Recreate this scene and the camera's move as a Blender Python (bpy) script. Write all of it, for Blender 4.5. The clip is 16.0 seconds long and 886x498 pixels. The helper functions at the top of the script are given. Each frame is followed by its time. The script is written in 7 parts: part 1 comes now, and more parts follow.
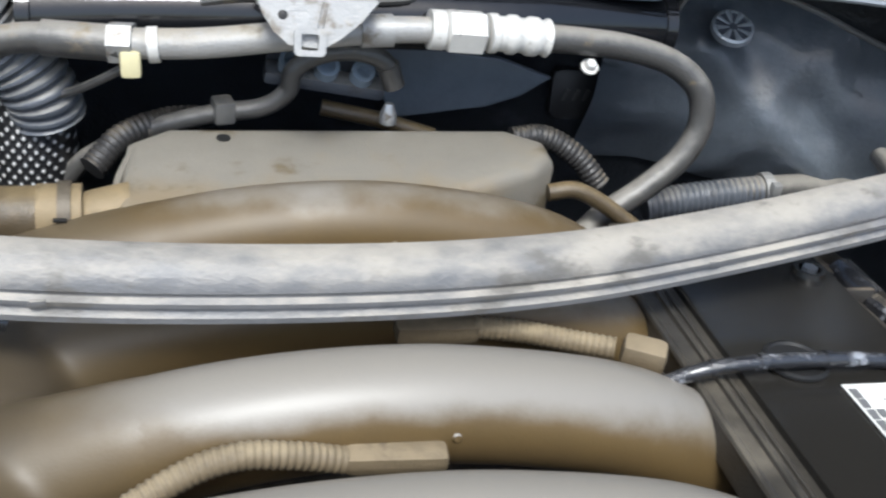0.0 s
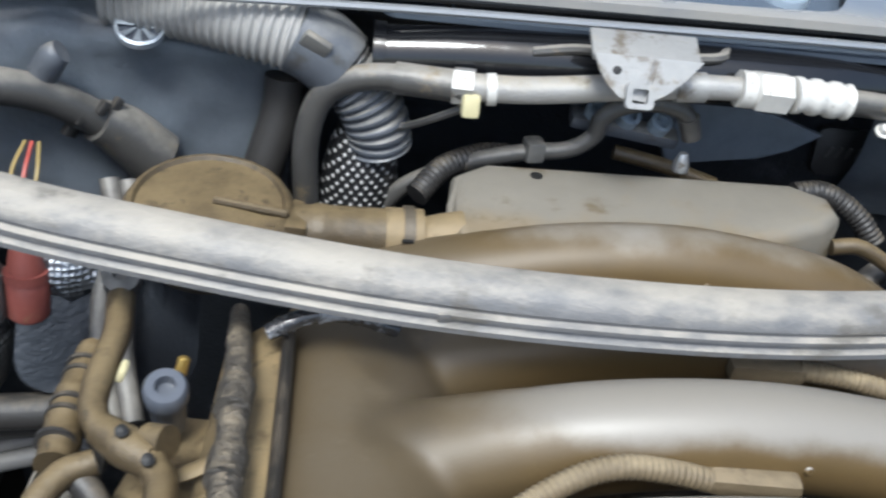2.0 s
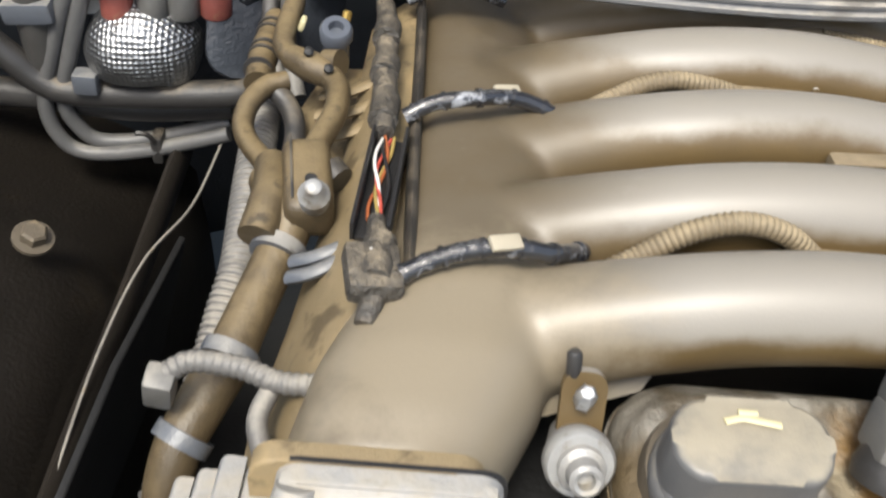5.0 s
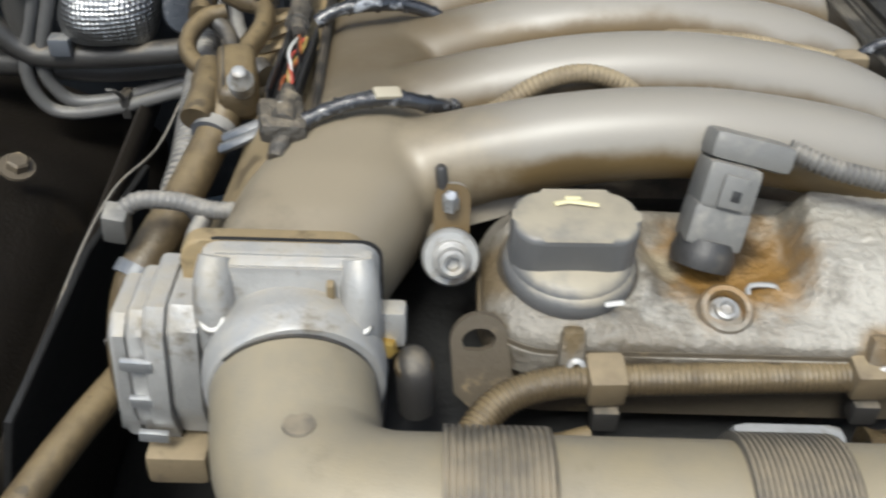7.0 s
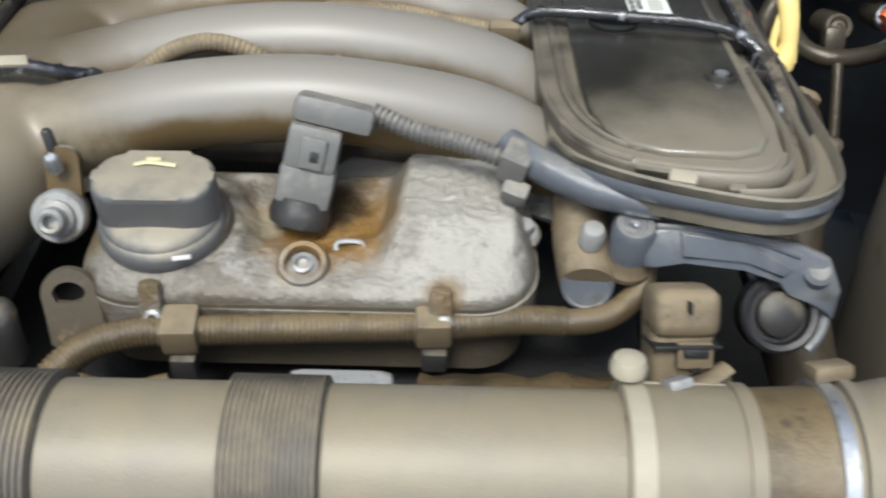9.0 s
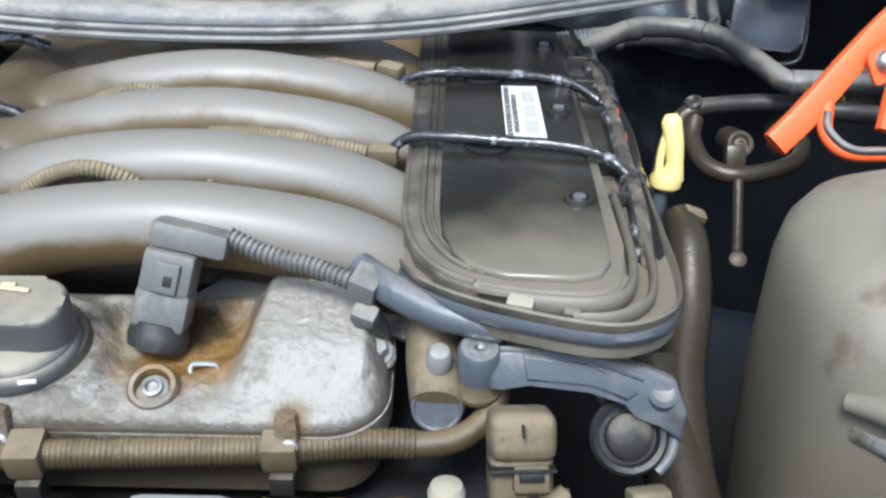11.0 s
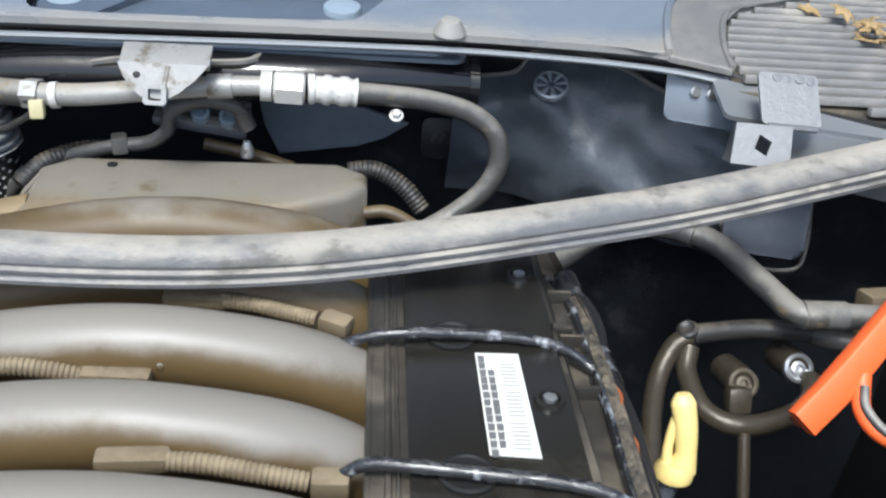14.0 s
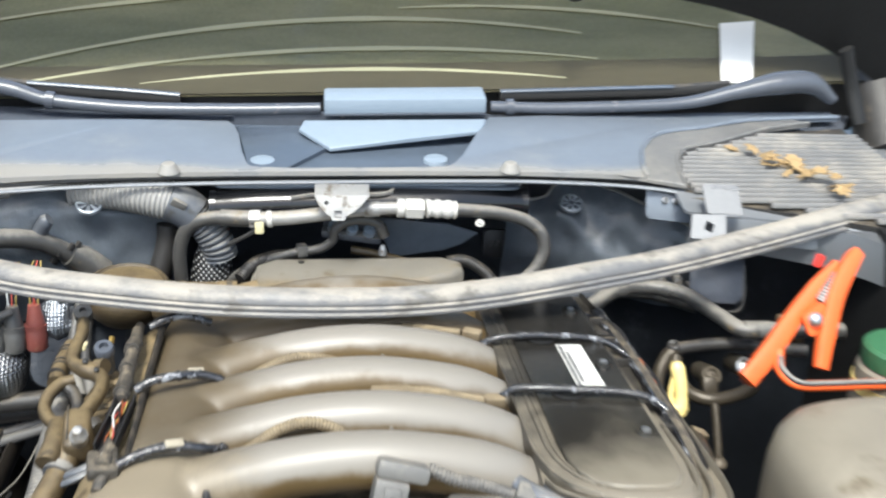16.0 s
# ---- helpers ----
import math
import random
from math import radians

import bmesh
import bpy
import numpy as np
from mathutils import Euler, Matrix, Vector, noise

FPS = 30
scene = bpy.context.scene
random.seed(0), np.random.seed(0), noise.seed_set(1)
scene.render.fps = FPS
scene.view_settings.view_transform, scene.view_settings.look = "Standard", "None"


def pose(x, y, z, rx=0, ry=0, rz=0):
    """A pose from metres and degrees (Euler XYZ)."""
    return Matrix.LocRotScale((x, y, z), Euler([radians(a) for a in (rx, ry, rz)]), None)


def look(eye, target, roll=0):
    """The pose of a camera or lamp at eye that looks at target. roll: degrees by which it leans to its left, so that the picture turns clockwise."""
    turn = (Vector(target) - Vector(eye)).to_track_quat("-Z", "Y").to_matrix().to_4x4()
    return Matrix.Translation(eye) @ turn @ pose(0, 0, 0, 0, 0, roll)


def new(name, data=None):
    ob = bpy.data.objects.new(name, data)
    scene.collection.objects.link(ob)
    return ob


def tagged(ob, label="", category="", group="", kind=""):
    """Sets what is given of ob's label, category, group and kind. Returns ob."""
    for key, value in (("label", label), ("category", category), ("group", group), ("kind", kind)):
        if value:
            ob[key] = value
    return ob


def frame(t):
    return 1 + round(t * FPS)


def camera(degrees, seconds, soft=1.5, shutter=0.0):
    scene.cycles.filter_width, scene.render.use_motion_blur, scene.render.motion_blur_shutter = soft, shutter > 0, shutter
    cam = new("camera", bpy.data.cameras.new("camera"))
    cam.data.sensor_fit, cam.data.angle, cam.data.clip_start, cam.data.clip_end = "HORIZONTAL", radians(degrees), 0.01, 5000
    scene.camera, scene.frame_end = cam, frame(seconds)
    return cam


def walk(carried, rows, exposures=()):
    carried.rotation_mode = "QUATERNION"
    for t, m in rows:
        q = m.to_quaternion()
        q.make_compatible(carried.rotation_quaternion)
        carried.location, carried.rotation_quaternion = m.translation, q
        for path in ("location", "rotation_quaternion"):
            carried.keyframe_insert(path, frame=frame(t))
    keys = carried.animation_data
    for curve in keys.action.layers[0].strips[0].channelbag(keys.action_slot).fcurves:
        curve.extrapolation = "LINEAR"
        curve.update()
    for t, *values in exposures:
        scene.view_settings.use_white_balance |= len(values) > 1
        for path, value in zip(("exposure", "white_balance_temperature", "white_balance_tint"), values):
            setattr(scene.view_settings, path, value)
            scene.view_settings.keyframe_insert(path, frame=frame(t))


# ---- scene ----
cam = camera(47.4, 16.0, 2.2, 0.5)
PATH = [
    (0, (-0.053, -0.241, 1.217), (0.38, 1.35, 0.084), 8.4),
    (0.5, (-0.083, -0.237, 1.221), (0.313, 1.358, 0.082), 8.6),
    (1, (-0.113, -0.243, 1.228), (0.209, 1.359, 0.075), 7.9),
    (1.5, (-0.139, -0.259, 1.238), (0.128, 1.384, 0.128), 8.1),
    (2, (-0.171, -0.272, 1.239), (0.003, 1.376, 0.12), 7.8),
    (2.5, (-0.198, -0.286, 1.243), (-0.078, 1.363, 0.119), 7.7),
    (3, (-0.207, -0.309, 1.244), (-0.161, 1.335, 0.105), 6.3),
    (3.5, (-0.203, -0.348, 1.244), (-0.186, 1.289, 0.094), 5.6),
    (4, (-0.192, -0.392, 1.251), (-0.148, 1.203, 0.046), 5.5),
    (4.5, (-0.19, -0.438, 1.245), (-0.171, 1.062, -0.077), 5.8),
    (4.7, (-0.186, -0.455, 1.242), (-0.165, 1.026, -0.101), 5.6),
    (6.8, (-0.137, -0.634, 1.238), (-0.136, 0.903, -0.041), 2.1),
    (7, (-0.119, -0.638, 1.236), (-0.102, 0.903, -0.039), 2.0),
    (7.5, (-0.078, -0.648, 1.231), (-0.025, 0.902, -0.032), 2.4),
    (8, (-0.011, -0.655, 1.236), (0.018, 0.9, -0.022), 1.8),
    (8.5, (0.038, -0.653, 1.247), (0.064, 0.861, -0.06), 2.2),
    (9, (0.11, -0.668, 1.251), (0.115, 0.85, -0.051), 1.5),
    (9.2, (0.133, -0.672, 1.252), (0.142, 0.857, -0.037), 1.7),
    (11.3, (0.198, -0.663, 1.276), (0.185, 0.998, 0.163), 0.9),
    (11.5, (0.195, -0.657, 1.283), (0.177, 1.019, 0.191), 1.4),
    (12, (0.188, -0.625, 1.299), (0.135, 1.081, 0.257), 1.1),
    (12.5, (0.191, -0.587, 1.315), (0.165, 1.138, 0.303), 1.3),
    (13, (0.192, -0.542, 1.323), (0.176, 1.178, 0.302), 1.7),
    (13.5, (0.181, -0.483, 1.325), (0.251, 1.217, 0.273), 3.4),
    (14, (0.163, -0.434, 1.32), (0.321, 1.238, 0.235), 5.0),
    (14.5, (0.133, -0.41, 1.321), (0.304, 1.279, 0.264), 5.1),
    (15, (0.096, -0.478, 1.351), (0.229, 1.244, 0.342), 5.7),
    (15.5, (0.054, -0.652, 1.404), (0.156, 1.133, 0.508), 5.2),
    (15.8, (0.014, -0.794, 1.435), (0.094, 0.1145, 1.0246), 3.1),
    (16, (-0.016, -0.896, 1.455), (0.212, 0.923, 0.656), 2.9),
]
EXPOSURE = [(0, 1.15, 5950, 5), (1.5, 1.12, 5850, 4), (3, 1.22, 6200, 4), (4.5, 1.34, 6650, 6), (7, 1.04, 6300, 3), (9, 0.90, 6150, 3), (11.5, 1.16, 5500, 3), (12.5, 1.06, 5450, 3), (13.5, 1.05, 5750, 4), (14.5, 1.14, 5950, 4), (15, 1.26, 5950, 4), (15.5, 1.34, 6100, 5), (16, 1.44, 6250, 3)]
walk(cam, [(t, look(eye, target, roll)) for t, eye, target, roll in PATH], EXPOSURE)

# ---- world, sun and exposure ----
world = bpy.data.worlds.new("world")
scene.world = world
world.use_nodes = True
wn = world.node_tree.nodes
sky = wn.new("ShaderNodeTexSky")
sky.sky_type, sky.sun_disc = "NISHITA", False
sky.sun_elevation, sky.sun_rotation = radians(61), radians(196)
sky.air_density, sky.dust_density = 1.0, 4.0
world.node_tree.links.new(sky.outputs[0], wn["Background"].inputs[0])
wn["Background"].inputs[1].default_value = 0.128
sun_data = bpy.data.lights.new("sun", "SUN")
sun_data.energy, sun_data.angle, sun_data.color = 1.75, radians(16), (1.0, 0.97, 0.93)
sun = new("sun", sun_data)
sun.matrix_world = look((-0.40, -1.30, 3.4), (0.0, 0.05, 0.9))

# ---- materials ----
DUST = (0.34, 0.25, 0.135)


def mat(name, col, rough=0.55, metal=0.0, dust=0.0, var=0.18, scale=30.0, bump=0.25, bscale=420.0, dcol=DUST, coat=0.0, up=0.0, drough=0.9, blotch=None, stretch=None, x_fade=None, film=None, width=None, spots=()):
    """Painted, cast, rubber or plastic surface: two scales of mottling, a settled film of dust, stains (colour, share,
    scale) and single spots (x, y, reach, colour); some of these layers carry painted glints or shade.
    """
    m = bpy.data.materials.new(name)
    m.use_nodes = True
    nt = m.node_tree
    N, L = nt.nodes, nt.links
    b = N["Principled BSDF"]
    tc = N.new("ShaderNodeTexCoord")
    coord = tc.outputs["Object"]
    if stretch:
        mp = N.new("ShaderNodeMapping")
        mp.inputs["Scale"].default_value = stretch
        L.new(coord, mp.inputs[0])
        coord = mp.outputs[0]

    def noise_tex(s, d, rough_n=0.55):
        n = N.new("ShaderNodeTexNoise")
        n.inputs["Scale"].default_value, n.inputs["Detail"].default_value, n.inputs["Roughness"].default_value = s, d, rough_n
        L.new(coord, n.inputs["Vector"])
        return n.outputs[0]

    def madd(a, k, c):
        n = N.new("ShaderNodeMath")
        n.operation = "MULTIPLY_ADD"
        L.new(a, n.inputs[0])
        n.inputs[1].default_value = k
        if isinstance(c, float):
            n.inputs[2].default_value = c
        else:
            L.new(c, n.inputs[2])
        return n.outputs[0]

    def span(v, lo, hi, a, z, kind="SMOOTHSTEP"):
        n = N.new("ShaderNodeMapRange")
        n.interpolation_type = kind
        L.new(v, n.inputs[0])
        for k, q in enumerate((lo, hi, a, z)):
            n.inputs[1 + k].default_value = q
        return n.outputs[0]

    def blend(f, a, c):
        n = N.new("ShaderNodeMixRGB")
        L.new(f, n.inputs[0])
        L.new(a, n.inputs[1])
        n.inputs[2].default_value = (*c, 1)
        return n.outputs[0]

    big, fine, mid = noise_tex(scale, 4), noise_tex(bscale, 3), noise_tex(scale * 4.3, 5, 0.65)
    tone = N.new("ShaderNodeMixRGB")
    tone.inputs[1].default_value = (*[c * (1 - var) for c in col], 1)
    tone.inputs[2].default_value = (*[min(1, c * (1 + var)) for c in col], 1)
    L.new(mid, tone.inputs[0])
    out = tone.outputs[0]
    rough_out = span(mid, 0.3, 0.7, max(0.03, rough - 0.1), min(1, rough + 0.1), "LINEAR")
    b.inputs["Metallic"].default_value = metal
    if dust > 0:
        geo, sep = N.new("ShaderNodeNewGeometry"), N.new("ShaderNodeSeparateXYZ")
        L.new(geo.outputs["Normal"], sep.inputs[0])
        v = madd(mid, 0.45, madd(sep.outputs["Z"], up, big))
        if x_fade:
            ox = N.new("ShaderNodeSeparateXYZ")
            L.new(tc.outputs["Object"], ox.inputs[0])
            x_share = span(ox.outputs["X"], x_fade[0], x_fade[1], 0.0, 1.0)
            v = madd(x_share, x_fade[2], v)
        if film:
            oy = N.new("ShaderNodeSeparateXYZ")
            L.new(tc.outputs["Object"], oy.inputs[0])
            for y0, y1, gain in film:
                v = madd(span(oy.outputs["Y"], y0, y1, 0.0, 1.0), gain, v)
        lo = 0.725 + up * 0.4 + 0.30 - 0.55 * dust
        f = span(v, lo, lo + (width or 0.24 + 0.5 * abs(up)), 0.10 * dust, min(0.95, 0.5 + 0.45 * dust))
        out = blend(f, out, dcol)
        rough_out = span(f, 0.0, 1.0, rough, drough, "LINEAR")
        if metal:
            L.new(span(f, 0.0, 1.0, metal, metal * (1 - drough), "LINEAR"), b.inputs["Metallic"])
    if blotch:
        scol, share, ssc = blotch
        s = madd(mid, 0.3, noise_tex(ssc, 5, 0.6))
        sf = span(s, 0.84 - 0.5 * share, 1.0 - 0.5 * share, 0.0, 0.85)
        if x_fade:
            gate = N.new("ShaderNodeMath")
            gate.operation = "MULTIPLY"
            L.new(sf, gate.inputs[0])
            L.new(x_share, gate.inputs[1])
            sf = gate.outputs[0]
        out = blend(sf, out, scol)
    for sx, sy, reach, scol in spots:
        at, dist = N.new("ShaderNodeMapping"), N.new("ShaderNodeVectorMath")
        at.inputs["Location"].default_value = (-sx, -sy, 0)
        at.inputs["Scale"].default_value = (1, 1, 0)
        L.new(tc.outputs["Object"], at.inputs[0])
        dist.operation = "LENGTH"
        L.new(at.outputs[0], dist.inputs[0])
        edge = madd(noise_tex(60, 5, 0.65), reach * 1.1, dist.outputs["Value"])
        out = blend(span(edge, reach * 1.0, reach * 1.75, 0.92, 0.0), out, scol)
    L.new(out, b.inputs["Base Color"])
    L.new(rough_out, b.inputs["Roughness"])
    b.inputs["Coat Weight"].default_value = coat
    if bump:
        bp = N.new("ShaderNodeBump")
        bp.inputs["Strength"].default_value, bp.inputs["Distance"].default_value = bump, 0.0012
        L.new(madd(mid, 1.5, fine), bp.inputs["Height"])
        L.new(bp.outputs[0], b.inputs["Normal"])
    return m


def foil(name, col, cell, rough=0.22):
    """Embossed aluminium heat foil: rows of dimples in relief."""
    m = bpy.data.materials.new(name)
    m.use_nodes = True
    N, L = m.node_tree.nodes, m.node_tree.links
    b = N["Principled BSDF"]
    b.inputs["Base Color"].default_value, b.inputs["Metallic"].default_value = (*col, 1), 1.0
    b.inputs["Roughness"].default_value = rough
    tc, v, bp = N.new("ShaderNodeTexCoord"), N.new("ShaderNodeTexVoronoi"), N.new("ShaderNodeBump")
    v.inputs["Scale"].default_value, v.inputs["Randomness"].default_value = 1 / cell, 0.12
    L.new(tc.outputs["Object"], v.inputs["Vector"])
    L.new(v.outputs["Distance"], bp.inputs["Height"])
    bp.inputs["Strength"].default_value, bp.inputs["Distance"].default_value = 0.9, cell * 0.5
    L.new(bp.outputs[0], b.inputs["Normal"])
    return m


M = dict(
    # plenum end: dust, plus shade below the seal painted as gradient and dark spots
    cast=mat("cast_aluminium", (0.086, 0.053, 0.014), 0.5, 0.0, 0.575, 0.25, 8, 0.10, 900, (0.245, 0.233, 0.210), up=1.15, drough=0.38, width=0.48, x_fade=(-0.055, -0.138, -0.42), film=((-0.09, -0.20, 0.50), (0.02, 0.20, -0.52)), blotch=((0.088, 0.068, 0.041), 0.95, 22), spots=((-0.142, 0.085, 0.026, (0.060, 0.046, 0.028)), (-0.146, 0.040, 0.024, (0.068, 0.052, 0.031)), (-0.14, 0.14, 0.034, (0.055, 0.042, 0.026)), (-0.165, -0.225, 0.085, (0.205, 0.172, 0.122)))),
    cast_tan=mat("cast_aluminium_dusty", (0.20, 0.152, 0.085), 0.55, 0.15, 0.6, 0.2, 14, 0.35, 900, (0.30, 0.22, 0.11), blotch=((0.075, 0.055, 0.03), 0.34, 30)),
    coilcover=mat("coil_cover_paint", (0.215, 0.200, 0.170), 0.42, 0.1, 0.60, 0.18, 9, 0.3, 900, (0.20, 0.150, 0.085), drough=0.5, width=0.4, film=((-0.01, -0.05, 0.35),), blotch=((0.12, 0.09, 0.05), 0.30, 24)),
    # rust and oil spots; the near-black one by the coil also paints its shadow
    valvecover=mat("corroded_aluminium", (0.165, 0.150, 0.125), 0.45, 0.2, 0.60, 0.35, 40, 1.0, 190, (0.335, 0.315, 0.275), up=0.45, drough=0.5, width=0.22, blotch=((0.075, 0.058, 0.036), 0.54, 34), x_fade=(0.10, -0.10, -0.20), spots=((0.014, 0.010, 0.048, (0.21, 0.112, 0.022)), (0.016, 0.030, 0.024, (0.030, 0.020, 0.010)), (-0.024, 0.008, 0.014, (0.27, 0.23, 0.16)), (-0.115, -0.004, 0.024, (0.125, 0.092, 0.05)), (-0.077, -0.050, 0.008, (0.12, 0.085, 0.04)), (0.082, -0.048, 0.012, (0.16, 0.11, 0.055)))),
    alu=mat("bright_aluminium", (0.30, 0.297, 0.29), 0.40, 0.3, 0.60, 0.15, 26, 0.4, 420, (0.285, 0.25, 0.19), up=0.3, width=0.4, blotch=((0.12, 0.095, 0.06), 0.22, 30)),
    steel=mat("zinc_steel", (0.50, 0.51, 0.52), 0.30, 0.8, 0.25, 0.15, 60, 0.2, 600, blotch=((0.13, 0.10, 0.07), 0.25, 90)),
    steel_dull=mat("dull_bracket_steel", (0.30, 0.30, 0.295), 0.45, 0.35, 0.40, 0.14, 30, 0.25, 600, (0.34, 0.29, 0.21), blotch=((0.13, 0.105, 0.075), 0.36, 45)),
    pipe_brown=mat("dark_brown_pipe", (0.060, 0.050, 0.036), 0.30, 0.35, 0.30, 0.3, 30, 0.3, 600, (0.15, 0.12, 0.08), drough=0.5),
    lug=mat("browned_steel_lug", (0.095, 0.08, 0.06), 0.5, 0.3, 0.4, 0.2, 40, 0.3, 600),
    black=mat("black_plastic", (0.014, 0.014, 0.015), 0.35, 0.0, 0.22, 0.25, 14, 0.35, 900, (0.16, 0.14, 0.11)),
    black_dusty=mat("black_plastic_dusty", (0.022, 0.021, 0.020), 0.45, 0.0, 0.45, 0.25, 18, 0.35, 900, (0.20, 0.16, 0.11), up=0.3),
    # pale front of the cover: dust, with a bright reflection painted into it
    cover=mat("satin_black_cover", (0.010, 0.0095, 0.0088), 0.12, 0.0, 0.26, 0.25, 6, 0.12, 1100, (0.285, 0.252, 0.192), up=0.22, drough=0.26, width=0.9, film=((-0.10, -0.24, 0.95),)),
    liner=mat("firewall_felt", (0.165, 0.190, 0.225), 0.30, 0.0, 0.55, 0.3, 11, 0.5, 260, (0.42, 0.445, 0.485), drough=0.33, up=0.25, width=0.6, coat=0.5),
    firewall=mat("painted_firewall", (0.024, 0.028, 0.035), 0.28, 0.0, 0.42, 0.3, 10, 0.6, 320, (0.095, 0.10, 0.112), drough=0.4),
    beam=mat("gloss_black_paint", (0.008, 0.0085, 0.010), 0.13, 0.0, 0.0, 0.2, 20, 0.05, 300),
    rubber=mat("black_rubber_hose", (0.022, 0.022, 0.023), 0.4, 0.0, 0.40, 0.2, 26, 0.25, 800, (0.20, 0.165, 0.115), up=0.4),
    # pale hose tops: dust, and the highlight along the hose painted with it
    rubber_grey=mat("dusted_highlit_hose", (0.042, 0.041, 0.040), 0.32, 0.0, 0.74, 0.2, 22, 0.3, 800, (0.255, 0.238, 0.208), up=0.8, drough=0.42, blotch=((0.17, 0.13, 0.075), 0.14, 45)),
    rubber_tan=mat("dust_caked_hose", (0.055, 0.040, 0.022), 0.42, 0.0, 0.60, 0.25, 30, 0.35, 700, (0.185, 0.138, 0.072), up=0.7, drough=0.5, blotch=((0.040, 0.030, 0.018), 0.26, 60)),
    seal=mat("weathered_seal_rubber", (0.110, 0.112, 0.118), 0.40, 0.0, 0.72, 0.3, 26, 0.45, 420, (0.335, 0.305, 0.255), up=0.45, drough=0.66, blotch=((0.10, 0.092, 0.08), 0.30, 42), stretch=(0.55, 1.0, 1.0)),
    bellows=mat("grey_bellows", (0.30, 0.295, 0.285), 0.5, 0.0, 0.5, 0.1, 20, 0.2, 800, (0.50, 0.48, 0.44), up=0.4),
    conduit=mat("dusty_conduit", (0.13, 0.10, 0.06), 0.6, 0.0, 0.6, 0.2, 50, 0.2, 900, (0.28, 0.225, 0.14), up=0.6),
    conduit_grey=mat("grey_conduit", (0.095, 0.092, 0.088), 0.42, 0.0, 0.5, 0.2, 50, 0.2, 900, (0.30, 0.275, 0.23), up=0.6),
    # the pale patches on this tape are glints painted into its colour
    tape=mat("glint_painted_loom_tape", (0.012, 0.012, 0.014), 0.10, 0.0, 0.18, 0.3, 60, 0.5, 220, (0.30, 0.30, 0.30), up=0.6, drough=0.2, blotch=((0.30, 0.31, 0.33), 0.30, 60), coat=0.6),
    tape_dusty=mat("dusty_loom_tape", (0.045, 0.041, 0.036), 0.35, 0.0, 0.5, 0.3, 70, 1.0, 300, (0.27, 0.22, 0.15), up=0.4, blotch=((0.02, 0.02, 0.02), 0.3, 130)),
    duct=mat("grey_air_duct", (0.185, 0.163, 0.125), 0.45, 0.0, 0.78, 0.14, 11, 0.2, 900, (0.232, 0.192, 0.120), up=0.25, drough=0.46, width=0.5, blotch=((0.15, 0.125, 0.085), 0.24, 16)),
    sleeve=mat("ribbed_sleeve", (0.085, 0.076, 0.062), 0.5, 0.0, 0.55, 0.15, 30, 0.2, 900, (0.25, 0.205, 0.14), up=0.3),
    connector=mat("grey_connector", (0.105, 0.104, 0.100), 0.4, 0.0, 0.62, 0.15, 40, 0.2, 900, (0.29, 0.265, 0.22), up=0.5, drough=0.5),
    connector_tan=mat("dusty_connector", (0.12, 0.092, 0.055), 0.55, 0.0, 0.66, 0.2, 30, 0.3, 900, (0.235, 0.185, 0.115), up=0.5, blotch=((0.06, 0.045, 0.03), 0.24, 50)),
    oilcap=mat("oil_cap_plastic", (0.075, 0.077, 0.082), 0.36, 0.0, 0.64, 0.12, 20, 0.2, 900, (0.31, 0.27, 0.195), up=0.7, drough=0.6),
    yellow=mat("yellow_plastic", (0.74, 0.58, 0.22), 0.38, 0.0, 0.25, 0.1, 40, 0.1, 700, (0.5, 0.36, 0.12)),
    cream=mat("cream_plastic", (0.52, 0.47, 0.28), 0.45, 0.0, 0.15, 0.1, 40, 0.1, 700),
    white=mat("whitish_oxide", (0.54, 0.53, 0.50), 0.45, 0.1, 0.3, 0.12, 40, 0.2, 700, blotch=((0.2, 0.18, 0.15), 0.22, 70)),
    beige=mat("beige_plastic", (0.33, 0.295, 0.225), 0.5, 0.0, 0.35, 0.1, 40, 0.15, 700),
    orange=mat("orange_grip", (0.80, 0.13, 0.03), 0.42, 0.0, 0.10, 0.12, 30, 0.15, 700),
    red=mat("red_connector", (0.28, 0.075, 0.06), 0.5, 0.0, 0.35, 0.15, 40, 0.15, 700),
    red_bright=mat("red_plastic", (0.62, 0.04, 0.03), 0.4, 0.0, 0.1, 0.15, 40, 0.15, 700),
    wire_y=mat("yellow_wire", (0.30, 0.22, 0.07), 0.4, 0.0, 0.3),
    wire_r=mat("red_wire", (0.40, 0.07, 0.05), 0.4),
    wire_w=mat("white_wire", (0.65, 0.65, 0.62), 0.4),
    wire_o=mat("orange_wire", (0.30, 0.085, 0.03), 0.4, 0.0, 0.3),
    zinc=mat("grey_zinc_plate", (0.165, 0.17, 0.178), 0.42, 0.4, 0.35, 0.12, 30, 0.25, 600, (0.26, 0.245, 0.215), width=0.5),
    tank=mat("translucent_tank_plastic", (0.205, 0.182, 0.142), 0.36, 0.0, 0.5, 0.12, 8, 0.15, 700, (0.255, 0.228, 0.175), up=0.4, blotch=((0.10, 0.076, 0.045), 0.24, 9)),
    green=mat("green_cap", (0.035, 0.13, 0.06), 0.45, 0.0, 0.2, 0.15, 30, 0.15, 700),
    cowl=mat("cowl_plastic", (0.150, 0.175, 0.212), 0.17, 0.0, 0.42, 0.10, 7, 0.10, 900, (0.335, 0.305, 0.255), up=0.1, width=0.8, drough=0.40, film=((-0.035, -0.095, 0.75),)),
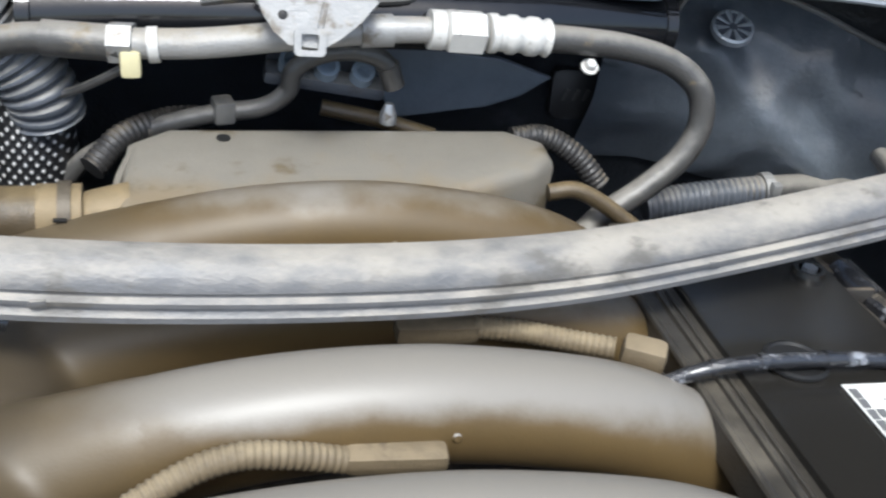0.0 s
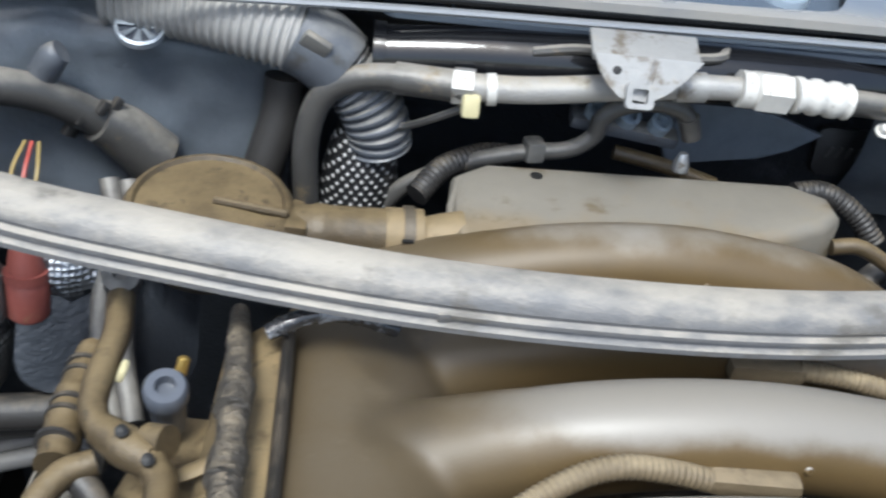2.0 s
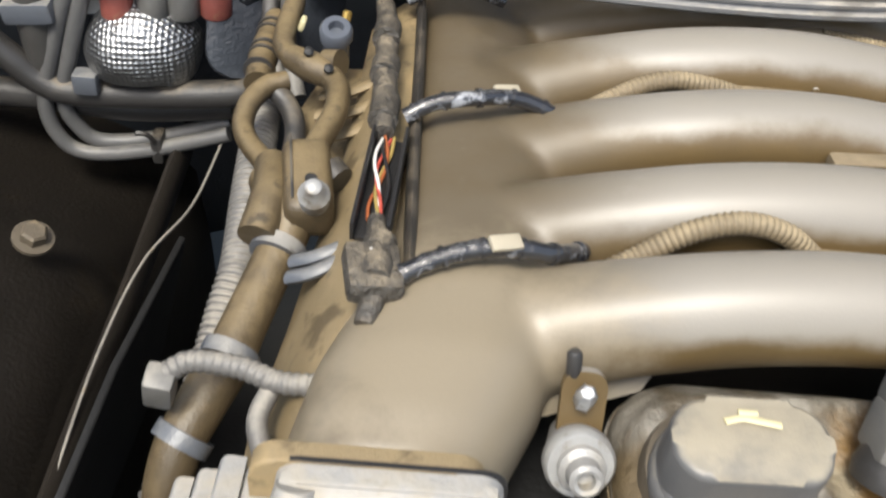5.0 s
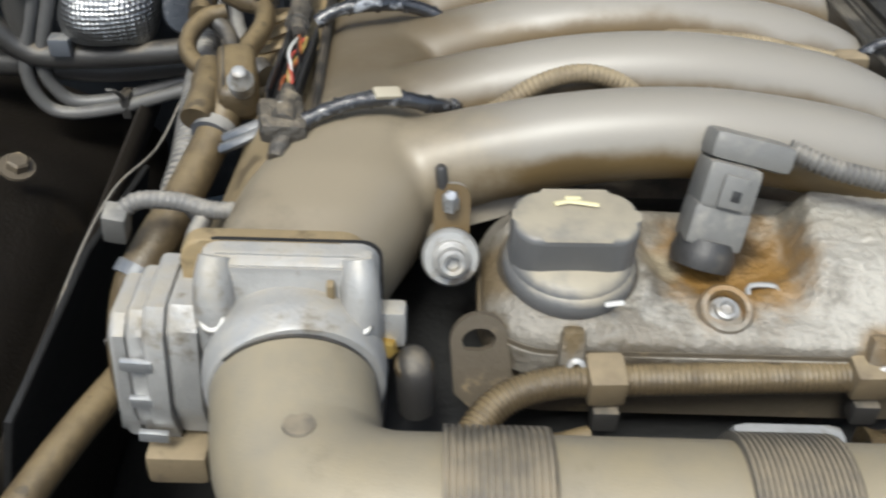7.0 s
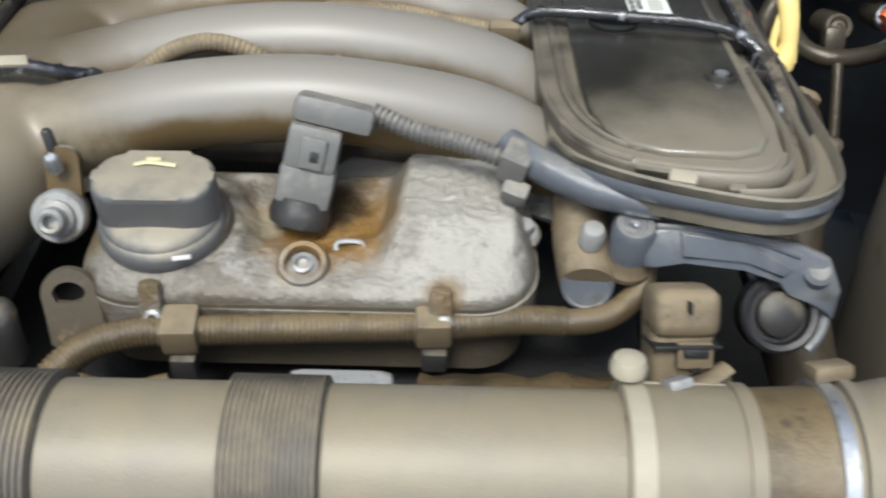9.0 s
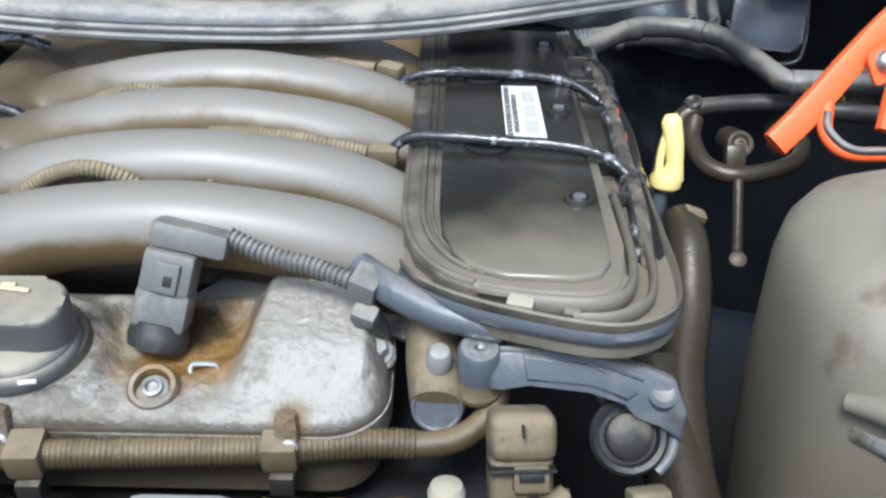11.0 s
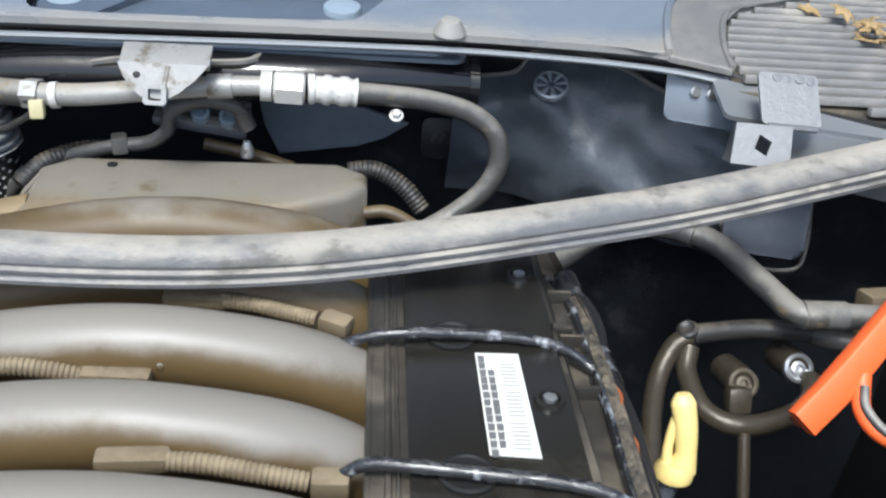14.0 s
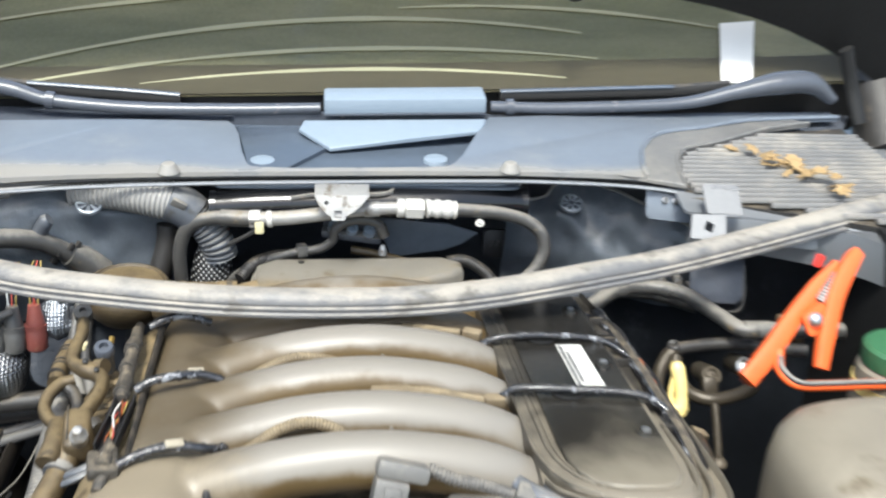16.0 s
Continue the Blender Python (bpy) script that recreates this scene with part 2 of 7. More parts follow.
    cowl_end=mat("cowl_end_plastic", (0.145, 0.145, 0.145), 0.36, 0.0, 0.72, 0.2, 11, 0.4, 700, (0.38, 0.345, 0.285), drough=0.5, width=0.5),
    recess=mat("darkened_cowl_plastic", (0.074, 0.093, 0.122), 0.20, 0.0, 0.36, 0.14, 9, 0.15, 700, (0.165, 0.17, 0.172), width=0.8, drough=0.4),
    streak=mat("dust_streak", (0.265, 0.254, 0.155), 0.6, 0.0, 0.0, 0.12, 60, 0.2, 500),
    flap=mat("blue_grey_flap", (0.23, 0.28, 0.335), 0.32, 0.0, 0.2, 0.06, 14, 0.15, 900, (0.36, 0.37, 0.38)),
    wiper=mat("wiper_arm_paint", (0.075, 0.085, 0.105), 0.24, 0.0, 0.16, 0.2, 20, 0.15, 700),
    silver=mat("silver_body_paint", (0.215, 0.228, 0.245), 0.34, 0.3, 0.40, 0.08, 9, 0.08, 700, (0.25, 0.225, 0.18), up=0.2, width=0.6, coat=0.25),
    leaf=mat("dry_leaf", (0.36, 0.25, 0.12), 0.7, 0.0, 0.0, 0.35, 60, 0.5, 500),
    paper=mat("label_paper", (0.68, 0.67, 0.62), 0.5, 0.0, 0.12, 0.06, 60, 0.05, 700),
    ink=mat("label_ink", (0.13, 0.13, 0.13), 0.5, bump=0),
    barcode=mat("faded_label_print", (0.36, 0.355, 0.33), 0.5, bump=0),
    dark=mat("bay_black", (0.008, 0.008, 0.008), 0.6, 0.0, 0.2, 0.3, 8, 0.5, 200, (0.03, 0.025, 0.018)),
    tray=mat("dusty_tray", (0.026, 0.024, 0.021), 0.32, 0.0, 0.46, 0.2, 12, 0.3, 800, (0.235, 0.205, 0.155), up=0.25, drough=0.5, width=0.5, film=((0.02, -0.20, 0.42),)),
    bluetray=mat("blue_grey_bracket", (0.070, 0.080, 0.098), 0.32, 0.0, 0.55, 0.18, 15, 0.3, 700, (0.30, 0.28, 0.24), up=0.55, drough=0.45, width=0.55, blotch=((0.055, 0.052, 0.048), 0.26, 40)),
    rust=mat("oily_sludge", (0.085, 0.058, 0.026), 0.35, 0.0, 0.50, 0.4, 40, 1.0, 160, (0.20, 0.155, 0.085), drough=0.6, blotch=((0.030, 0.022, 0.012), 0.46, 46)),
    rail=mat("dusty_painted_rail", (0.017, 0.014, 0.011), 0.5, 0.0, 0.40, 0.35, 9, 0.5, 300, (0.050, 0.035, 0.020)),
    floor=mat("workshop_concrete", (0.30, 0.29, 0.27), 0.8, 0.0, 0.2, 0.15, 1.5, 0.4, 60),
    cloth=mat("seat_cloth", (0.30, 0.27, 0.17), 0.9, 0.0, 0.0, 0.15, 12, 0.4, 300),
    band=mat("dark_olive_band", (0.105, 0.092, 0.055), 0.3, 0.0, 0.5, 0.2, 5, 0.1, 300, (0.16, 0.145, 0.09), width=0.8, stretch=(0.3, 1.0, 1.0)),
    brass=mat("brass", (0.62, 0.42, 0.12), 0.35, 0.9, 0.2),
    badge=mat("stamped_zinc_disc", (0.42, 0.46, 0.50), 0.4, 0.5, 0.30, 0.2, 60, 0.3, 500, (0.10, 0.11, 0.12)),
    foil=foil("dimpled_foil", (0.38, 0.385, 0.39), 0.0040, 0.40),
    line_grey=mat("grey_plastic_line", (0.085, 0.085, 0.086), 0.4, 0.0, 0.45, 0.2, 25, 0.15, 700, (0.22, 0.205, 0.175), up=0.5),
    foil_small=foil("fine_foil_mesh", (0.30, 0.32, 0.35), 0.0036, 0.42),
)

# windscreen glass under a film of dust with arcs left by the wipers
gm = bpy.data.materials.new("dusty_glass")
gm.use_nodes = True
gN, gL = gm.node_tree.nodes, gm.node_tree.links
gb = gN["Principled BSDF"]
gb.inputs["Base Color"].default_value, gb.inputs["Roughness"].default_value = (0.20, 0.19, 0.105, 1), 0.08
gtc, gno, gfine = gN.new("ShaderNodeTexCoord"), gN.new("ShaderNodeTexNoise"), gN.new("ShaderNodeTexNoise")
gmap = gN.new("ShaderNodeMapping")
gmap.inputs["Scale"].default_value = (0.5, 2.2, 2.2)
gL.new(gtc.outputs["Object"], gmap.inputs[0])
gno.inputs["Scale"].default_value, gno.inputs["Detail"].default_value = 6, 4
gL.new(gmap.outputs[0], gno.inputs["Vector"])
gfine.inputs["Scale"].default_value, gfine.inputs["Detail"].default_value = 160, 3
gL.new(gtc.outputs["Object"], gfine.inputs["Vector"])
gr = gN.new("ShaderNodeValToRGB")
gr.color_ramp.elements[0].position, gr.color_ramp.elements[1].position = 0.34, 0.68
gr.color_ramp.elements[0].color, gr.color_ramp.elements[1].color = (0.215, 0.220, 0.125, 1), (0.335, 0.315, 0.185, 1)
gL.new(gno.outputs[0], gr.inputs[0])
gmx = gN.new("ShaderNodeMixRGB")
gmx.blend_type, gmx.inputs[0].default_value = "MULTIPLY", 0.25
gL.new(gr.outputs[0], gmx.inputs[1])
gL.new(gfine.outputs[0], gmx.inputs[2])
gL.new(gmx.outputs[0], gb.inputs["Base Color"])
gb.inputs["Transmission Weight"].default_value = 0.25
M["glass"] = gm

# black braided sleeve with pale cells
bmn = bpy.data.materials.new("braided_sleeve")
bmn.use_nodes = True
bN, bL = bmn.node_tree.nodes, bmn.node_tree.links
bb = bN["Principled BSDF"]
btc = bN.new("ShaderNodeTexCoord")
waves = []
for turn in (40, -40):
    bmp, bwv = bN.new("ShaderNodeMapping"), bN.new("ShaderNodeTexWave")
    bmp.inputs["Rotation"].default_value = (0, radians(turn), 0)
    bL.new(btc.outputs["Object"], bmp.inputs[0])
    bwv.bands_direction = "X"
    bwv.inputs["Scale"].default_value, bwv.inputs["Distortion"].default_value = 58, 1.2
    bL.new(bmp.outputs[0], bwv.inputs["Vector"])
    waves.append(bwv)
bml, brp, bbp = bN.new("ShaderNodeMath"), bN.new("ShaderNodeValToRGB"), bN.new("ShaderNodeBump")
bml.operation = "MULTIPLY"
bL.new(waves[0].outputs["Fac"], bml.inputs[0])
bL.new(waves[1].outputs["Fac"], bml.inputs[1])
brp.color_ramp.elements[0].position, brp.color_ramp.elements[1].position = 0.48, 0.72
brp.color_ramp.elements[0].color, brp.color_ramp.elements[1].color = (0.012, 0.012, 0.013, 1), (0.42, 0.42, 0.41, 1)
bL.new(bml.outputs[0], brp.inputs[0])
bL.new(brp.outputs[0], bb.inputs["Base Color"])
bL.new(bml.outputs[0], bbp.inputs["Height"])
bbp.inputs["Strength"].default_value, bbp.inputs["Distance"].default_value = 0.8, 0.0015
bL.new(bbp.outputs[0], bb.inputs["Normal"])
bb.inputs["Roughness"].default_value = 0.4
M["braid"] = bmn


# ---- mesh helpers ----
def spline(pts, n):
    """Points along a smooth curve through pts."""
    p = [Vector(q) for q in pts]
    if len(p) == 2:
        return [p[0].lerp(p[1], i / n) for i in range(n + 1)]
    p = [2 * p[0] - p[1], *p, 2 * p[-1] - p[-2]]
    out = []
    for i in range(1, len(p) - 2):
        a, b, c, d = p[i - 1 : i + 3]
        for j in range(n):
            t = j / n
            out.append(0.5 * (2 * b + (c - a) * t + (2 * a - 5 * b + 4 * c - d) * t * t + (3 * b - a - 3 * c + d) * t ** 3))
    out.append(p[-2])
    return out


def skin(bm, rings, cap=True, closed=True):
    vs = [[bm.verts.new(v) for v in r] for r in rings]
    k = len(vs[0])
    for a, b in zip(vs, vs[1:]):
        for i in range(k if closed else k - 1):
            j = (i + 1) % k
            bm.faces.new((a[i], a[j], b[j], b[i]))
    if cap:
        bm.faces.new(vs[0][::-1])
        bm.faces.new(vs[-1])
    return bm


def sweep(pts, r, n=8, seg=14, rf=None, flat=1.0, bm=None, up=None, cap=True):
    """A tube through pts. r: radius, or radii at pts; rf(s): factor at s metres along; flat: squash of the second axis."""
    bm = bm or bmesh.new()
    path = spline(pts, n)
    rs = r if isinstance(r, (list, tuple)) else [r] * len(pts)
    total, rings, s, nv = len(path) - 1, [], 0.0, None
    for i, p in enumerate(path):
        t = (path[min(i + 1, total)] - path[max(i - 1, 0)]).normalized()
        if nv is None:
            nv = Vector(up) if up else (Vector((0, 0, 1)) if abs(t.z) < 0.9 else Vector((0, 1, 0)))
        nv = (nv - t * nv.dot(t)).normalized()
        bv = t.cross(nv)
        f = i / total * (len(rs) - 1)
        k = min(int(f), len(rs) - 2)
        rad = rs[k] + (rs[k + 1] - rs[k]) * (f - k)
        if i:
            s += (p - path[i - 1]).length
        if rf:
            rad *= rf(s)
        rings.append([p + rad * (math.cos(a) * bv + flat * math.sin(a) * nv) for a in (2 * math.pi * j / seg for j in range(seg))])
    return skin(bm, rings, cap)


def ribbed(pts, r, pitch=0.004, depth=0.12, seg=14, bm=None):
    """A corrugated hose: its radius steps between ridge and groove."""
    length = sum((Vector(b) - Vector(a)).length for a, b in zip(pts, pts[1:]))
    n = max(6, int(length / pitch * 7 / max(1, len(pts) - 1)))

    def ridge(s):
        w = (s / pitch) % 1.0
        return 1 - depth * max(0.0, min(1.0, 1.6 - 5.0 * abs(w - 0.5)))

    return sweep(pts, r, n, seg, ridge, bm=bm)


def lathe(prof, origin, axis=(0, 0, 1), seg=28, bm=None, cap=True):
    """A turned body: prof holds (radius, height) along axis from origin."""
    bm = bm or bmesh.new()
    ax = Vector(axis).normalized()
    u = ax.orthogonal().normalized()
    v = ax.cross(u)
    o = Vector(origin)
    return skin(bm, [[o + ax * h + r * (math.cos(a) * u + math.sin(a) * v) for a in (2 * math.pi * j / seg for j in range(seg))] for r, h in prof], cap)


def bolt(origin, axis, r, h, bm=None):
    """Hexagon head on a washer."""
    bm = lathe([(r * 1.5, 0), (r * 1.5, h * 0.25), (r * 1.1, h * 0.25)], origin, axis, 18, bm)
    return lathe([(r, h * 0.25), (r, h * 0.85), (r * 0.8, h)], origin, axis, 6, bm)


def box(c, size, bev=0.003, rot=(0, 0, 0), taper=1.0, bm=None, seg=2):
    """A box with rounded edges. taper: size of the top against the bottom."""
    part_bm = bmesh.new()
    bmesh.ops.create_cube(part_bm, size=1)
    for v in part_bm.verts:
        k = taper if v.co.z > 0 else 1.0
        v.co = Vector((v.co.x * size[0] * k, v.co.y * size[1] * k, v.co.z * size[2]))
    if bev:
        bmesh.ops.bevel(part_bm, geom=part_bm.edges[:], offset=bev, segments=seg, profile=0.6, affect="EDGES")
    part_bm.transform(pose(*c, *rot))
    return merge(bm, part_bm) if bm else part_bm


def merge(bm, other):
    ids = {v: bm.verts.new(v.co) for v in other.verts}
    for f in other.faces:
        bm.faces.new([ids[v] for v in f.verts])
    other.free()
    return bm


def slab(poly, o, u, v, depth, bev=0.0, bm=None, hole=None):
    """A plate cut to a polygon in the plane o, u, v, with thickness along u x v; hole: a smaller polygon that goes through it."""
    one = bmesh.new()
    o, u, v = Vector(o), Vector(u).normalized(), Vector(v).normalized()
    w = u.cross(v).normalized() * depth
    if hole:
        rings = []
        for ring in (poly, hole):
            lo = [one.verts.new(o + a * u + b * v) for a, b in ring]
            hi = [one.verts.new(o + a * u + b * v + w) for a, b in ring]
            rings.append((lo, hi))
        (ol, oh), (il, ih) = rings
        k = len(poly)
        for i in range(k):
            j = (i + 1) % k
            one.faces.new((ol[i], ol[j], oh[j], oh[i]))
            one.faces.new((il[j], il[i], ih[i], ih[j]))
            one.faces.new((oh[i], oh[j], ih[j], ih[i]))
            one.faces.new((ol[j], ol[i], il[i], il[j]))
    else:
        lo = [one.verts.new(o + a * u + b * v) for a, b in poly]
        hi = [one.verts.new(p.co + w) for p in lo]
        one.faces.new(lo[::-1])
        top = one.faces.new(hi)
        for i in range(len(poly)):
            j = (i + 1) % len(poly)
            one.faces.new((lo[i], lo[j], hi[j], hi[i]))
        if bev:
            bmesh.ops.bevel(one, geom=list(top.edges), offset=bev, segments=3, profile=0.5, affect="EDGES")
    return merge(bm, one) if bm else one


def rounded(x0, y0, x1, y1, r, n=5):
    """Corner points of a rectangle with round corners; r may differ from corner to corner."""
    rs = r if isinstance(r, (list, tuple)) else [r] * 4
    out = []
    for (cx, cy, a0), q in zip(((x1, y1, 0), (x0, y1, 90), (x0, y0, 180), (x1, y0, 270)), rs):
        ox, oy = cx + (-q if cx == x1 else q), cy + (-q if cy == y1 else q)
        out += [(ox + q * math.cos(radians(a0 + 90 * i / n)), oy + q * math.sin(radians(a0 + 90 * i / n))) for i in range(n + 1)]
    return out


def finish(bm, name, material, smooth=True):
    bmesh.ops.recalc_face_normals(bm, faces=bm.faces)
    me = bpy.data.meshes.new(name)
    for f in bm.faces:
        f.smooth = smooth
    if smooth:
        for e in bm.edges:
            if len(e.link_faces) == 2 and e.calc_face_angle(0) > 0.7:
                e.smooth = False
    bm.to_mesh(me)
    bm.free()
    me.materials.append(M[material])
    return me


PLACE = Matrix.Identity(4)


def group_at(x=0.0, y=0.0, z=0.0, slope=0.0):
    """Where the things that follow stand: an offset, and a fall of the engine towards the rear."""
    m = Matrix.Translation((x, y, z))
    m[2][1] = slope
    return m


def thing(name, at, label, category, group="", kind=""):
    ob = new(name)
    ob.location, ob.empty_display_size = PLACE @ Vector(at), 0.02
    return tagged(ob, label, category, group, kind)


def part(name, bm, material, parent, label=""):
    root = parent
    while root.parent:
        root = root.parent
    bm.transform(Matrix.Translation(-root.location) @ PLACE)
    ob = new(name, finish(bm, name, material))
    ob.parent = parent
    return tagged(ob, label)


def solo(name, bm, material, label, category, group="", kind=""):
    """A thing of one piece."""
    bm.transform(PLACE)
    lo = [min(v.co[i] for v in bm.verts) for i in range(3)]
    hi = [max(v.co[i] for v in bm.verts) for i in range(3)]
    at = Vector(((lo[0] + hi[0]) / 2, (lo[1] + hi[1]) / 2, lo[2]))
    bm.transform(Matrix.Translation(-at))
    ob = new(name, finish(bm, name, material))
    ob.location = at
    return tagged(ob, label, category, group, kind)

# ---- large structure: ground, bay, firewall, cowl ----
solo("ground", box((0, 0, -0.05), (60, 60, 0.1), 0), "floor", "grey concrete floor under the car", "ground", kind="structure")
solo("bay_floor", box((0, -0.1, 0.42), (1.3, 1.15, 0.02), 0.004), "dark", "black undertray below the engine", "undertray", kind="structure")
for sx, nm in ((-1, "wall_left"), (1, "wall_right")):
    solo(nm, box((sx * 0.70, -0.12, 0.495), (0.03, 1.2, 0.99), 0.006), "dark", "black inner wing panel of the engine bay", "panel", kind="structure")
solo("wall_front", box((0, -0.72, 0.415), (1.37, 0.03, 0.83), 0.006), "dark", "black radiator support panel", "panel", kind="structure")

plan = spline([(-0.78, 0.31, 0), (-0.60, 0.325, 0), (-0.47, 0.36, 0), (-0.36, 0.405, 0), (-0.2, 0.44, 0), (0.05, 0.470, 0), (0.20, 0.500, 0), (0.30, 0.492, 0), (0.38, 0.468, 0), (0.47, 0.422, 0), (0.56, 0.365, 0), (0.76, 0.30, 0)], 6)
rows = []
for j in range(13):
    z = 0.46 + 0.515 * j / 12
    ring = []
    for i, p in enumerate(plan):
        w = 0.012 * noise.noise(Vector((p.x * 7, z * 9, 1.7))) + 0.004 * noise.noise(Vector((p.x * 30, z * 30, 4)))
        ring.append(Vector((p.x, p.y + w, z)))
    rows.append(ring)
bm = skin(bmesh.new(), rows, cap=False, closed=False)
bmesh.ops.solidify(bm, geom=bm.faces[:], thickness=0.008)
solo("wall_rear", bm, "firewall", "dark blue-black insulated firewall liner", "firewall", kind="structure")

# raised felt pads on the firewall, each with its stamped retaining disc
def pad(tops, lab):
    t = thing("insulation_pad", (tops[0][0], 0.4, tops[0][1]), lab, "insulation", "insulation pads")
    pts = spline([(x, 0, z) for x, z in tops], 6)
    rws = []
    for p in pts:
        q = [k for k in plan if k.x <= p.x][-1]
        nx = [k for k in plan if k.x > p.x][0]
        f = (p.x - q.x) / (nx.x - q.x)
        rws.append((p.x, q.y + (nx.y - q.y) * f, p.z))
    grid = []
    for j in range(19):
        f = j / 18
        low = 0.80
        row = []
        for x, y, zt in rws:
            z = low + (zt - low) * f
            fold = 0.020 * noise.noise(Vector((x * 9 + z * 7, z * 6 - x * 5, 2.4))) + 0.006 * noise.noise(Vector((x * 32, z * 30, 7)))
            for x0, z0, x1, z1, hgt in ((0.309, 0.932, 0.406, 0.851, 0.011), (0.351, 0.955, 0.451, 0.885, 0.007), (0.400, 0.93, 0.372, 0.86, 0.008), (-0.50, 0.95, -0.40, 0.86, 0.010)):
                ln = math.hypot(x1 - x0, z1 - z0)
                off = ((x - x0) * (z1 - z0) - (z - z0) * (x1 - x0)) / ln
                fold += hgt * math.exp(-(off / 0.016) ** 2) * (1.0 - f ** 6)
            row.append(Vector((x, y - 0.024 - 0.014 * math.sin(f * 3.1) - fold + 0.014 * max(0.0, (f - 0.84) / 0.16), z)))
        grid.append(row)
    b = skin(bmesh.new(), grid, cap=False, closed=False)
    top = grid[-1]
    bmesh.ops.solidify(b, geom=b.faces[:], thickness=0.005)
    part("felt", b, "liner", t)
    part("edge_welt", sweep(top[::3] + [top[-1]], 0.0026, 3, 8), "cowl_end", t, "thin pale worn edge")


pad([(0.246, 0.922), (0.270, 0.929), (0.305, 0.936), (0.319, 0.953), (0.338, 0.965), (0.361, 0.961), (0.411, 0.953), (0.443, 0.943), (0.489, 0.930), (0.53, 0.915)], "dark felt insulation pad with a wavy top edge on the firewall")
pad([(-0.56, 0.95), (-0.50, 0.965), (-0.44, 0.975), (-0.36, 0.978), (-0.30, 0.965), (-0.225, 0.955)], "dark felt insulation pad behind the ribbed hose")
solo("felt_flap", slab([(0.059, 0.946), (0.064, 0.915), (0.078, 0.884), (0.11, 0.890), (0.153, 0.895), (0.18, 0.905), (0.203, 0.921), (0.16, 0.936), (0.112, 0.941)], (0, 0.436, -0.034), (1, 0.02, 0), (0, 0.02, 1), 0.006, 0.002), "liner", "torn grey felt flap hanging behind the coil cover", "insulation")


def badge(at, axis):
    t = thing("retaining_disc", at, "stamped zinc retaining disc with radial fingers on the felt", "fastener", "retaining discs")
    part("rim", lathe([(0.0165, -0.003), (0.0165, 0.002), (0.0145, 0.003), (0.0142, 0.001)], at, axis, 30, cap=False), "badge", t)
    part("plate", lathe([(0.0142, 0.0), (0.0142, 0.0008), (0.002, 0.0008)], at, axis, 30), "wiper", t)
    ax = Vector(axis).normalized()
    u = ax.orthogonal().normalized()
    for i in range(8):
        a = 2 * math.pi * i / 8
        d = (u * math.cos(a) + ax.cross(u) * math.sin(a))
        part("finger", sweep([Vector(at) + ax * 0.002 + d * 0.0034, Vector(at) + ax * 0.003 + d * 0.0140], [0.0010, 0.0030], 3, 8, flat=0.5), "badge", t)


badge((0.333, 0.434, 0.943), (-0.1, -0.46, 0.88))
badge((-0.324, 0.370, 0.962), (0.1, -0.46, 0.88))
beam = thing("crossbeam", (0.05, 0.37, 0.945), "glossy black tubular crossbeam below the cowl", "beam")
part("tube", sweep([(-0.165, 0.372, 0.958), (-0.10, 0.369, 0.964), (0.0, 0.368, 0.967), (0.12, 0.370, 0.967), (0.18, 0.380, 0.965), (0.255, 0.396, 0.958)], 0.021, 8, 28), "beam", beam)
for x in (-0.165, 0.255):
    part("end_flange", sweep([(x - 0.004, 0.372 if x < 0 else 0.396, 0.958), (x + 0.004, 0.372 if x < 0 else 0.396, 0.958)], 0.0235, 2, 24), "beam", beam)

# cowl panel
cowl = thing("scuttle_cover", (0.05, 0.45, 1.0), "blue-grey plastic cowl panel, dusty along its front edge", "cowl")


def cz(y):
    return 1.010 + (y - 0.345) * 0.075


def sheet(outline, t=0.006, lift=0.0):
    b = bmesh.new()
    top = [b.verts.new((x, y, cz(y) + lift)) for x, y in outline]
    bot = [b.verts.new((x, y, cz(y) + lift - t)) for x, y in outline]
    f = b.faces.new(top)
    b.faces.new(bot[::-1])
    for i in range(len(top)):
        j = (i + 1) % len(top)
        b.faces.new((top[i], bot[i], bot[j], top[j]))
    bmesh.ops.bevel(b, geom=list(f.edges), offset=0.004, segments=3, profile=0.5, affect="EDGES")
    return b


LIP = spline([(-0.80, 0.250, 0.975), (-0.55, 0.316, 0.992), (-0.42, 0.335, 0.997), (-0.3, 0.350, 1.0), (-0.15, 0.360, 1.002), (0, 0.365, 1.003), (0.15, 0.369, 1.004), (0.28, 0.368, 1.004), (0.42, 0.355, 1.001), (0.52, 0.314, 0.995), (0.65, 0.256, 0.985), (0.80, 0.19, 0.97)], 6)
lipxy = [(p.x, p.y + 0.002) for p in LIP]
RECESS = [(0.226, 0.581), (0.190, 0.480), (0.172, 0.430), (0.161, 0.400), (0.152, 0.388), (0.138, 0.3835), (0.07, 0.382), (0.0, 0.380), (-0.06, 0.378), (-0.105, 0.3755), (-0.118, 0.379), (-0.125, 0.388), (-0.131, 0.430), (-0.141, 0.500), (-0.147, 0.533), (-0.157, 0.549)]
MOULD = [(0.414, 0.356), (0.418, 0.384), (0.430, 0.438), (0.442, 0.470), (0.459, 0.498), (0.476, 0.515), (0.497, 0.527), (0.56, 0.546), (0.64, 0.579), (0.80, 0.60)]
INNER = [(0.463, 0.336), (0.467, 0.380), (0.4815, 0.433), (0.503, 0.464), (0.56, 0.489), (0.66, 0.549), (0.74, 0.575)]
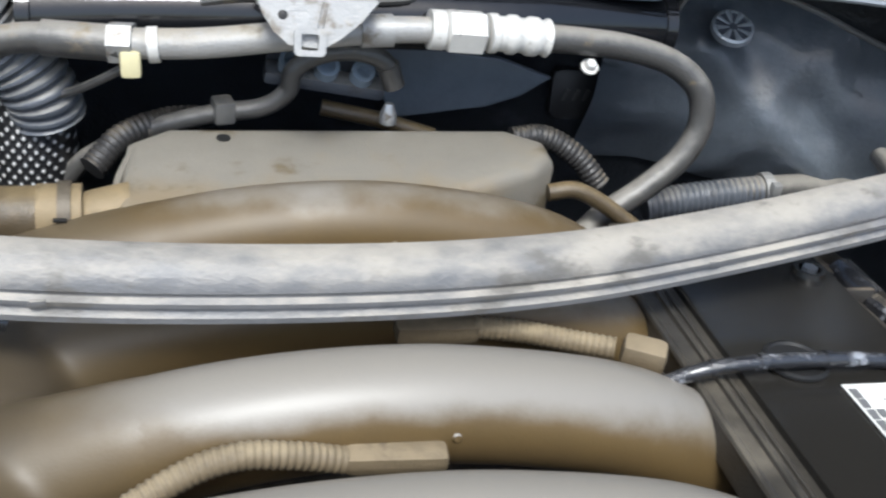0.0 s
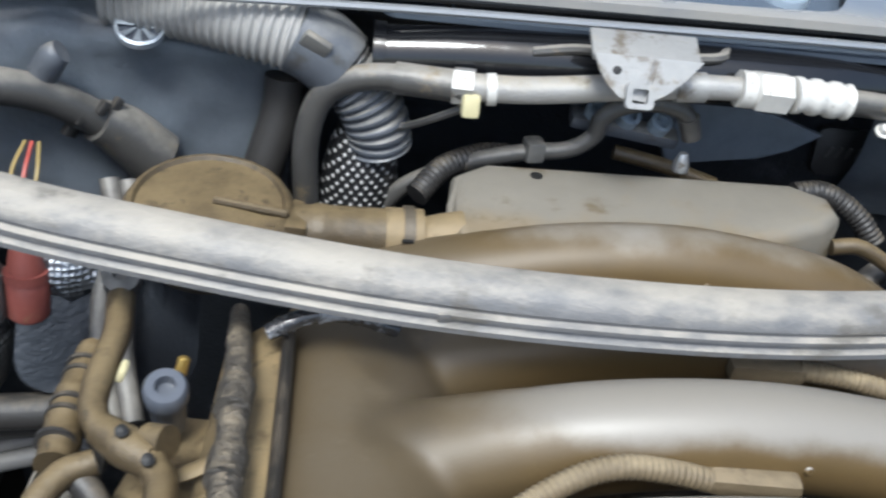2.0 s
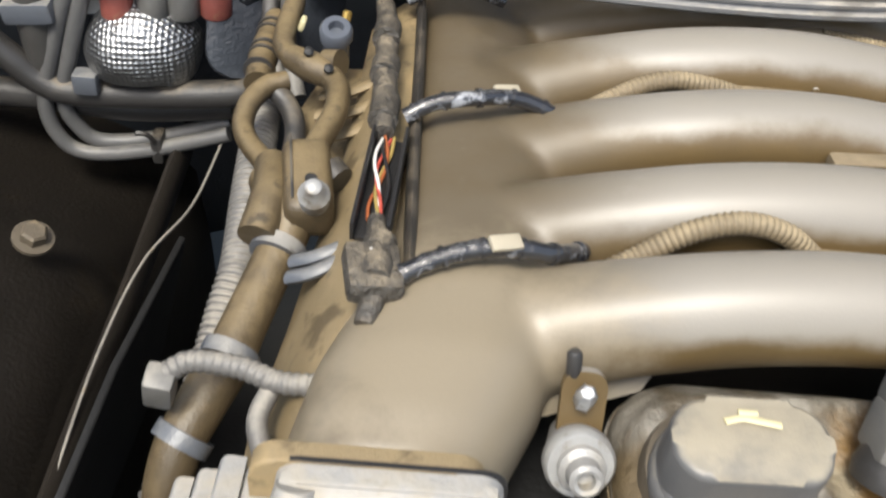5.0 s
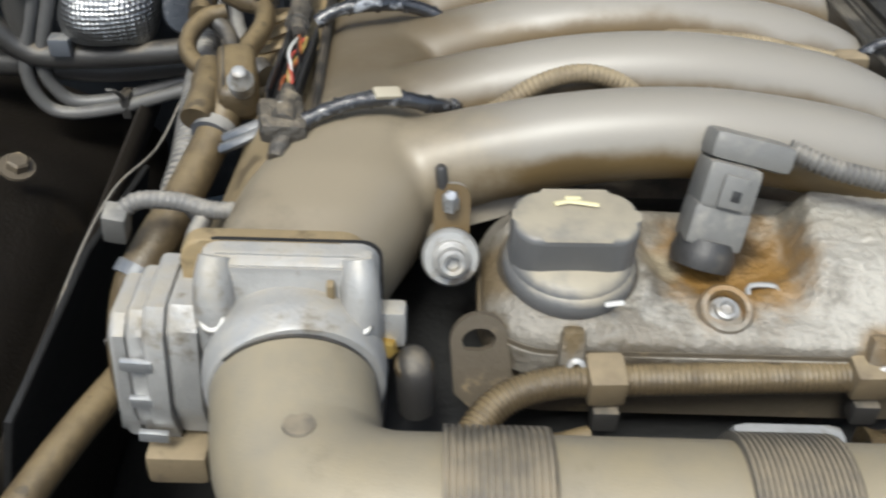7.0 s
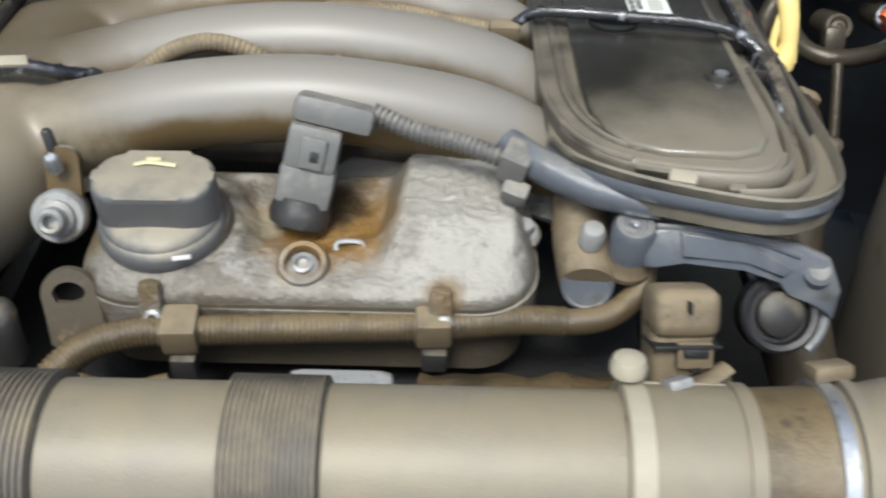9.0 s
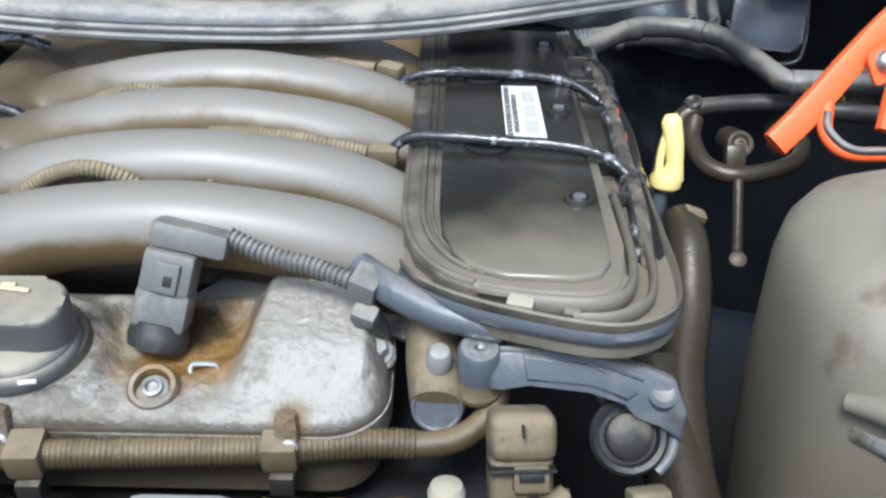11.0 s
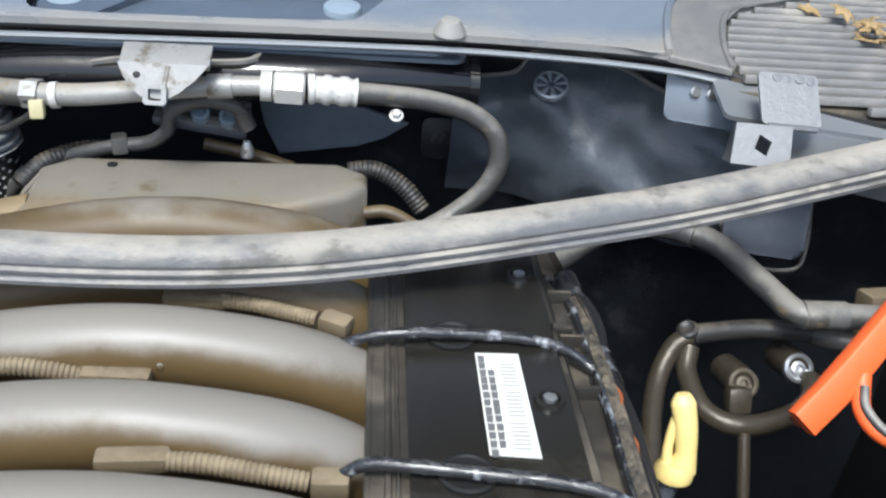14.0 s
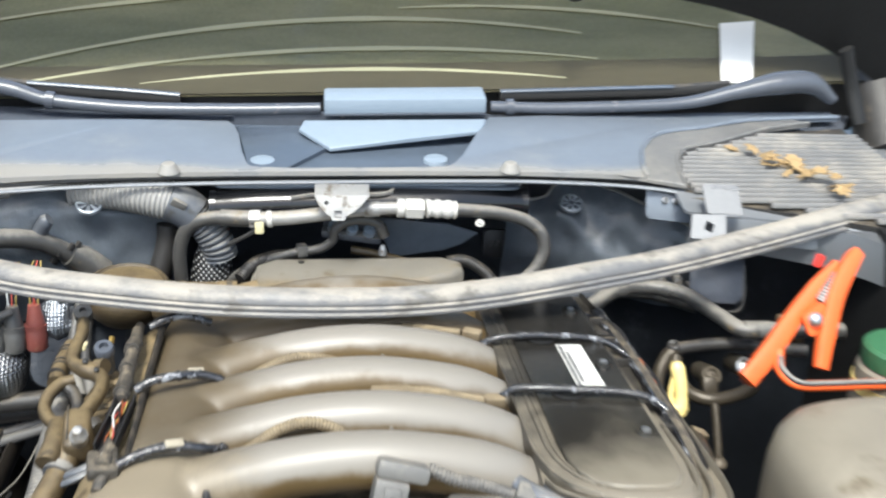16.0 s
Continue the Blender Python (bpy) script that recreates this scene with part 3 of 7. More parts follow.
part("panel", sheet([q for q in lipxy if -0.79 < q[0] < 0.405] + MOULD + [(0.80, 0.63), (0.58, 0.613), (0.35, 0.592)] + RECESS + [(-0.30, 0.546), (-0.47, 0.536), (-0.79, 0.52)]), "cowl", cowl)
# recess walls black, floor below the panel's tone: its shade is in the colour
wall = [[Vector((x + dx, y + dy, cz(y) - dz)) for x, y in RECESS] for dx, dy, dz in ((0, 0, 0.003), (0.0, 0.001, 0.012), (0.0, 0.003, 0.026))]
bm = skin(bmesh.new(), wall, cap=False, closed=False)
bmesh.ops.solidify(bm, geom=bm.faces[:], thickness=0.002)
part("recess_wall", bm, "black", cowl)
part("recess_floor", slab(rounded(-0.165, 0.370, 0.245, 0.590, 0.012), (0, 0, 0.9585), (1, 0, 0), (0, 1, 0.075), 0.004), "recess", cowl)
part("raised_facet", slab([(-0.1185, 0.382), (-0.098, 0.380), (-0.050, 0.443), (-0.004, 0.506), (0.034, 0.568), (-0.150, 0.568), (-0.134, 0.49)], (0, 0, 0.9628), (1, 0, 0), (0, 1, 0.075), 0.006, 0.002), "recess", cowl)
part("recess_back", box((0.045, 0.592, 1.008), (0.40, 0.006, 0.04), 0.002, (4, 0, 0)), "wiper", cowl)
part("rear_shelf", slab([(-0.8, 0.50), (-0.17, 0.53), (-0.16, 0.595), (0.24, 0.600), (0.25, 0.57), (0.8, 0.58), (0.85, 0.66), (0.0, 0.64), (-0.85, 0.66)], (0, 0, 0.972), (1, 0, 0), (0, 1, 0.06), 0.004), "wiper", cowl)
for cx, cy in ((-0.1045, 0.4405), (0.1365, 0.454)):
    part("round_cap", lathe([(0.0175, -0.012), (0.0175, 0.001), (0.0165, 0.003), (0.010, 0.0042), (0.001, 0.0045)], (cx, cy, 0.999), (0, -0.075, 1), 26), "flap", cowl, "round blue-grey blanking cap")
part("front_lip", sweep([p + Vector((0, -0.004, -0.004)) for p in LIP], 0.0035, 1, 8, flat=0.8), "silver", cowl, "thin pale front flange")
part("seal_strip", sweep([p + Vector((0, 0.009, 0.000)) for p in LIP], 0.0034, 1, 8), "rubber", cowl)
for cx, cy in ((-0.218, 0.360), (0.229, 0.374)):
    part("clip", lathe([(0.014, 0), (0.011, 0.006), (0.008, 0.011), (0.005, 0.012)], (cx, cy, cz(cy) + 0.001), (0, -0.1, 1), 20), "cowl", cowl)
part("moulding_edge", sweep([(x, y, cz(y) + 0.001) for x, y in MOULD], 0.0035, 4, 8), "cowl", cowl)
part("end_plate", slab(MOULD[:-1] + [(0.72, 0.596)] + INNER[::-1], (0, 0, 0.9775), (1, 0, 0), (0, 1, 0.075), 0.006, 0.002), "cowl_end", cowl)
part("inner_edge", sweep([(x, y, cz(y) + 0.000) for x, y in INNER], 0.0028, 4, 8), "cowl_end", cowl)
part("end_boss", lathe([(0.018, 0), (0.017, 0.003), (0.009, 0.0045), (0.001, 0.005)], (0.447, 0.376, 1.0075), (0, -0.1, 1), 20), "cowl_end", cowl)

flap = thing("service_flap", (0.08, 0.50, 1.0), "blue-grey plastic flap lying open over the cowl recess", "flap")
part("lid", slab([(-0.057, 0.034), (-0.012, -0.022), (0.100, 0.002), (0.207, 0.024), (0.216, 0.045), (0.222, 0.062), (-0.05, 0.060)], (0, 0.497, 1.008), (1, 0, 0.02), (0, 1, 0.22), 0.006, 0.003), "flap", flap)
part("hinge_cover", box((0.1005, 0.588, 1.047), (0.243, 0.052, 0.028), 0.006, (6, -1.6, 0)), "flap", flap)
part("hinge_seam", box((0.1005, 0.5615, 1.0345), (0.242, 0.002, 0.003), 0.0006, (6, -1.6, 0)), "wiper", flap)


def wiper(pts, radii, blade, collar):
    t = thing("wiper", pts[1], "dark grey wiper arm with a rubber blade resting on the windscreen", "wiper", "wipers")
    part("arm", sweep(pts, radii, 8, 16, flat=0.85), "wiper", t)
    part("collar", sweep(collar, 0.0128, 3, 16), "wiper", t)
    part("blade", sweep(blade, 0.0065, 6, 8, flat=1.5), "rubber", t)
    part("blade_spine", sweep([Vector(p) + Vector((0, -0.004, 0.007)) for p in blade[:3]], 0.0052, 6, 8, flat=0.6), "recess", t)


wiper([(0.232, 0.592, 1.040), (0.349, 0.592, 1.040), (0.529, 0.592, 1.050), (0.618, 0.595, 1.069), (0.689, 0.600, 1.083), (0.744, 0.605, 1.083), (0.789, 0.610, 1.056)], [0.010, 0.0105, 0.011, 0.014, 0.022, 0.021, 0.011], [(0.25, 0.615, 1.052), (0.398, 0.615, 1.059), (0.525, 0.618, 1.064), (0.62, 0.622, 1.072)], [(0.256, 0.592, 1.0400), (0.268, 0.592, 1.0402)])
wiper([(-0.026, 0.592, 1.033), (-0.166, 0.592, 1.029), (-0.30, 0.592, 1.029), (-0.415, 0.594, 1.038), (-0.475, 0.598, 1.054), (-0.56, 0.604, 1.066)], [0.010, 0.0105, 0.0115, 0.011, 0.013, 0.012], [(-0.235, 0.615, 1.038), (-0.333, 0.615, 1.045), (-0.454, 0.620, 1.051), (-0.54, 0.63, 1.058)], [(-0.412, 0.594, 1.0377), (-0.424, 0.5945, 1.0395)])
solo("washer_nozzle", lathe([(0.009, 0), (0.008, 0.006), (0.004, 0.010), (0.001, 0.011)], (0.184, 0.60, 1.045), (0, -0.3, 1), 14), "black", "small black washer nozzle behind the wiper", "nozzle")

# grille with slats and the leaves caught on it
grille = thing("cowl_grille", (0.64, 0.42, 1.0), "dark ribbed air-intake grille full of dust", "grille")
part("base", slab([(0.462, 0.322), (0.52, 0.298), (0.65, 0.248), (0.80, 0.192), (0.80, 0.585), (0.66, 0.556), (0.56, 0.50), (0.50, 0.47), (0.478, 0.433)], (0, 0, 0.966), (1, 0, 0), (0, 1, 0.075), 0.006), "rubber", grille)
EDGE = [(0.20, 0.79), (0.248, 0.655), (0.298, 0.525), (0.325, 0.472), (0.38, 0.470), (0.433, 0.485), (0.464, 0.507), (0.489, 0.564), (0.549, 0.664)]
for i in range(20):
    y = 0.532 - i * 0.0155
    x0 = next(xa + (xb - xa) * (y - ya) / (yb - ya) for (ya, xa), (yb, xb) in zip(EDGE, EDGE[1:]) if ya <= y <= yb)
    part("slat", box(((x0 + 0.80) / 2, y, 1.004 + (y - 0.4) * 0.075 + 0.004), (0.80 - x0, 0.0092, 0.008), 0.0025, (-18, 0, 0)), "cowl_end", grille)
rnd = random.Random(5)
for i in range(26):
    along = rnd.random()
    x, y = 0.585 + 0.085 * along + rnd.uniform(-0.022, 0.030), 0.455 - 0.145 * along + rnd.uniform(-0.025, 0.025)
    s = 0.008 + rnd.random() * 0.009
    pts2, k = [], 7
    for j in range(k * 2):
        a = 2 * math.pi * j / (k * 2)
        r = s * (1.0 if j % 2 == 0 else 0.45 + 0.2 * rnd.random()) * (0.6 + 0.5 * abs(math.cos(a * 0.5)))
        pts2.append((r * math.cos(a), r * math.sin(a)))
    u = Vector((rnd.uniform(-1, 1), rnd.uniform(-1, 1), rnd.uniform(-0.4, 0.4)))
    w = Vector((rnd.uniform(-0.5, 0.5), rnd.uniform(-0.5, 0.5), 1))
    u = (u - w * u.dot(w) / w.length_squared).normalized()
    b = slab(pts2, (x, y, 1.013 + rnd.random() * 0.012), u, w.cross(u), 0.0012)
    for v in b.verts:
        v.co.z += 0.006 * noise.noise(v.co * 60)
    solo("dry_leaf", b, "leaf", "curled dry brown leaf lying on the grille", "leaf", "leaves on the grille")

# windscreen, bonnet and body sides
def on_glass(x, f):
    return Vector((x, 0.625 + 0.02 * (x / 0.8) ** 2 + f * 0.75, 1.045 + 0.034 * x + f * 0.46))


bm = skin(bmesh.new(), [[on_glass(-0.85 + 1.7 * i / 24, j / 8) for i in range(25)] for j in range(9)], cap=False, closed=False)
bmesh.ops.solidify(bm, geom=bm.faces[:], thickness=0.005)
screen = solo("window_1", bm, "glass", "dusty olive-tinted windscreen with wiper arcs in the dust", "windscreen", kind="structure")
up_glass = Vector((0, -0.52, 0.85))
for mid, top, drop, x0, x1, wide in ((0.05, 0.190, 0.37, -0.55, 0.40, 0.0052), (0.06, 0.112, 0.27, -0.50, 0.42, 0.0044), (0.03, 0.060, 0.27, -0.30, 0.36, 0.0034), (-0.05, 0.262, 0.30, -0.62, 0.22, 0.0044), (0.20, 0.222, 0.36, 0.10, 0.66, 0.0040)):
    ribbon = []
    for i in range(25):
        x = x0 + (x1 - x0) * i / 24
        f = top - drop * (x - mid) ** 2
        w = wide / 0.88 * (0.35 + 0.65 * math.sin(math.pi * (i + 0.5) / 25)) * (1 + 0.5 * noise.noise(Vector((x * 14, top * 40, 3))))
        ribbon.append([on_glass(x, f - w) + up_glass * 0.0020, on_glass(x, f) + up_glass * 0.0028, on_glass(x, f + w) + up_glass * 0.0020])
    part("dust_streak", skin(bmesh.new(), ribbon, cap=False, closed=False), "streak", screen)
foot = [[Vector((x, 0.640 + 0.02 * (x / 0.8) ** 2, 0.990)), on_glass(x, -0.008) + Vector((0, 0.012, 0)), on_glass(x, 0.003) + up_glass * 0.004] for x in (-0.86 + 1.72 * i / 24 for i in range(25))]
bm = skin(bmesh.new(), foot, cap=False, closed=False)
bmesh.ops.solidify(bm, geom=bm.faces[:], thickness=0.004)
part("screen_seal", bm, "rubber", cowl)
rows = [[on_glass(-0.84 + 1.68 * i / 24, 0.0245 * j) + up_glass * 0.0016 for i in range(25)] for j in range(4)]
bm = skin(bmesh.new(), rows, cap=False, closed=False)
bmesh.ops.solidify(bm, geom=bm.faces[:], thickness=0.001)
solo("windscreen_band", bm, "band", "dark olive band along the foot of the windscreen", "band", kind="structure")
# added white strip on the glass, in place of a bright window's reflection
corners = [on_glass(0.612, 0.004), on_glass(0.664, 0.004), on_glass(0.703, 0.165), on_glass(0.641, 0.160)]
lift = up_glass * 0.004
bm = skin(bmesh.new(), [[p + lift for p in corners], [p + lift * 1.5 for p in corners]])
solo("window_glare_strip", bm, "paper", "white strip on the windscreen corner standing in for a window reflection", "paper")
solo("dashboard", box((0, 1.05, 0.98), (1.5, 0.5, 0.12), 0.04), "cloth", "dusty olive dashboard behind the windscreen", "dashboard", kind="structure")

bonnet = thing("bonnet", (0, 0.6, 1.2), "open bonnet with a dark padded underside", "bonnet")
rows = []
for j in range(10):
    f = j / 9
    rows.append([Vector((x, 0.605 + 0.03 * (x / 0.8) ** 2 * (1 - f) - f * 0.30, 1.215 + 0.036 * x - 0.118 * (min(abs(x), 0.9) / 0.789) ** 3.4 * (1 - f) + f * 1.0)) for x in (-1.02 + 2.04 * i / 32 for i in range(33))])
bm = skin(bmesh.new(), rows, cap=False, closed=False)
bmesh.ops.solidify(bm, geom=bm.faces[:], thickness=0.03)
part("panel", bm, "dark", bonnet)
for sx in (-1, 1):
    part("hinge_arm", sweep([(sx * 0.84, 0.60, 1.02), (sx * 0.82, 0.615, 1.08), (sx * 0.79, 0.60, 1.14)], 0.012, 5, 10, flat=0.5), "dark", bonnet)
    part("rubber_stop", lathe([(0.014, 0), (0.012, 0.02), (0.006, 0.024)], (sx * 0.35, 0.60, 1.225), (0, -0.4, -1), 14), "rubber", bonnet)
for sx in (-1, 1):
    top = spline([(sx * 0.475, 0.335, 0.992), (sx * 0.56, 0.30, 0.988), (sx * 0.68, 0.235, 0.982), (sx * 0.74, 0.10, 0.975), (sx * 0.76, -0.2, 0.965), (sx * 0.76, -0.7, 0.95)], 6)
    rows = [[p + Vector((sx * 0.20, 0.03, -0.01)), p + Vector((sx * 0.05, 0.012, 0.002)), p, p + Vector((-sx * 0.006, -0.012, -0.006)), p + Vector((-sx * 0.008, -0.020, -0.030)), p + Vector((-sx * 0.012, -0.024, -0.055))] for p in top]
    bm = skin(bmesh.new(), rows, cap=False, closed=False)
    bmesh.ops.solidify(bm, geom=bm.faces[:], thickness=0.003)
    solo("wing_flange_left" if sx < 0 else "wing_flange_right", bm, "silver", "pale silver painted wing flange beside the engine bay", "wing", kind="structure")

for sx, nm in ((-1, "left"), (1, "right")):
    outline = [(sx * x, y) for x, y in ((0.765, -0.85), (1.02, -0.85), (1.04, 0.90), (0.87, 0.90), (0.845, 0.60), (0.81, 0.56), (0.81, 0.22), (0.77, 0.10))]
    solo("wing_top_" + nm, slab(outline if sx > 0 else outline[::-1], (0, 0, 0.955), (1, 0, 0), (0, 1, 0.03), 0.012, 0.004), "silver", "dusty silver top of the front wing", "wing", kind="structure")
    solo("pillar_" + nm, sweep([(sx * 0.90, 0.60, 0.97), (sx * 0.89, 0.72, 1.10), (sx * 0.86, 1.05, 1.33), (sx * 0.82, 1.42, 1.55)], [0.05, 0.045, 0.04, 0.04], 6, 14), "black_dusty", "dark windscreen pillar with its trim", "pillar", kind="structure")

# ---- intake manifold ----
PLACE = group_at()
RUN = [(-0.151, 0.924), (-0.085, 0.9245), (-0.007, 0.917), (0.0715, 0.912), (0.155, 0.902), (0.241, 0.891)]  # y and crest height of each runner axis
mani = thing("intake_manifold", (0.0, 0.03, 0.83), "cast aluminium intake manifold with six arched runners, tan dust and painted shade on the flanks", "manifold")
rows = []
for y, cx, c_z, rx, rz in ((0.252, -0.158, 0.850, 0.010, 0.010), (0.248, -0.158, 0.850, 0.030, 0.028), (0.235, -0.160, 0.850, 0.040, 0.038), (0.19, -0.162, 0.853, 0.047, 0.043), (0.03, -0.163, 0.865, 0.049, 0.045), (-0.10, -0.163, 0.874, 0.050, 0.046), (-0.15, -0.167, 0.878, 0.051, 0.047), (-0.19, -0.178, 0.879, 0.053, 0.046), (-0.225, -0.189, 0.877, 0.048, 0.044), (-0.247, -0.194, 0.872, 0.044, 0.043)):
    ring = []
    for j in range(36):
        a = 2 * math.pi * j / 36
        ca, sa = math.cos(a), math.sin(a)
        ring.append(Vector((cx + rx * math.copysign(abs(ca) ** 0.8, ca), y, c_z + rz * math.copysign(abs(sa) ** 0.8, sa))))
    rows.append(ring)
bm = skin(bmesh.new(), rows)
for y, top in RUN:
    d = top - 0.9145
    sweep([(-0.190, y, 0.858 + d), (-0.15, y, 0.875 + d), (-0.10, y, 0.8935 + d), (-0.07, y, 0.9020 + d)], [0.034, 0.0325, 0.0288, 0.0272], 6, 24, bm=bm)
plen = part("plenum", bm, "cast", mani, "dusty brown plenum chamber with runner roots, shade painted in")
fuse = plen.modifiers.new("fuse", "REMESH")
fuse.mode, fuse.voxel_size, fuse.use_smooth_shade = "VOXEL", 0.0028, True
ease = plen.modifiers.new("ease", "SMOOTH")
ease.factor, ease.iterations = 0.6, 14
# pale crests over brown flanks: dust, with light and shade put into the colour
for y, top in RUN:
    d = top - 0.9145
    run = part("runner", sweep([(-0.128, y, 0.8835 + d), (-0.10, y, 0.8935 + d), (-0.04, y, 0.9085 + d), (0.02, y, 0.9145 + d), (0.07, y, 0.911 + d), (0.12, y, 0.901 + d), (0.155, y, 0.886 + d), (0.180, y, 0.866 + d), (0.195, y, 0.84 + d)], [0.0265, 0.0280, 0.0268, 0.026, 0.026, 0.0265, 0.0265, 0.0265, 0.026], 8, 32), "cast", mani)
    part("casting_nub", lathe([(0.003, 0), (0.0026, 0.002), (0.0015, 0.003)], (0.043, y - 0.0235, 0.918 + d), (0.1, -1, 0.3), 10), "cast", run)
part("lower_flange", box((0.04, 0.07, 0.815), (0.33, 0.34, 0.05), 0.008), "black_dusty", mani)
part("throttle_flange", slab(rounded(-0.046, -0.10, 0.046, 0.050, 0.012), (-0.199, -0.247, 0.872), (1, 0, 0), (0, 0, 1), 0.010, 0.002), "cast_tan", mani)
part("side_web", slab([(0, 0), (0.07, 0.01), (0.10, 0.05), (0.02, 0.055)], (-0.145, -0.185, 0.862), (1, 0.25, 0), (0, 0.55, 0.8), 0.004), "cast", mani)
rows = []
for y, z0, x1, z1 in ((0.15, 0.892, -0.238, 0.84), (0.05, 0.897, -0.242, 0.84), (-0.04, 0.902, -0.246, 0.838), (-0.12, 0.905, -0.254, 0.832), (-0.18, 0.905, -0.262, 0.828), (-0.235, 0.900, -0.262, 0.826)):
    rows.append([Vector((-0.200, y, z0 + 0.006)), Vector((-0.214, y, z0 + 0.003)), Vector((-0.226, y, z0 - 0.006)), Vector((-0.236, y, z0 - 0.020)), Vector((x1, y, z1 + 0.014)), Vector((x1 - 0.004, y, z1 - 0.02)), Vector((-0.205, y, z1 - 0.02))])
part("flank", skin(bmesh.new(), rows), "cast_tan", mani, "tan dusty flank of the plenum")

# ---- black inlet cover and its tray ----
PLACE = group_at(0, 0, 0.9195, -0.1)
tray = thing("wiring_tray", (0.25, 0.0, -0.05), "dusty black plastic tray with a rolled rim round the cover", "tray")
TF = spline([(0.170, -0.196, 0), (0.180, -0.214, 0), (0.203, -0.232, 0), (0.236, -0.247, 0), (0.278, -0.259, 0), (0.304, -0.254, 0), (0.322, -0.236, 0), (0.328, -0.205, 0), (0.328, -0.154, 0), (0.327, -0.035, 0), (0.324, 0.125, 0), (0.311, 0.262, 0)], 6)
part("base", slab([(p.x, p.y) for p in TF] + [(0.19, 0.262), (0.18, 0.1), (0.176, -0.1)], (0, 0, -0.030), (1, 0, 0), (0, 1, 0), 0.015), "tray", tray)
rows = []
for p in TF:
    c = Vector((0.235, -0.02, 0))
    d = (p - c).normalized()
    rows.append([p + Vector((0, 0, -0.024)) - d * 0.006, p + Vector((0, 0, -0.012)), p + Vector((0, 0, -0.0075)) + d * 0.001, p + Vector((0, 0, -0.0060)), p + Vector((0, 0, -0.0075)) - d * 0.0016, p + Vector((0, 0, -0.0230)) - d * 0.0040])
part("rim", skin(bmesh.new(), rows), "tray", tray, "thin upstanding rim with a worn pale edge")
rows = []
for p in TF[:52]:
    c = Vector((0.235, -0.02, 0))
    d = (p - c).normalized()
    rows.append([p + Vector((0, 0, -0.0125)) + d * 0.0015, p + Vector((0, 0, -0.0165)) + d * 0.0032, p + Vector((0, 0, -0.0215)) + d * 0.0016, p + Vector((0, 0, -0.0255)) - d * 0.005, p + Vector((0, 0, -0.0265)) - d * 0.016, p + Vector((0, 0, -0.020)) - d * 0.012])
part("front_wall", skin(bmesh.new(), rows), "bluetray", tray, "blue-grey moulded front wall")
part("inner_rail", sweep([(0.3045, -0.100, -0.012), (0.3050, -0.150, -0.011), (0.3035, -0.195, -0.010), (0.2965, -0.225, -0.010), (0.2800, -0.2395, -0.010), (0.2560, -0.2405, -0.010), (0.2400, -0.2365, -0.011)], 0.0030, 8, 8, flat=2.4), "tray", tray)
part("outer_rail", sweep([(0.3155, -0.115, -0.013), (0.3160, -0.165, -0.012), (0.3140, -0.205, -0.011), (0.3060, -0.233, -0.011), (0.2860, -0.2495, -0.011), (0.2640, -0.2510, -0.012)], 0.0024, 8, 8, flat=2.6), "tray", tray)
part("clip", box((0.2370, -0.2385, -0.0085), (0.015, 0.010, 0.007), 0.002, (14, 0, -16)), "beige", tray, "pale plastic clip")
part("clip", box((0.2640, -0.2465, -0.0095), (0.009, 0.006, 0.006), 0.0015, (14, 0, -10)), "tray", tray)
for y in (-0.108, -0.060, 0.045, 0.105, 0.165):
    part("cross_web", box((0.3075, y, -0.011), (0.018, 0.0035, 0.012), 0.001), "black_dusty", tray)
part("conduit_channel", sweep([(0.146, -0.192, -0.014), (0.166, -0.210, -0.020), (0.196, -0.226, -0.026), (0.230, -0.236, -0.030)], [0.0085, 0.0105, 0.0100, 0.0070], 8, 14), "bluetray", tray)

cover = thing("inlet_cover", (0.235, 0.0, -0.02), "satin black plastic inlet cover with bolt holes and a paper label", "cover")
U, V = (1, 0, 0), (0, 1, 0)
BODY = [(0.300, 0.232), (0.169, 0.232), (0.1690, 0.05), (0.1685, -0.120), (0.1705, -0.160), (0.1780, -0.190), (0.1920, -0.213), (0.2120, -0.226), (0.2400, -0.233), (0.2760, -0.235), (0.2900, -0.229), (0.2985, -0.212), (0.3000, -0.180)]
PANEL = [(0.2940, 0.226), (0.1920, 0.226), (0.1925, 0.0), (0.1915, -0.140), (0.1935, -0.172), (0.2000, -0.196), (0.2110, -0.213), (0.2300, -0.2215), (0.2680, -0.2235), (0.2820, -0.218), (0.2895, -0.203), (0.2905, -0.170), (0.2915, -0.09)]
part("body", slab(BODY, (0, 0, -0.024), U, V, 0.0195, 0.005), "tray", cover, "dust-greyed border of the cover")
part("raised_panel", slab(PANEL, (0, 0, -0.008), U, V, 0.0080, 0.003), "cover", cover)
for ox, hh, rr_ in ((0.0, -0.0060, 0.0024), (0.0110, -0.0038, 0.0020), (0.0165, -0.0042, 0.0014)):
    part("edge_bead", sweep([(0.1700 + ox, 0.225, hh), (0.1702 + ox, 0.05, hh), (0.1700 + ox, -0.118, hh), (0.1722 + ox, -0.158, hh), (0.1800 + ox * 0.95, -0.187 + ox * 0.25, hh), (0.1935 + ox * 0.8, -0.209 + ox * 0.5, hh), (0.2125 + ox * 0.5, -0.2225 + ox * 0.7, hh)], rr_, 8, 8), "tray", cover)
part("front_ledge", sweep([(0.214, -0.2275, -0.0070), (0.242, -0.2335, -0.0075), (0.274, -0.2350, -0.0080), (0.288, -0.2295, -0.008), (0.297, -0.212, -0.008)], 0.0030, 8, 8), "tray", cover)
for y in (-0.128, 0.024, 0.178):
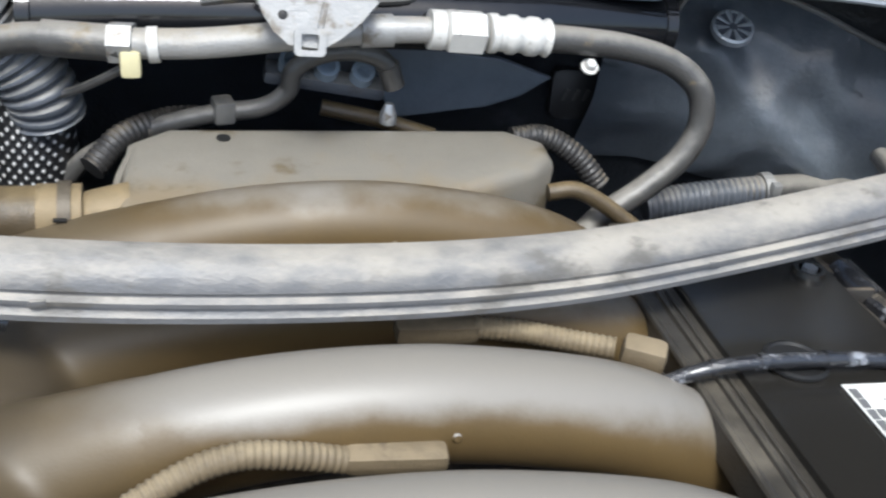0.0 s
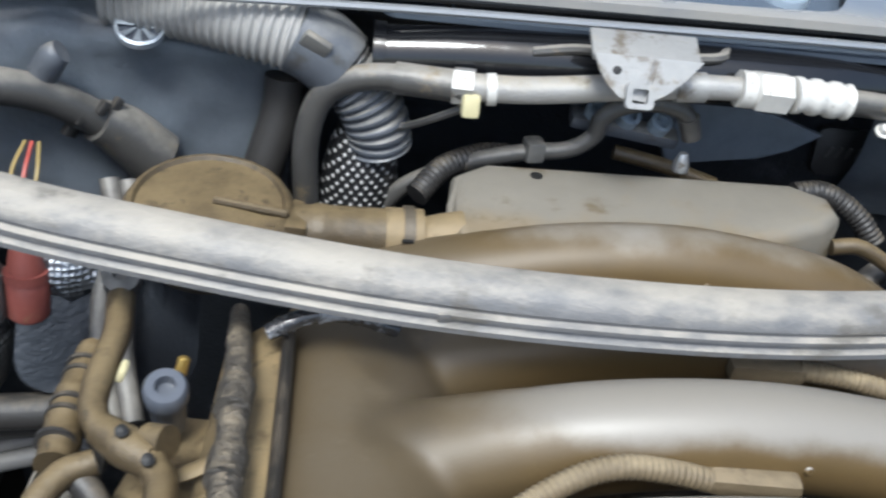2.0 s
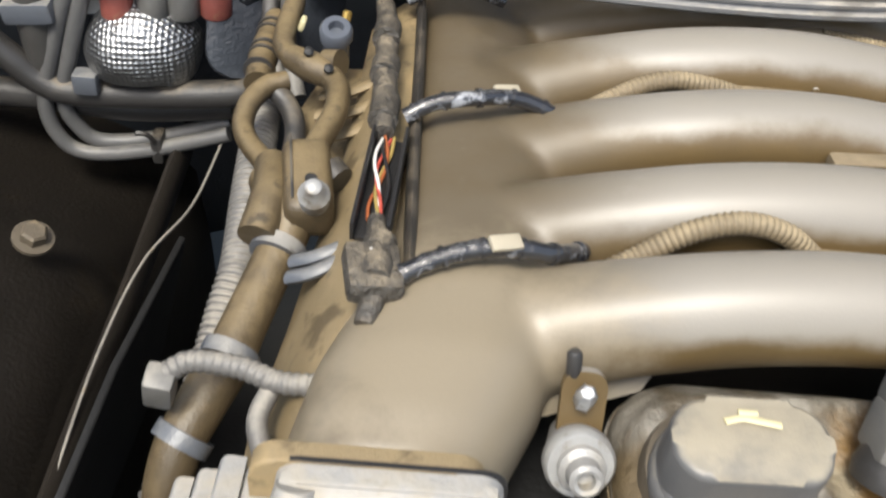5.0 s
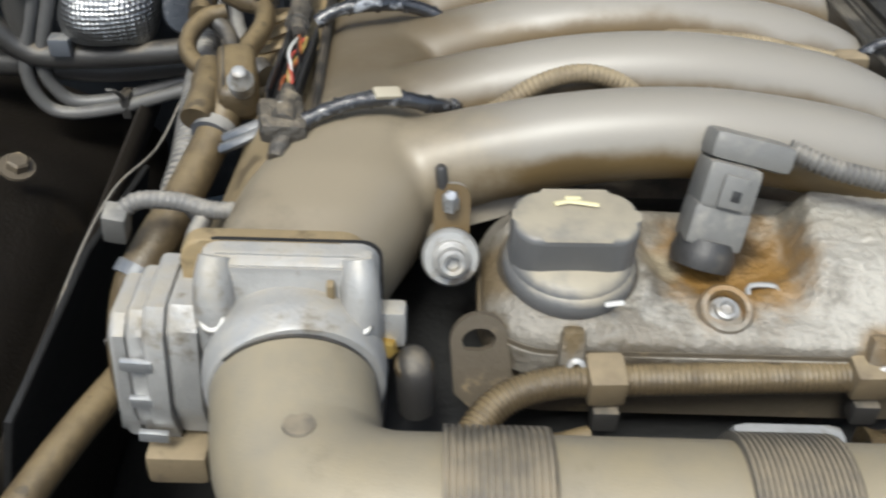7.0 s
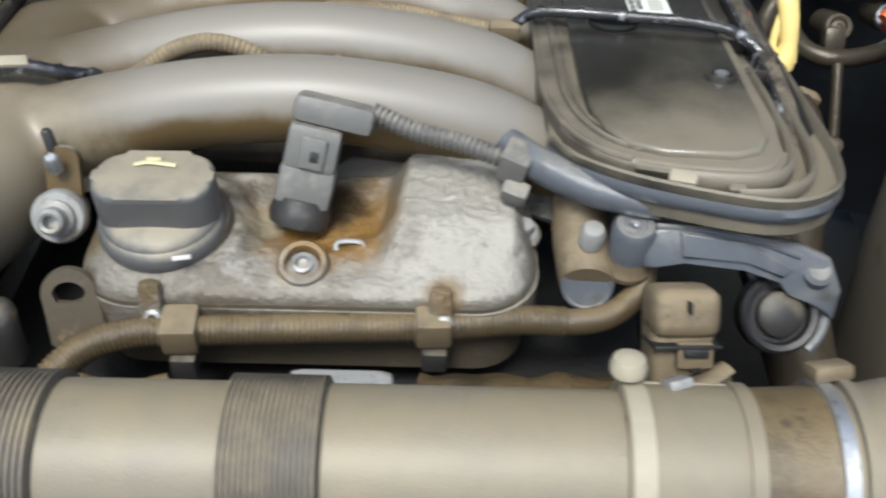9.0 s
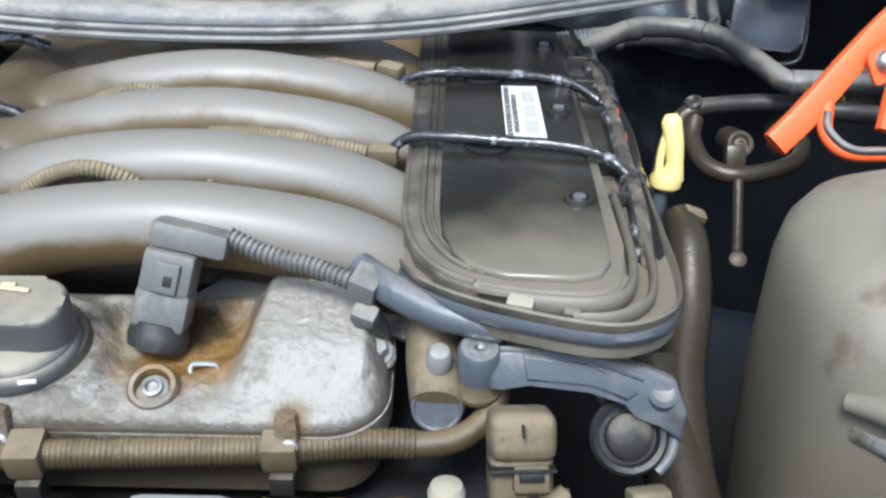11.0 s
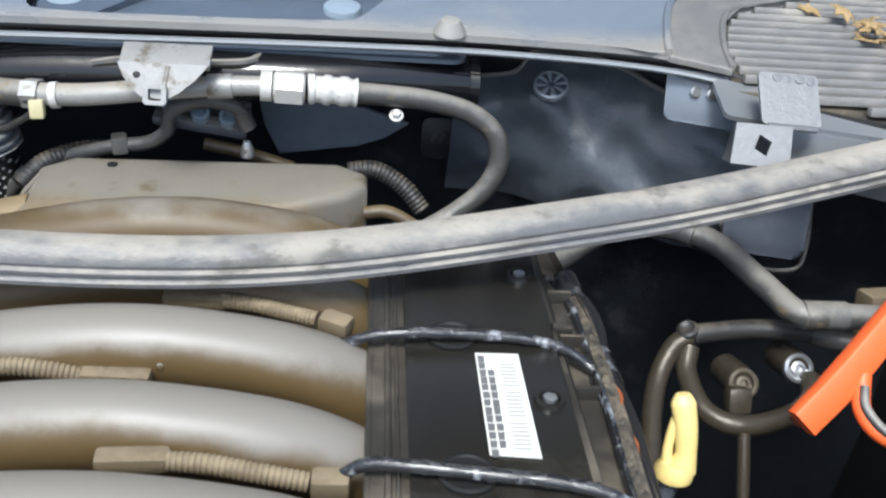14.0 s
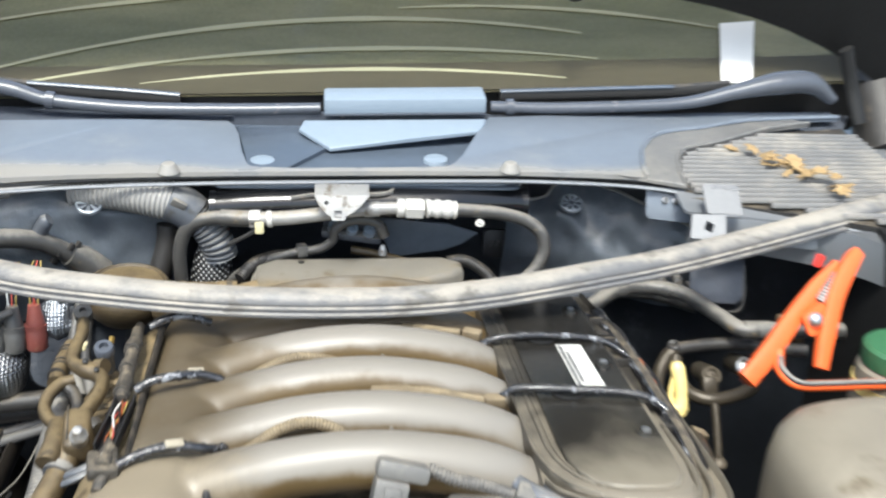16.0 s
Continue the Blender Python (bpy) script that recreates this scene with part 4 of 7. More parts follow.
    c = Vector((0.2785, y - 0.002, 0.0))
    boss = part("bolt_well", lathe([(0.010, 0), (0.009, 0.003), (0.0065, 0.003), (0.006, -0.001)], c, (0, 0, 1), 20), "cover", cover)
    part("bolt", lathe([(0.0045, 0.001), (0.0045, 0.004), (0.003, 0.0045)], c, (0, 0, 1), 6), "steel", boss, "zinc bolt head")
for y in (-0.045, 0.093):
    part("cable_recess", lathe([(0.0165, 0), (0.0165, 0.0016), (0.0145, 0.0022), (0.0135, 0.0008), (0.001, 0.0006)], (0.2235, y - 0.002, 0.0006), (0, 0, 1), 24), "dark", cover, "dark round recess under the cable")
PLACE = group_at(-0.003, -0.009, -0.006, -0.05)
U, V = (1, 0, 0), (0, 1, -0.05)
label = thing("paper_label", (0.2525, 0.028, 0.9262), "white paper label with unreadable print stuck on the cover", "label")
part("sheet", slab([(-0.0135, -0.050), (0.0155, -0.052), (0.0145, 0.052), (-0.0135, 0.052)], (0.2535, 0.028, 0.9258), U, V, 0.0006), "paper", label)
lz = 0.9266
for col0, wd, n, seed in ((0.2412, 0.0042, 13, 1), (0.2464, 0.0040, 12, 2)):
    rr = random.Random(seed)
    for i in range(n):
        y = 0.076 - i * 0.0078
        if rr.random() < 0.94:
            hgt = 0.0058 + 0.0014 * rr.random()
            part("print_bar", slab([(0, 0), (wd, 0), (wd * (0.8 + 0.2 * rr.random()), -hgt), (0, -hgt)], (col0, y, lz - 0.05 * (y - 0.028) * 0 - 0.05 * (y - 0.028)), U, V, 0.0003), "ink", label)
for i in range(24):
    y = 0.068 - i * 0.0038
    if i % 8 != 7:
        part("print_line", slab([(0, 0), (0.010, 0), (0.010, -0.0015), (0, -0.0015)], (0.2545, y, lz - 0.05 * (y - 0.028)), U, V, 0.0003), "barcode", label)

# ---- looms over the cover and plenum ----
def cable(pts, r, lab, bands=True, m="tape", grp="cables over the cover"):
    t = thing("cable", pts[0], lab, "cable", grp)
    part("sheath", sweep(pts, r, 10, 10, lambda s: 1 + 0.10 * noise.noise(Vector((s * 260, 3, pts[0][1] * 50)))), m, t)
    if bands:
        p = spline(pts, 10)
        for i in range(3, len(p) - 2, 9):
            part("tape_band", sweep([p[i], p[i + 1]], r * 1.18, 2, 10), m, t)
    return t


PLACE = group_at(-0.002, -0.008, -0.006, -0.05)
cable([(0.150, -0.034, 0.914), (0.170, -0.036, 0.932), (0.197, -0.041, 0.936), (0.235, -0.046, 0.936), (0.268, -0.050, 0.936), (0.296, -0.056, 0.934), (0.312, -0.062, 0.928), (0.324, -0.074, 0.920)], 0.0040, "black taped cable across the cover with painted glints")
cable([(0.146, 0.092, 0.914), (0.17, 0.090, 0.926), (0.195, 0.090, 0.930), (0.235, 0.092, 0.929), (0.275, 0.092, 0.926), (0.298, 0.088, 0.922), (0.314, 0.082, 0.914), (0.326, 0.070, 0.908)], 0.0040, "black taped cable across the cover with painted glints")
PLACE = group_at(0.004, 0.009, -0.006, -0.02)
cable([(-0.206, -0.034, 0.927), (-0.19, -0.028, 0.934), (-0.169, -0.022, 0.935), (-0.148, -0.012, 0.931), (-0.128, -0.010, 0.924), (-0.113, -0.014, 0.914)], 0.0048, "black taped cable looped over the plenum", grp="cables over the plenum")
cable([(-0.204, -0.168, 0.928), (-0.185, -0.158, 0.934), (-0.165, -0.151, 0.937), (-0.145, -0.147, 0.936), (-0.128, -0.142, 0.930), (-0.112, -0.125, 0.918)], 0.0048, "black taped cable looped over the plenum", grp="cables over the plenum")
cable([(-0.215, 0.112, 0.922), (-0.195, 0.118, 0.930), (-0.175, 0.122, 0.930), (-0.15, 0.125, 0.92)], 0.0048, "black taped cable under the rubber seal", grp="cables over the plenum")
for y, z in ((-0.010, 0.931), (-0.150, 0.9385)):
    solo("tape_flag", box((-0.150 if y > -0.1 else -0.152, y, z + 0.003), (0.016, 0.008, 0.003), 0.001, (20, 10, 25)), "beige", "crumpled pale end of tape on the cable", "tape", "tape ends")

PLACE = group_at(-0.003, -0.008, -0.004, -0.05)
loom = thing("right_loom", (0.33, 0.0, 0.9), "bundle of taped wires lying along the edge of the tray", "loom")
rr = random.Random(3)
for i in range(6):
    ox, oz = rr.uniform(-0.006, 0.006), rr.uniform(-0.002, 0.006)
    part("strand", sweep([(0.300 + ox, 0.235, 0.885 + oz), (0.320 + ox, 0.20, 0.893 + oz), (0.329 + ox * 1.3, 0.15, 0.898 + oz), (0.326 + ox * 0.6, 0.088, 0.905 + oz), (0.328 + ox, 0.03, 0.909 + oz), (0.326 + ox, -0.026, 0.912 + oz), (0.324 + ox * 0.6, -0.068, 0.914 + oz), (0.325 + ox, -0.12, 0.914 + oz), (0.322 + ox, -0.165, 0.911 + oz), (0.321 + ox, -0.190, 0.904 + oz), (0.318 + ox, -0.202, 0.893)], 0.0046 + 0.002 * rr.random(), 6, 8), ("tape", "black", "tape", "tape_dusty", "black", "tape")[i], loom)
for y, x in ((0.084, 0.327), (-0.066, 0.325), (0.19, 0.322)):
    part("tape_wrap", sweep([(x, y + 0.018, 0.906 - 0.05 * y), (x, y - 0.018, 0.908 - 0.05 * y)], 0.0115, 5, 10, lambda s: 1 + 0.12 * noise.noise(Vector((s * 300, x * 90, 1)))), "tape", loom)
for y in (0.045, 0.0, -0.045):
    part("bare_core", sweep([(0.326, y + 0.012, 0.9165 - 0.02 * y), (0.329, y, 0.918), (0.327, y - 0.012, 0.9185)], 0.0013, 4, 6), "wire_o", loom, "orange wire showing through torn tape")
for y in (0.120, -0.108):
    solo("loom_clip", box((0.304, y, 0.917 - 0.02 * y), (0.015, 0.008, 0.006), 0.002, (0, 8, 3)), "black_dusty", "black loom clip on the edge of the cover", "clip", "loom clips")

PLACE = group_at(0.005, 0.003, -0.006, -0.04)
lloom = thing("left_loom", (-0.215, 0.0, 0.9), "dusty taped wiring bundle with bare wires beside the plenum", "loom")
LP = [(-0.235, 0.16, 0.905), (-0.230, 0.12, 0.917), (-0.226, 0.085, 0.923), (-0.222, 0.03, 0.926), (-0.219, -0.018, 0.927), (-0.217, -0.045, 0.926)]
part("taped_core", sweep(LP, [0.005, 0.0064, 0.0068, 0.0070, 0.0074, 0.0060], 10, 12, lambda s: 1 + 0.10 * noise.noise(Vector((s * 120, 7, 1)))), "tape_dusty", lloom)
part("taped_core", sweep([(-0.214, -0.118, 0.925), (-0.211, -0.140, 0.926), (-0.209, -0.158, 0.926), (-0.213, -0.182, 0.916)], [0.0045, 0.0066, 0.0070, 0.0050], 8, 12, lambda s: 1 + 0.10 * noise.noise(Vector((s * 120, 3, 1)))), "tape_dusty", lloom)
for y0, y1, x in ((0.075, 0.055, -0.2245), (0.030, 0.012, -0.2220), (-0.012, -0.036, -0.2185), (-0.136, -0.166, -0.2105)):
    part("tape_wrap", sweep([(x, y0, 0.926), (x, y1, 0.928)], 0.0084, 5, 12, lambda s: 1 + 0.12 * noise.noise(Vector((s * 200, x * 60, 1)))), "tape_dusty", lloom)
part("channel_floor", box((-0.2145, -0.085, 0.919), (0.0180, 0.084, 0.003), 0.001, (0, 0, -2)), "black", lloom, "open black plastic channel")
for dx in (-0.0090, 0.0085):
    part("channel_wall", box((-0.2145 + dx, -0.085, 0.9245), (0.0020, 0.086, 0.011), 0.0006, (0, 0, -2)), "black", lloom)
for i, (m, ox, ph) in enumerate((("wire_o", -0.0022, 0.0), ("wire_y", 0.0022, 1.3), ("wire_r", 0.0004, 2.4), ("wire_w", -0.0036, 3.3), ("black", 0.0034, 4.2))):
    part("bare_wire", sweep([(-0.2150 + ox * 0.5 + 0.0030 * math.sin(ph + k * 1.1), -0.046 - 0.0145 * k, 0.9235 + 0.0015 * math.cos(ph + k * 1.1) + 0.0004 * i) for k in range(6)], 0.00095, 6, 6), m, lloom)
part("rail", sweep([(-0.206, 0.13, 0.913), (-0.203, 0.05, 0.916), (-0.200, -0.05, 0.917), (-0.196, -0.15, 0.915), (-0.198, -0.185, 0.905)], 0.0035, 8, 8, flat=2.2), "black_dusty", lloom)
part("branch_knot", box((-0.212, -0.158, 0.9265), (0.026, 0.030, 0.013), 0.004, (4, 8, 12)), "tape_dusty", lloom, "dusty knot of tape where the wires branch")
part("paint_dab", box((-0.2115, -0.151, 0.9335), (0.005, 0.004, 0.002), 0.0008, (4, 8, 30)), "white", lloom)

# ---- corrugated conduits between the runners ----
def conduit_set(pts, fit_a, fit_b, lab, grp="runner conduits"):
    t = thing("conduit", pts[0], lab, "conduit", grp)
    part("hose", ribbed(pts, 0.0060, 0.0032, 0.11, 12), "conduit", t)
    for f in (fit_a, fit_b):
        if f:
            c, s, rz = f
            part("fitting", box(c, s, 0.0042, (0, 0, rz)), "connector_tan", t)


PLACE = group_at()
CLAB = "dust-coloured corrugated conduit with moulded fitting between the runners"
conduit_set([(0.062, -0.042, 0.926), (0.085, -0.043, 0.925), (0.112, -0.045, 0.921), (0.138, -0.046, 0.916)], ((0.046, -0.042, 0.926), (0.040, 0.013, 0.011), 3), ((0.150, -0.046, 0.915), (0.022, 0.015, 0.014), 0), CLAB)
conduit_set([(0.068, 0.127, 0.908), (0.092, 0.124, 0.907), (0.115, 0.116, 0.907), (0.135, 0.107, 0.909)], ((0.050, 0.127, 0.907), (0.042, 0.013, 0.011), 0), ((0.147, 0.100, 0.911), (0.022, 0.015, 0.014), -25), CLAB)
conduit_set([(-0.105, -0.133, 0.912), (-0.084, -0.123, 0.919), (-0.060, -0.118, 0.934), (-0.036, -0.116, 0.9405), (-0.014, -0.115, 0.935), (0.004, -0.115, 0.921)], ((0.026, -0.116, 0.920), (0.042, 0.013, 0.010), -2), None, CLAB)
conduit_set([(-0.110, 0.004, 0.906), (-0.090, 0.022, 0.909), (-0.066, 0.034, 0.916), (-0.046, 0.038, 0.920), (-0.025, 0.040, 0.917), (-0.004, 0.042, 0.911)], ((0.017, 0.042, 0.911), (0.044, 0.013, 0.010), -2), None, CLAB)

# ---- rubber bonnet seal hanging across the bay ----
SP = spline([(-0.80, 0.36, 1.0), (-0.62, 0.27, 0.985), (-0.47, 0.195, 0.972), (-0.36, 0.152, 0.960), (-0.25, 0.132, 0.953), (-0.126, 0.119, 0.947), (0.0, 0.118, 0.944), (0.10, 0.127, 0.943), (0.19, 0.146, 0.944), (0.30, 0.168, 0.953), (0.40, 0.192, 0.961), (0.52, 0.226, 0.974), (0.66, 0.262, 0.994), (0.80, 0.30, 1.012), (0.95, 0.34, 1.03)], 10)
PROF = [(-0.006, -0.0150), (-0.0105, -0.0148), (-0.0135, -0.0125), (-0.0135, -0.0095), (-0.0112, -0.0075), (-0.0108, -0.0062), (-0.0128, -0.0048), (-0.0128, -0.0025), (-0.0100, -0.0008), (-0.0098, 0.0004), (-0.0108, 0.0016), (-0.0100, 0.0048), (-0.0070, 0.0092), (-0.0025, 0.0126), (0.0035, 0.0148), (0.0090, 0.0142), (0.0115, 0.0110), (0.0105, 0.0030), (0.0080, -0.0080), (0.0030, -0.0130)]
rings = []
for i, p in enumerate(SP):
    t = (SP[min(i + 1, len(SP) - 1)] - SP[max(i - 1, 0)]).normalized()
    side = Vector((0, 0, 1)).cross(t).normalized()
    upv = t.cross(side)
    rings.append([p + side * a + upv * b for a, b in PROF])
sealt = thing("rubber_seal", (0, 0.11, 0.93), "long weathered grey rubber bonnet seal sagging across the engine", "seal")
part("strip", skin(bmesh.new(), rings), "seal", sealt)
for x in (-0.125, 0.19):
    i = min(range(len(SP)), key=lambda k: abs(SP[k].x - x))
    part("joint_tear", box(SP[i] + Vector((0, -0.0125, -0.004)), (0.007, 0.002, 0.004), 0.0008, (0, 0, 8)), "seal", sealt)

# ---- front of the engine: valve cover, oil cap, coil, rail port ----
PLACE = group_at()


def ease_step(v, lo, hi):
    t = max(0.0, min(1.0, (v - lo) / (hi - lo)))
    return t * t * (3 - 2 * t)


VCX, VCY, VHX, VHY, VR = 0.036, -0.214, 0.129, 0.056, 0.036


def cover_inset(x, y):
    """Distance inwards from the rounded outline of the valve cover."""
    qx, qy = abs(x - VCX) - VHX + VR, abs(y - VCY) - VHY + VR
    return VR - math.hypot(max(qx, 0), max(qy, 0)) - min(max(qx, qy), 0)


def cover_height(x, y):
    """Height of the cast cover: rounded shoulder, raised right-hand block, filler boss and the sunk coil well."""
    d = min(1.0, max(0.0, cover_inset(x, y)) / 0.014)
    z = 0.8665 + 0.0105 * math.sqrt(max(0.0, 1 - (1 - d) ** 2)) + 0.06 * (y + 0.249) * d
    left = 0.072 + 0.10 * (y + 0.245)
    block = ease_step(x, left - 0.002, left + 0.015) * ease_step(y, -0.262, -0.226) * d
    z += 0.019 * block
    z += 0.0045 * ease_step(-math.hypot(x + 0.046, y + 0.221), -0.054, -0.043) * d
    well = ease_step(-math.hypot((x - 0.036) * 0.85, y + 0.199), -0.043, -0.026)
    z -= 0.0065 * well * d
    rough_cast = noise.noise(Vector((x * 90, y * 90, 1.0))) * 0.0007 + noise.noise(Vector((x * 260, y * 260, 5.0))) * 0.00045 * (1 + 1.6 * block)
    return z + rough_cast * d


vc = thing("valve_cover", (0.03, -0.22, 0.84), "corroded aluminium valve cover with salt bloom and rusty oil stains", "valve cover")
VO = []
for ex, ey in rounded(-VHX, -VHY, VHX, VHY, VR, 12):
    VO.append((VCX + ex, VCY + ey))
dense = []
for (xa, ya), (xb, yb) in zip(VO, VO[1:] + VO[:1]):
    k = max(1, int(math.hypot(xb - xa, yb - ya) / 0.0024))
    dense += [(xa + (xb - xa) * i / k, ya + (yb - ya) * i / k) for i in range(k)]
rings = [[Vector((x, y, 0.8655)) for x, y in dense]]
for k in range(41):
    f = (k / 40) ** 1.35
    ring = []
    for x, y in dense:
        mx, my = min(max(x, VCX - VHX + VHY), VCX + VHX - VHY), VCY
        px_, py_ = x + (mx - x) * f, y + (my - y) * f
        ring.append(Vector((px_, py_, cover_height(px_, py_))))
    rings.append(ring)
part("body", skin(bmesh.new(), rings, cap=False), "valvecover", vc)
part("flange", slab([(x + (x - VCX) * 0.012, y + (y - VCY) * 0.03) for x, y in VO], (0, 0, 0.848), (1, 0, 0), (0, 1, 0.0), 0.0155, 0.003), "valvecover", vc)
part("gasket", slab([(x + (x - VCX) * 0.004, y + (y - VCY) * 0.01) for x, y in VO], (0, 0, 0.8630), (1, 0, 0), (0, 1, 0.0), 0.0034), "lug", vc, "dark oily gasket line")
part("lower_edge", slab(rounded(-0.088, -0.266, 0.160, -0.165, 0.03, 6), (0, 0, 0.815), (1, 0, 0), (0, 1, 0.0), 0.034), "lug", vc, "oil-browned lower edge")
part("flange_hole", lathe([(0.0052, 0), (0.0052, 0.0012), (0.001, 0.0014)], (0.033, -0.2712, 0.8555), (0, -1, 0.05), 16), "dark", vc)
part("filler_neck", lathe([(0.0390, -0.010), (0.0380, 0.004), (0.0365, 0.009), (0.033, 0.010)], (-0.0465, -0.222, 0.880), (0, -0.10, 1), 36), "lug", vc)
for x in (-0.047, 0.111):
    b = part("edge_lug", box((x, -0.2715, 0.866), (0.015, 0.011, 0.030), 0.0045, (-12, 0, 0), 0.85), "valvecover", vc)
    part("bolt", lathe([(0.0050, 0), (0.0050, 0.004), (0.0036, 0.005), (0.0024, 0.005), (0.0022, 0.001)], (x + 0.002, -0.2765, 0.862), (0, -0.9, 0.45), 14), "steel_dull", b)
ring = part("bolt_collar", lathe([(0.0150, -0.010), (0.0148, 0.003), (0.0130, 0.0055), (0.0105, 0.005), (0.0095, 0.0005), (0.0090, -0.003)], (0.034, -0.2495, 0.877), (0, -0.42, 0.9), 30), "valvecover", vc)
part("bolt", lathe([(0.0085, -0.003), (0.0082, 0.001), (0.0060, 0.0022), (0.0058, 0.0050), (0.0040, 0.0056), (0.0030, 0.0030), (0.0015, 0.0028)], (0.034, -0.2495, 0.877), (0, -0.42, 0.9), 22), "steel_dull", ring, "corroded bolt")
c2 = part("bolt_collar", lathe([(0.0115, -0.012), (0.0112, 0.001), (0.0085, 0.003)], (0.157, -0.215, 0.876), (0.15, -0.35, 0.9), 24), "valvecover", vc)
part("bolt", bolt((0.157, -0.216, 0.878), (0.15, -0.35, 0.9), 0.0058, 0.010), "steel_dull", c2)
part("stamp", sweep([(0.051, -0.2345, 0.8735), (0.0515, -0.2300, 0.8785), (0.0655, -0.2300, 0.8785), (0.066, -0.2345, 0.8735)], 0.0016, 3, 6), "steel_dull", vc)
part("side_stamp", box((0.006, -0.2365, 0.873), (0.016, 0.006, 0.006), 0.002, (10, 0, 6)), "valvecover", vc)

PLACE = group_at(0.003, -0.002, 0)
cap = thing("oil_filler_cap", (-0.050, -0.225, 0.885), "dark grey oil filler cap with a broad finger grip", "oil cap")
part("skirt", lathe([(0.0352, 0), (0.0358, 0.003), (0.0350, 0.008), (0.032, 0.011), (0.029, 0.012)], (-0.050, -0.225, 0.885), (0, -0.12, 1), 40), "oilcap", cap)
grip = slab(rounded(-0.0330, -0.0195, 0.0330, 0.0195, 0.0165, 8), (-0.050, -0.224, 0.893), (1, 0.02, 0), (0, 1, 0.12), 0.030, 0.004)
part("grip", grip, "oilcap", cap)
part("dome", lathe([(0.0335, 0), (0.0325, 0.003), (0.028, 0.006), (0.015, 0.008), (0.001, 0.0085)], (-0.050, -0.225, 0.895), (0, -0.12, 1), 36), "oilcap", cap)
part("symbol", sweep([(-0.061, -0.221, 0.9248), (-0.054, -0.219, 0.9252), (-0.046, -0.220, 0.9252), (-0.038, -0.221, 0.9248)], 0.0018, 4, 6, flat=0.4), "cream", cap, "faded yellow oil-can mark")
part("symbol", sweep([(-0.055, -0.216, 0.9254), (-0.047, -0.216, 0.9254)], 0.0015, 3, 6, flat=0.4), "cream", cap, "faded yellow oil-can mark")
part("index_mark", box((-0.031, -0.2625, 0.8945), (0.010, 0.003, 0.0025), 0.0008, (-30, 0, 12)), "white", cap, "white index mark")

coil = thing("ignition_coil", (0.027, -0.212, 0.885), "grey ignition coil plugged into the valve cover", "ignition coil")
AX = Vector((0.20, 0.42, 0.84)).normalized()
cb = Vector((0.0240, -0.212, 0.879))
RT = (-26, 12, -4)
part("boot", lathe([(0.0172, 0), (0.0182, 0.006), (0.0172, 0.010), (0.0160, 0.016)], cb, AX, 26), "rubber", coil, "black rubber collar")
part("lower_body", box(cb + AX * 0.024, (0.032, 0.026, 0.024), 0.004, RT), "connector", coil)
part("upper_body", box(cb + AX * 0.046, (0.030, 0.028, 0.026), 0.004, RT), "connector", coil)
head = part("connector_head", box(cb + AX * 0.064 + Vector((0.008, 0.003, 0)), (0.046, 0.026, 0.016), 0.005, RT), "connector", coil)
part("latch", box(cb + AX * 0.046 + Vector((0.001, -0.0145, 0.005)), (0.014, 0.004, 0.018), 0.0012, RT), "connector", coil)
part("latch_slot", box(cb + AX * 0.046 + Vector((0.002, -0.0167, 0.004)), (0.005, 0.002, 0.006), 0.0005, RT), "dark", coil)
part("latch_slot", box(cb + AX * 0.054 + Vector((0.002, -0.0155, 0.004)), (0.012, 0.002, 0.002), 0.0004, RT), "dark", coil)
e = cb + AX * 0.064 + Vector((0.030, 0.003, 0.001))
cc = thing("coil_conduit", e, "grey corrugated conduit running from the ignition coil to the tray", "conduit")
part("hose", ribbed([e, e + Vector((0.022, -0.008, -0.006)), e + Vector((0.05, -0.014, -0.010)), (0.140, -0.204, 0.923)], 0.0060, 0.0036, 0.24, 14), "conduit_grey", cc)
part("end_sleeve", box((0.148, -0.206, 0.922), (0.017, 0.019, 0.019), 0.003, (10, 14, -18)), "connector", cc)
part("end_tab", box((0.148, -0.216, 0.908), (0.016, 0.012, 0.012), 0.004, (20, 10, -18)), "conduit_grey", cc)
solo("deflector_plate", slab([(0.03, -0.165), (0.16, -0.19), (0.22, -0.215), (0.21, -0.185), (0.15, -0.160), (0.05, -0.145)], (0, 0, 0.897), (1, 0, 0), (0, 1, 0.15), 0.004, 0.0015), "bluetray", "blue-grey plastic channel beside the valve cover", "channel")

PLACE = group_at(0.006, 0.001, -0.010)
port = thing("fuel_rail_port", (-0.116, -0.215, 0.88), "zinc fuel rail service port with a round flange", "valve port")
pa = Vector((0.05, -0.80, 0.42)).normalized()
pb = Vector((-0.116, -0.218, 0.892))
part("flange", lathe([(0.009, -0.030), (0.0145, -0.008), (0.016, -0.004), (0.016, 0.002), (0.0145, 0.004), (0.010, 0.004)], pb, pa, 30), "steel_dull", port)
part("nozzle", lathe([(0.0105, 0.003), (0.0105, 0.008), (0.0078, 0.010), (0.0075, 0.018), (0.0058, 0.0195), (0.004, 0.0185), (0.004, 0.012)], pb, pa, 22), "alu", port)
part("bracket", slab(rounded(-0.010, -0.01, 0.010, 0.030, 0.008), (-0.116, -0.200, 0.894), (1, 0, 0), (0, 0.35, 0.9), 0.005), "cast", port)
part("stud", lathe([(0.0048, 0), (0.0048, 0.010), (0.003, 0.012)], (-0.117, -0.203, 0.915), (0, -0.35, 0.9), 6), "steel", port)
part("stem", lathe([(0.0035, 0), (0.0035, 0.016), (0.002, 0.018)], (-0.121, -0.192, 0.916), (-0.1, 0.05, 1), 12), "rubber", port)

